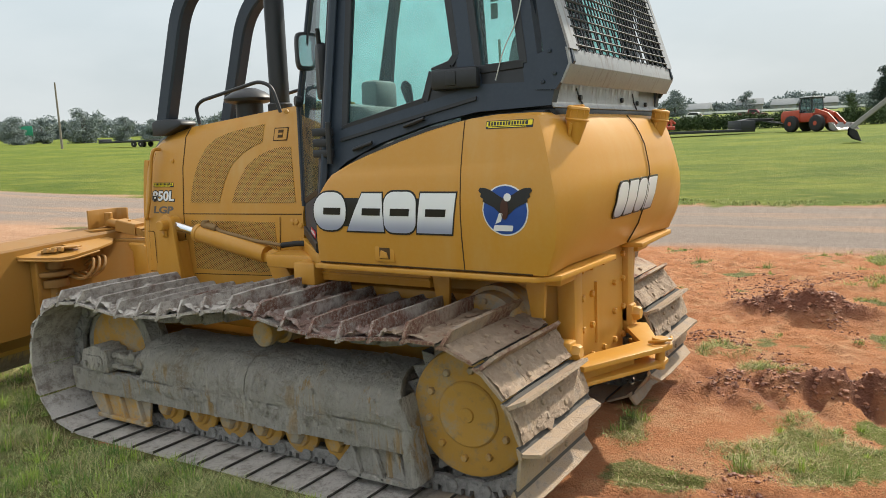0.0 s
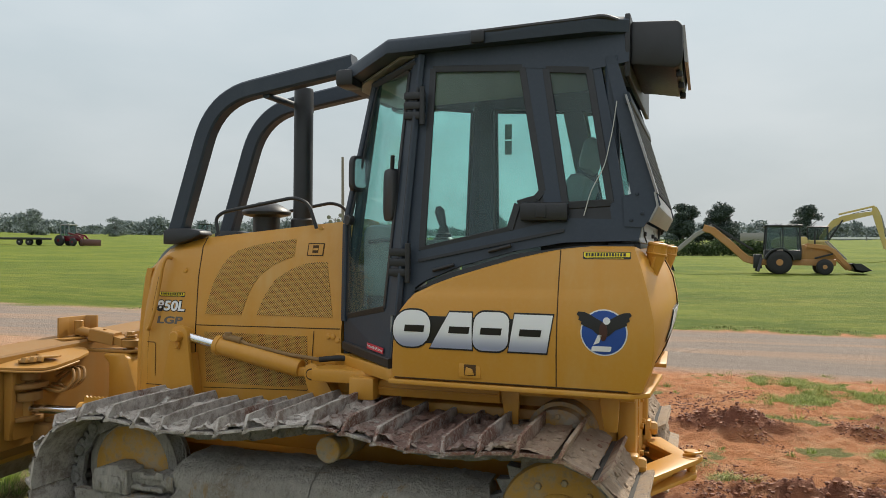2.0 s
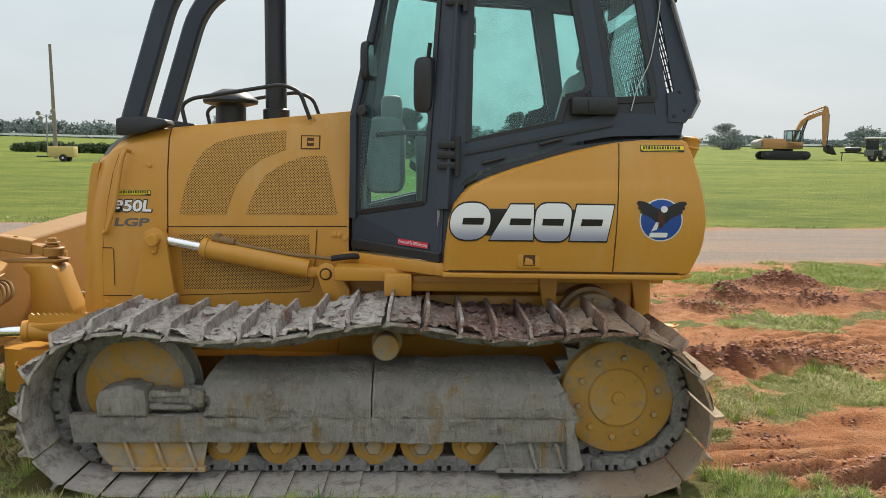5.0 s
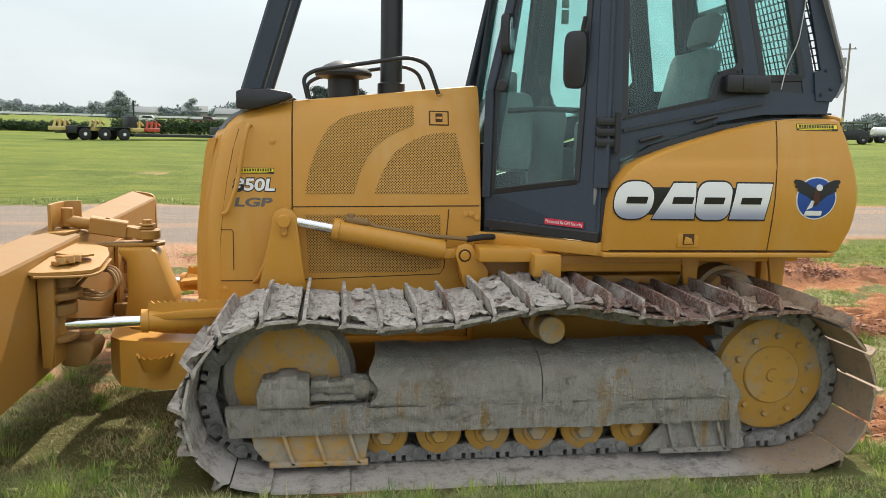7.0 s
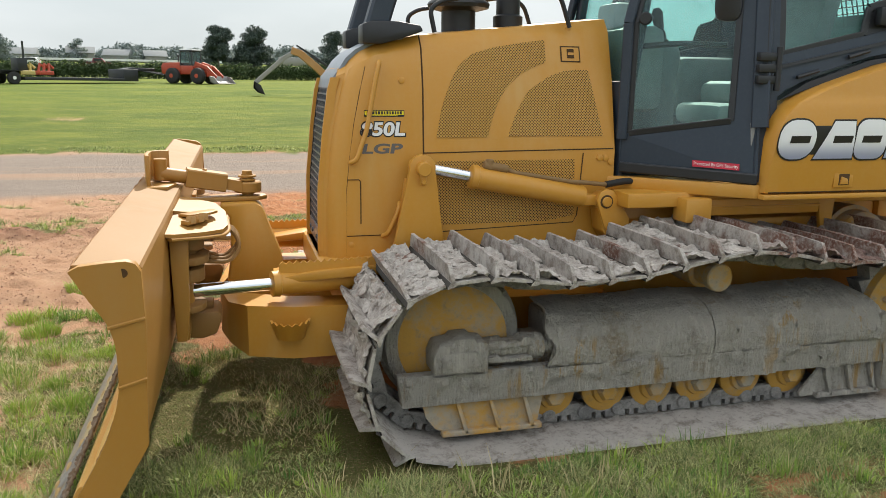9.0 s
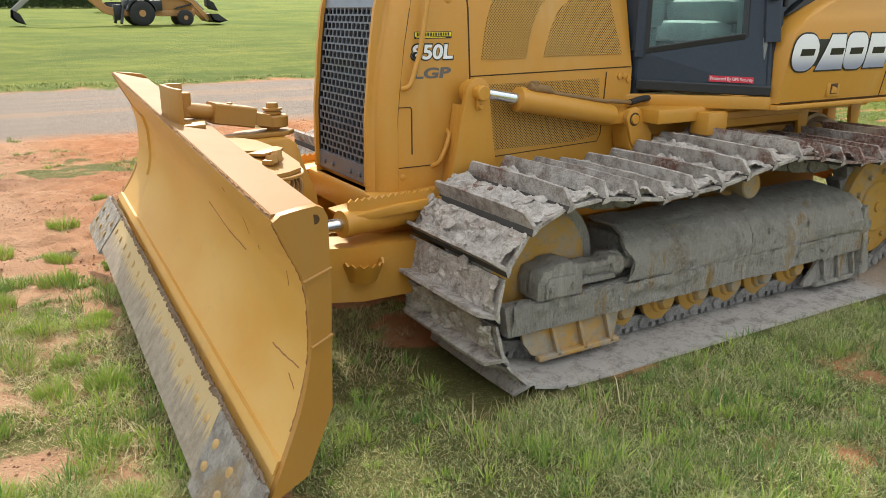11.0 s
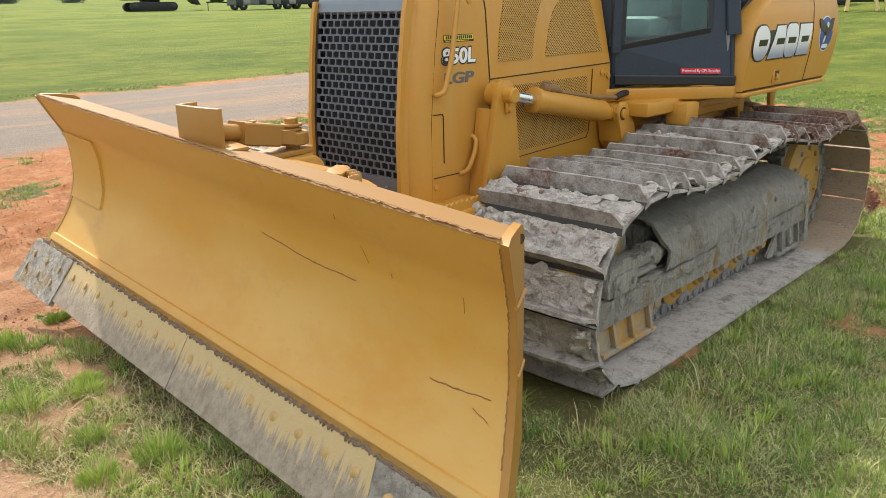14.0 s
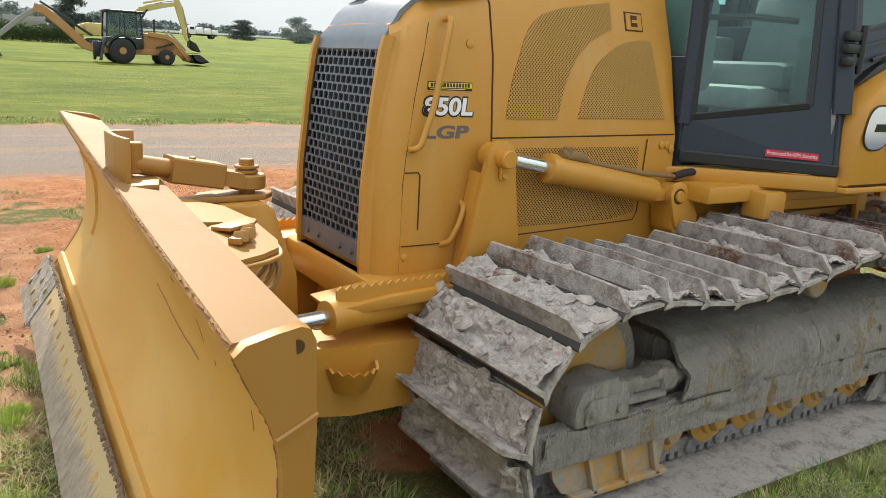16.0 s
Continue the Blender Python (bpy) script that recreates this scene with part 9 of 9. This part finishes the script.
def paver():
    t = far_thing("paving_machine", 48, 85.5, -30, "dark weathered paving machine with pale canopy on the field", "paver")
    old = plain("weathered_machine_grey", (0.15, 0.16, 0.145), 0.7, 0.2, 0.5, 3)
    slab(t, "hull", -1.7, 2.9, -1.2, 1.2, 0.55, 1.25, old)
    slab(t, "rear_frame", 2.9, 6.4, -1.1, 1.1, 0.5, 1.15, BLACK)
    beam(t, "drawbar", [(-1.7, 0, 0.9), (-3.0, 0, 1.0), (-4.1, 0, 0.95)], 0.3, 0.16, BLACK)
    beam(t, "drawbar_stand", [(-3.9, 0, 0.95), (-3.95, 0, 0.0)], 0.1, 0.1, BLACK)
    slab(t, "spare_box", -3.7, -2.0, -0.7, 0.7, 1.05, 1.55, BLACK, 0.2)
    for s in (-1, 1):
        for x in (-0.9, 0.1, 4.1, 5.3):
            wheel(t, x, s * 0.95, 0.46, 0.3, STEEL, s)
        for x in (-1.4, 0.4, 2.6):
            beam(t, "canopy_post", [(x, s * 1.05, 1.2), (x, s * 1.05, 2.5)], 0.09, 0.09, BLACK)
        beam(t, "walkway_rail", [(-1.7, s * 1.3, 1.25), (6.4, s * 1.3, 1.25)], 0.05, 0.07, STEEL)
        for i in range(9):
            slab(t, "side_panel", -1.6 + i * 0.88, -0.85 + i * 0.88, s * 1.2, s * 1.24, 0.62, 1.18, (old, STEEL, BLACK)[(i * 2 + (s > 0)) % 3], 0.01)
    slab(t, "control_house", -1.6, -0.3, -0.95, 0.95, 1.25, 2.3, BLACK)
    slab(t, "engine_cover", 0.0, 1.2, -0.9, 0.9, 1.25, 1.95, old)
    slab(t, "seat_box", 1.7, 2.4, -0.7, 0.7, 1.25, 1.75, STEEL)
    slab(t, "canopy", -1.75, 2.9, -1.3, 1.3, 2.5, 2.66, WHITE, 0.05)
    slab(t, "canopy_edge", -1.78, 2.93, -1.33, 1.33, 2.42, 2.5, STEEL, 0.02)
    slab(t, "stack_body", 3.5, 4.4, -0.7, 0.7, 1.15, 2.6, BLACK, 0.08)
    beam(t, "exhaust_pipe", [(3.6, 0.2, 2.5), (3.6, 0.2, 3.35), (3.95, 0.2, 3.45)], 0.16, 0.16, BLACK)
    slab(t, "muffler", 3.9, 5.1, -0.1, 0.5, 3.2, 3.5, BLACK, 0.12)
    slab(t, "pump_house", 4.6, 5.9, -0.8, 0.8, 1.15, 2.3, old, 0.05)
    beam(t, "mast", [(4.9, -0.3, 2.2), (4.9, -0.3, 3.3)], 0.1, 0.1, BLACK)
    slab(t, "valve_post", 6.05, 6.35, -0.3, 0.2, 1.15, 3.0, FADED, 0.05)
    t2 = far_thing("roller", 54.6, 82.2, -30, "dark machine with a flat roof beside the paver", "roller")
    slab(t2, "body", -1.6, 1.7, -1.0, 1.0, 0.5, 1.5, BLACK, 0.06)
    slab(t2, "roof", -1.5, 1.6, -1.05, 1.05, 2.35, 2.5, old, 0.04)
    for s in (-1, 1):
        for x in (-1.3, 0.0, 1.4):
            beam(t2, "roof_post", [(x, s * 0.95, 1.5), (x, s * 0.95, 2.35)], 0.09, 0.09, BLACK)
        for x in (-1.0, 1.1):
            wheel(t2, x, s * 0.9, 0.5, 0.4, STEEL, s)
    slab(t2, "console", -0.5, 0.6, -0.6, 0.6, 1.5, 2.1, old, 0.05)


def tank_truck():
    t = far_thing("tank_truck", 63, 88, 8, "truck with a white tank and yellow load behind the field", "truck")
    for s in (-1, 1):
        for x in (-1.2, 0.0, 3.6):
            wheel(t, x, s * 0.95, 0.48, 0.3, WHITE, s)
    slab(t, "chassis", -2.2, 4.4, -0.4, 0.4, 0.55, 0.8, BLACK)
    bm = bmesh.new()
    turned(bm, (-1.8, 0, 1.35), (1.9, 0, 1.35), [(0, 0.35), (0.06, 0.55), (0.94, 0.55), (1, 0.35)], 20)
    part("tank", bm, WHITE, t)
    shape(t, "cab", [(2.6, 0.7), (2.6, 2.5), (3.6, 2.5), (4.1, 1.7), (4.7, 1.5), (4.7, 0.7)], -1.0, 1.0, BLACK, 0.06)


def service_truck(x, y, turn, label):
    t = far_thing("service_truck", x, y, turn, label, "truck", "", 1.15)
    for s in (-1, 1):
        for wx in (-2.4, 2.5):
            wheel(t, wx, s * 0.95, 0.5, 0.32, STEEL, s)
        for bx in (-3.5, -1.9, -0.4):
            slab(t, "tool_locker", bx, bx + 1.3, s * 1.0 - 0.2, s * 1.0 + 0.2, 1.0, 1.9, WHITE, 0.03)
        slab(t, "side_window", 1.35, 2.25, s * 0.99, s * 1.01, 1.75, 2.3, BLACK, 0)
    slab(t, "chassis", -3.6, 3.6, -0.4, 0.4, 0.6, 0.9, BLACK)
    shape(t, "cab", [(1.1, 0.8), (1.1, 2.45), (2.2, 2.5), (2.65, 1.8), (3.8, 1.6), (3.95, 0.75)], -1.0, 1.0, WHITE, 0.08)
    slab(t, "bed", -3.6, 0.9, -1.0, 1.0, 0.9, 1.1, WHITE)
    slab(t, "welder", -2.2, -0.9, -0.5, 0.5, 1.1, 2.2, STEEL, 0.06)
    slab(t, "tank", -0.5, 0.5, -0.6, 0.6, 1.1, 2.3, WHITE, 0.1)


def far_house(x, y, w, d, h, turn, wall_mat):
    t = far_thing("house", x, y, turn, "low gabled house far away, greyed by haze in its colours", "house", "far houses")
    slab(t, "wall", -w / 2, w / 2, -d / 2, d / 2, -0.3, h, wall_mat, 0.02)
    bm = bmesh.new()
    prism(bm, [(-d / 2 - 0.5, h), (d / 2 + 0.5, h), (0.2, h + 2.4), (-0.2, h + 2.4)], -w / 2 - 0.4, w / 2 + 0.4, 0.02, "yz")
    part("roof", bm, ROOFING, t)
    for i in range(3):
        slab(t, "window", -w * 0.36 + i * w * 0.28, -w * 0.36 + i * w * 0.28 + 1.3, -d / 2 - 0.05, -d / 2, 0.9, 2.0, STEEL, 0)


# flat low-contrast greys: the air's haze is put into the house colours
ROOFING = plain("haze_tinted_shingles", (0.23, 0.245, 0.25), 0.9, 0.0, 0.2, 1.0)
HAZE_GREY = plain("haze_tinted_siding", (0.27, 0.29, 0.295), 0.8, 0.0, 0.2, 1.0)
HAZE_TAN = plain("haze_tinted_brick", (0.25, 0.25, 0.24), 0.8, 0.0, 0.2, 1.0)


def pole(x, y, h, lean, label, cross=False):
    t = far_thing("utility_pole", x, y, 0, label, "pole")
    bm = bmesh.new()
    turned(bm, (0, 0, -0.2), (lean, 0, h), [(0, 0.17), (1, 0.11)], 12)
    part("shaft", bm, POLEWOOD, t)
    if cross:
        beam(t, "cross_arm", [(-1.1, 0, h - 0.7), (1.1, 0, h - 0.6)], 0.1, 0.12, POLEWOOD)
        bm = bmesh.new()
        cyl(bm, (-0.45, 0, h - 2.7), (-0.45, 0, h - 1.7), 0.28, 14, 0.03)
        part("transformer", bm, STEEL, t)
        for x0 in (-1.0, 0.95):
            bm = bmesh.new()
            cyl(bm, (x0, 0, h - 0.62), (x0, 0, h - 0.4), 0.06, 8)
            part("insulator", bm, STEEL, t)


def light_tower():
    t = far_thing("light_tower", -30.3, 58.7, 3, "yellow towable generator with folded lamp mast", "generator", "", 0.75)
    slab(t, "housing", -0.3, 2.2, -0.6, 0.6, 0.45, 1.5, FADED, 0.06)
    slab(t, "drawbar_frame", -1.6, -0.2, -0.08, 0.08, 0.4, 0.55, BLACK)
    for s in (-1, 1):
        wheel(t, 1.2, s * 0.7, 0.36, 0.2, WHITE, s)
    beam(t, "mast", [(-0.5, 0, 0.5), (-0.5, 0, 4.6)], 0.12, 0.12, STEEL)
    for i, (x, z) in enumerate(((-1.2, 4.7), (0.2, 4.9), (-1.0, 4.2), (0.0, 4.3))):
        beam(t, "lamp_arm", [(-0.5, 0, 4.4), (x, 0, z)], 0.05, 0.05, STEEL)
        bm = bmesh.new()
        turned(bm, (x, -0.2, z), (x, 0.12, z + 0.05), [(0, 0.24), (0.3, 0.22), (1, 0.08)], 14)
        part("floodlamp", bm, STEEL, t)


def leaf_cluster(rng, centre, spread, count, size):
    """Many small leaf blades round a centre: rows of corner triples."""
    out = np.zeros((count, 3, 3))
    d = rng.normal(size=(count, 3))
    d /= np.linalg.norm(d, axis=1)[:, None]
    c = np.array(centre) + d * (rng.rand(count, 1) ** 0.45) * np.array(spread)
    a = rng.normal(size=(count, 3))
    b = rng.normal(size=(count, 3))
    a *= (size * rng.uniform(0.5, 1.3, (count, 1))) / np.linalg.norm(a, axis=1)[:, None]
    b *= (size * rng.uniform(0.5, 1.3, (count, 1))) / np.linalg.norm(b, axis=1)[:, None]
    out[:, 0], out[:, 1], out[:, 2] = c, c + a, c + b
    return out


def leaf_mesh(tris, mat):
    n = len(tris)
    me = bpy.data.meshes.new("leaves")
    me.vertices.add(n * 3)
    me.vertices.foreach_set("co", tris.reshape(-1).astype(np.float32))
    me.loops.add(n * 3)
    me.loops.foreach_set("vertex_index", np.arange(n * 3, dtype=np.int32))
    me.polygons.add(n)
    me.polygons.foreach_set("loop_start", np.arange(n, dtype=np.int32) * 3)
    me.update(calc_edges=True)
    me.materials.append(mat)
    return me


def tree(x, y, h, r, seed, mat, label, category="tree", pointed=False, count=2600):
    rng = np.random.RandomState(seed)
    t = far_thing("tree", x, y, rng.uniform(0, 360), label, category, "trees beyond the field")
    bm = bmesh.new()
    turned(bm, (0, 0, -0.3), (rng.uniform(-0.2, 0.2), 0.1, h * 0.8), [(0, 0.05 * h), (0.15, 0.032 * h), (0.6, 0.02 * h), (1, 0.005 * h)], 8)
    for i in range(7):
        a, z = rng.uniform(0, 6.28), h * rng.uniform(0.25, 0.65)
        k = r * rng.uniform(0.4, 0.8)
        cyl(bm, (0, 0, z), (k * math.cos(a), k * math.sin(a), z + 0.18 * h), 0.008 * h, 5)
    part("trunk", bm, BARK, t)
    parts = []
    clumps = 34
    for i in range(clumps):
        f = rng.rand() ** 1.5
        z = h * (0.07 + 0.86 * f)
        wide = r * ((1 - f) ** 0.55 + 0.08 if pointed else math.sqrt(max(0.1, 1 - f ** 2.2)))
        a = rng.uniform(0, 6.28)
        q = wide * rng.uniform(0.15, 0.95)
        parts.append(leaf_cluster(rng, (q * math.cos(a), q * math.sin(a), z), (r * 0.40, r * 0.40, h * 0.11), int(2.6 * count) // clumps, 0.048 * h))
    part("crown", leaf_mesh(np.concatenate(parts), mat), mat, t)


def far_woods():
    """The hazy belt of trees along the horizon, in one mesh."""
    rng = np.random.RandomState(77)
    parts = []
    for az in np.arange(-80, 68, 0.24):
        dens = 0.5 + 0.35 * math.sin(az * 0.21 + 1.3) + 0.25 * math.sin(az * 0.77)
        d = rng.uniform(330, 430)
        x, y = -3 + d * math.sin(radians(az)), d * math.cos(radians(az))
        z = gz(x, y)
        h = rng.uniform(2.0, 4.5) + 5.5 * max(0.0, dens) * rng.uniform(0.3, 1.0) * (1.5 if az < -38 else 0.9)
        h = rng.uniform(1.4, 3.2) if az > 14 and math.sin(az * 0.9) < 0.6 else h
        w = rng.uniform(2.6, 4.6) + h * 0.2
        for _ in range(13):
            f = rng.rand() ** 1.5
            q = w * math.sqrt(max(0.1, 1 - f ** 2)) * rng.uniform(0.0, 1.0)
            a = rng.uniform(0, 6.28)
            parts.append(leaf_cluster(rng, (x + q * math.cos(a), y + q * math.sin(a), z + h * (0.05 + 0.9 * f)), (w * 0.55, w * 0.55, h * 0.2), 40, 1.15))
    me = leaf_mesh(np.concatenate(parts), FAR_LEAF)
    return tagged(new("distant_trees", me), "hazy belt of distant trees along the horizon", "trees", kind="stuff")


def hedge(x0, x1, y, h, seed, label):
    rng = np.random.RandomState(seed)
    parts = []
    for x in np.arange(x0, x1, 0.55):
        yy = y + rng.uniform(-0.5, 0.5)
        hh = h * rng.uniform(0.75, 1.1)
        parts.append(leaf_cluster(rng, (x, yy, gz(x, yy) + hh * 0.5), (0.7, 0.6, hh * 0.55), 620, 0.20))
    return tagged(new("hedge", leaf_mesh(np.concatenate(parts), MID_LEAF)), label, "hedge", kind="stuff")


def guard_rail():
    t = thing("roadside_barrier", (0, 300, gz(0, 300)), "long pale roadside barrier on posts in the distance", "barrier", kind="structure")
    for i in range(26):
        xa, xb = -310 + i * 20, -310 + (i + 1) * 20
        bm = bmesh.new()
        sweep(bm, [(xa, 0, gz(xa, 300) - gz(0, 300) + 0.9), (xb, 0, gz(xb, 300) - gz(0, 300) + 0.9)], rect(0.2, 0.7, 0.02), (0, 1, 0))
        part("barrier_beam", bm, WHITE, t)
        slab(t, "barrier_post", xa - 0.15, xa + 0.15, -0.1, 0.1, gz(xa, 300) - gz(0, 300) - 0.3, gz(xa, 300) - gz(0, 300) + 1.4, STEEL, 0)


def shed():
    x, y = 41.7, 15.0
    t = thing("metal_shed", (x, y, gz(x, y)), "pale blue ribbed metal building with white lattice skirt", "building")
    for i in range(44):
        yy = -12 + i * 0.28
        slab(t, "siding_rib", -0.03, 0.02, yy, yy + 0.12, 0.75, 5.4, SIDING, 0.01)
    slab(t, "wall", 0.0, 9.0, -12.0, 0.3, 0.75, 5.4, SIDING, 0.02)
    slab(t, "roof", -0.3, 9.3, -12.3, 0.6, 5.4, 5.6, SIDING, 0.02)
    slab(t, "corner_trim", -0.06, 0.12, 0.25, 0.4, 0.7, 5.4, SIDING, 0.01)
    for i in range(26):
        for k in (-1, 1):
            bm = bmesh.new()
            c = -i * 0.3
            sweep(bm, [(-0.05 + 0.02 * k, c - 0.35 * k, -0.05), (-0.05 + 0.02 * k, c + 0.35 * k, 0.75)], rect(0.015, 0.06, 0.003), (1, 0, 0))
            part("lattice_slat", bm, WHITE, t)
    slab(t, "skirt_back", 0.1, 0.2, -12, 0.2, -0.2, 0.75, BLACK, 0)


def broom_frame():
    x, y = 33.5, 13.1
    t = far_thing("broom_attachment", x, y, -60, "weathered yellow steel attachment frame resting in the grass", "attachment")
    slab(t, "head_bar", -1.1, 1.1, -0.25, 0.2, 0.95, 1.3, FADED, 0.04)
    for px, tx_ in ((-1.0, -1.5), (-0.3, -0.5), (0.5, 0.8), (1.0, 1.2)):
        beam(t, "leg", [(px, 0, 1.1), ((px + tx_) / 2, -0.2, 0.75), (tx_, -0.5, 0.0)], 0.14, 0.16, FADED)
    slab(t, "mount_plate", -0.5, 0.4, -0.35, -0.25, 0.5, 1.15, FADED, 0.02)
    beam(t, "mast", [(0.2, 0, 1.2), (0.2, 0, 2.0)], 0.14, 0.14, STEEL)
    beam(t, "strut", [(-1.2, 0.3, 0.9), (0.2, 0.1, 1.6)], 0.06, 0.06, STEEL)
    slab(t, "cross_bar", -1.2, 1.9, 0.25, 0.35, 0.4, 0.5, BLACK, 0.01)


backhoe_loader()
wheel_loader()
excavator(41.0, 94.5, -8, TAN, "tan crawler excavator with raised boom on the field", 1.15, (4.1, 5.0), (4.15, 1.5))
excavator(7.0, 73.0, -3, FADED, "faded yellow crawler excavator behind the backhoe", 0.95, (5.45, 4.3), (6.2, 1.1))
lowboy_trailer()
car("pickup_truck", -29, 165, 0, MAROON, "dark red pickup truck on the far road", "pickup", True)
car("parked_car", 37.9, 16.8, -25, CARBLACK, "dark grey estate car parked by the shed", "car")
service_truck(48.5, 199, 180, "white service truck with a utility body on the far road")
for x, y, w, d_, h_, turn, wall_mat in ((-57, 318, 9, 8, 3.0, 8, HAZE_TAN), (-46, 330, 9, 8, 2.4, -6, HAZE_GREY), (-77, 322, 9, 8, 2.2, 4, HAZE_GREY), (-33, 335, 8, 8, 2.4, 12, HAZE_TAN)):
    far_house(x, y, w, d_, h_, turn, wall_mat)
car("parked_van", -43.5, 176, 180, WHITE, "white van on the far road", "van")
loader_tractor(-77.5, 78, 0, MAROON, "red tractor with front blade on the far field")
motor_grader()
paver()
tank_truck()
pole(-107, 69.5, 9.5, -0.2, "slim wooden pole on the far field")
pole(-32.8, 64.6, 9.2, -0.15, "tall bare wooden pole beside the generator")
pole(58.6, 90, 12.0, 0.2, "wooden utility pole with cross arm and transformer", True)
light_tower()
guard_rail()
shed()
broom_frame()
# flat trailers and a sign far to the side
for x, y, w in ((-95.6, 72.5, 9.0), (-83, 75, 8.0)):
    t = far_thing("flat_trailer", x, y, 12, "dark flat trailer standing on the far grass", "trailer", "flat trailers")
    slab(t, "deck", -w / 2, w / 2, -1.2, 1.2, 0.7, 0.95, BLACK)
    for px in (-0.8, 0.4):
        for s in (-1, 1):
            wheel(t, px + w * 0.25, s * 1.0, 0.42, 0.25, STEEL, s)
    slab(t, "rail_end", -w / 2, -w / 2 + 0.2, -1.2, 1.2, 0.95, 1.3, BLACK)
t = far_thing("road_sign", -170, 101, 40, "green road sign on two posts far away", "sign")
slab(t, "panel", -2.5, 2.5, -0.05, 0.05, 1.8, 4.0, GREEN_SIGN, 0.02)
for px in (-2, 2):
    slab(t, "post", px - 0.08, px + 0.08, 0.05, 0.2, -0.2, 4.0, STEEL, 0)
t = far_thing("board_trailer", 8.5, 170, 0, "low grey boarded fence panel in the distance", "panel")
slab(t, "panel", -3.5, 3.5, -0.08, 0.08, 0.9, 2.6, STEEL, 0.02)
for px in (-3, 0, 3):
    slab(t, "post", px - 0.1, px + 0.1, 0.08, 0.25, -0.2, 2.6, POLEWOOD, 0)
tree(-7.6, 220, 10.6, 4.6, 3, CEDAR, "dark bushy cedar tree beyond the field", "tree", False, 5200)
tree(1.8, 222, 10.4, 5.2, 4, CEDAR, "dark bushy cedar tree beyond the field", "tree", True, 5200)
tree(23.0, 219, 9.6, 4.4, 5, CEDAR, "dark open cedar tree beyond the field", "tree", False, 3600)
tree(62.3, 209, 5.2, 4.9, 6, CEDAR, "low dark cedar tree beyond the field", "tree", True, 4200)
tree(76, 205, 7.5, 4.5, 7, FAR_LEAF, "hazy tree beyond the field")
tree(-12, 168, 4.0, 1.4, 8, MID_LEAF, "small light green tree by the hedge", "tree", False, 1500)
for i, (az, d, h) in enumerate(((-59.5, 190, 6.0), (-57.9, 200, 5.5), (-55.5, 185, 7.2), (-53.0, 190, 5.6), (-51.2, 200, 5.2), (-46.5, 260, 7.5), (-41.5, 250, 6.0), (-14.8, 300, 9.5), (-10.2, 320, 8.0))):
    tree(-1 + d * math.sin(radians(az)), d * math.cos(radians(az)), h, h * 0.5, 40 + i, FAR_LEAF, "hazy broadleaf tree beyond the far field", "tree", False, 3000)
far_woods()
hedge(-26, 6, 86, 1.65, 9, "dark green hedge along the field's edge")
hedge(-46, -28, 84, 1.1, 10, "low bushes along the field's edge")
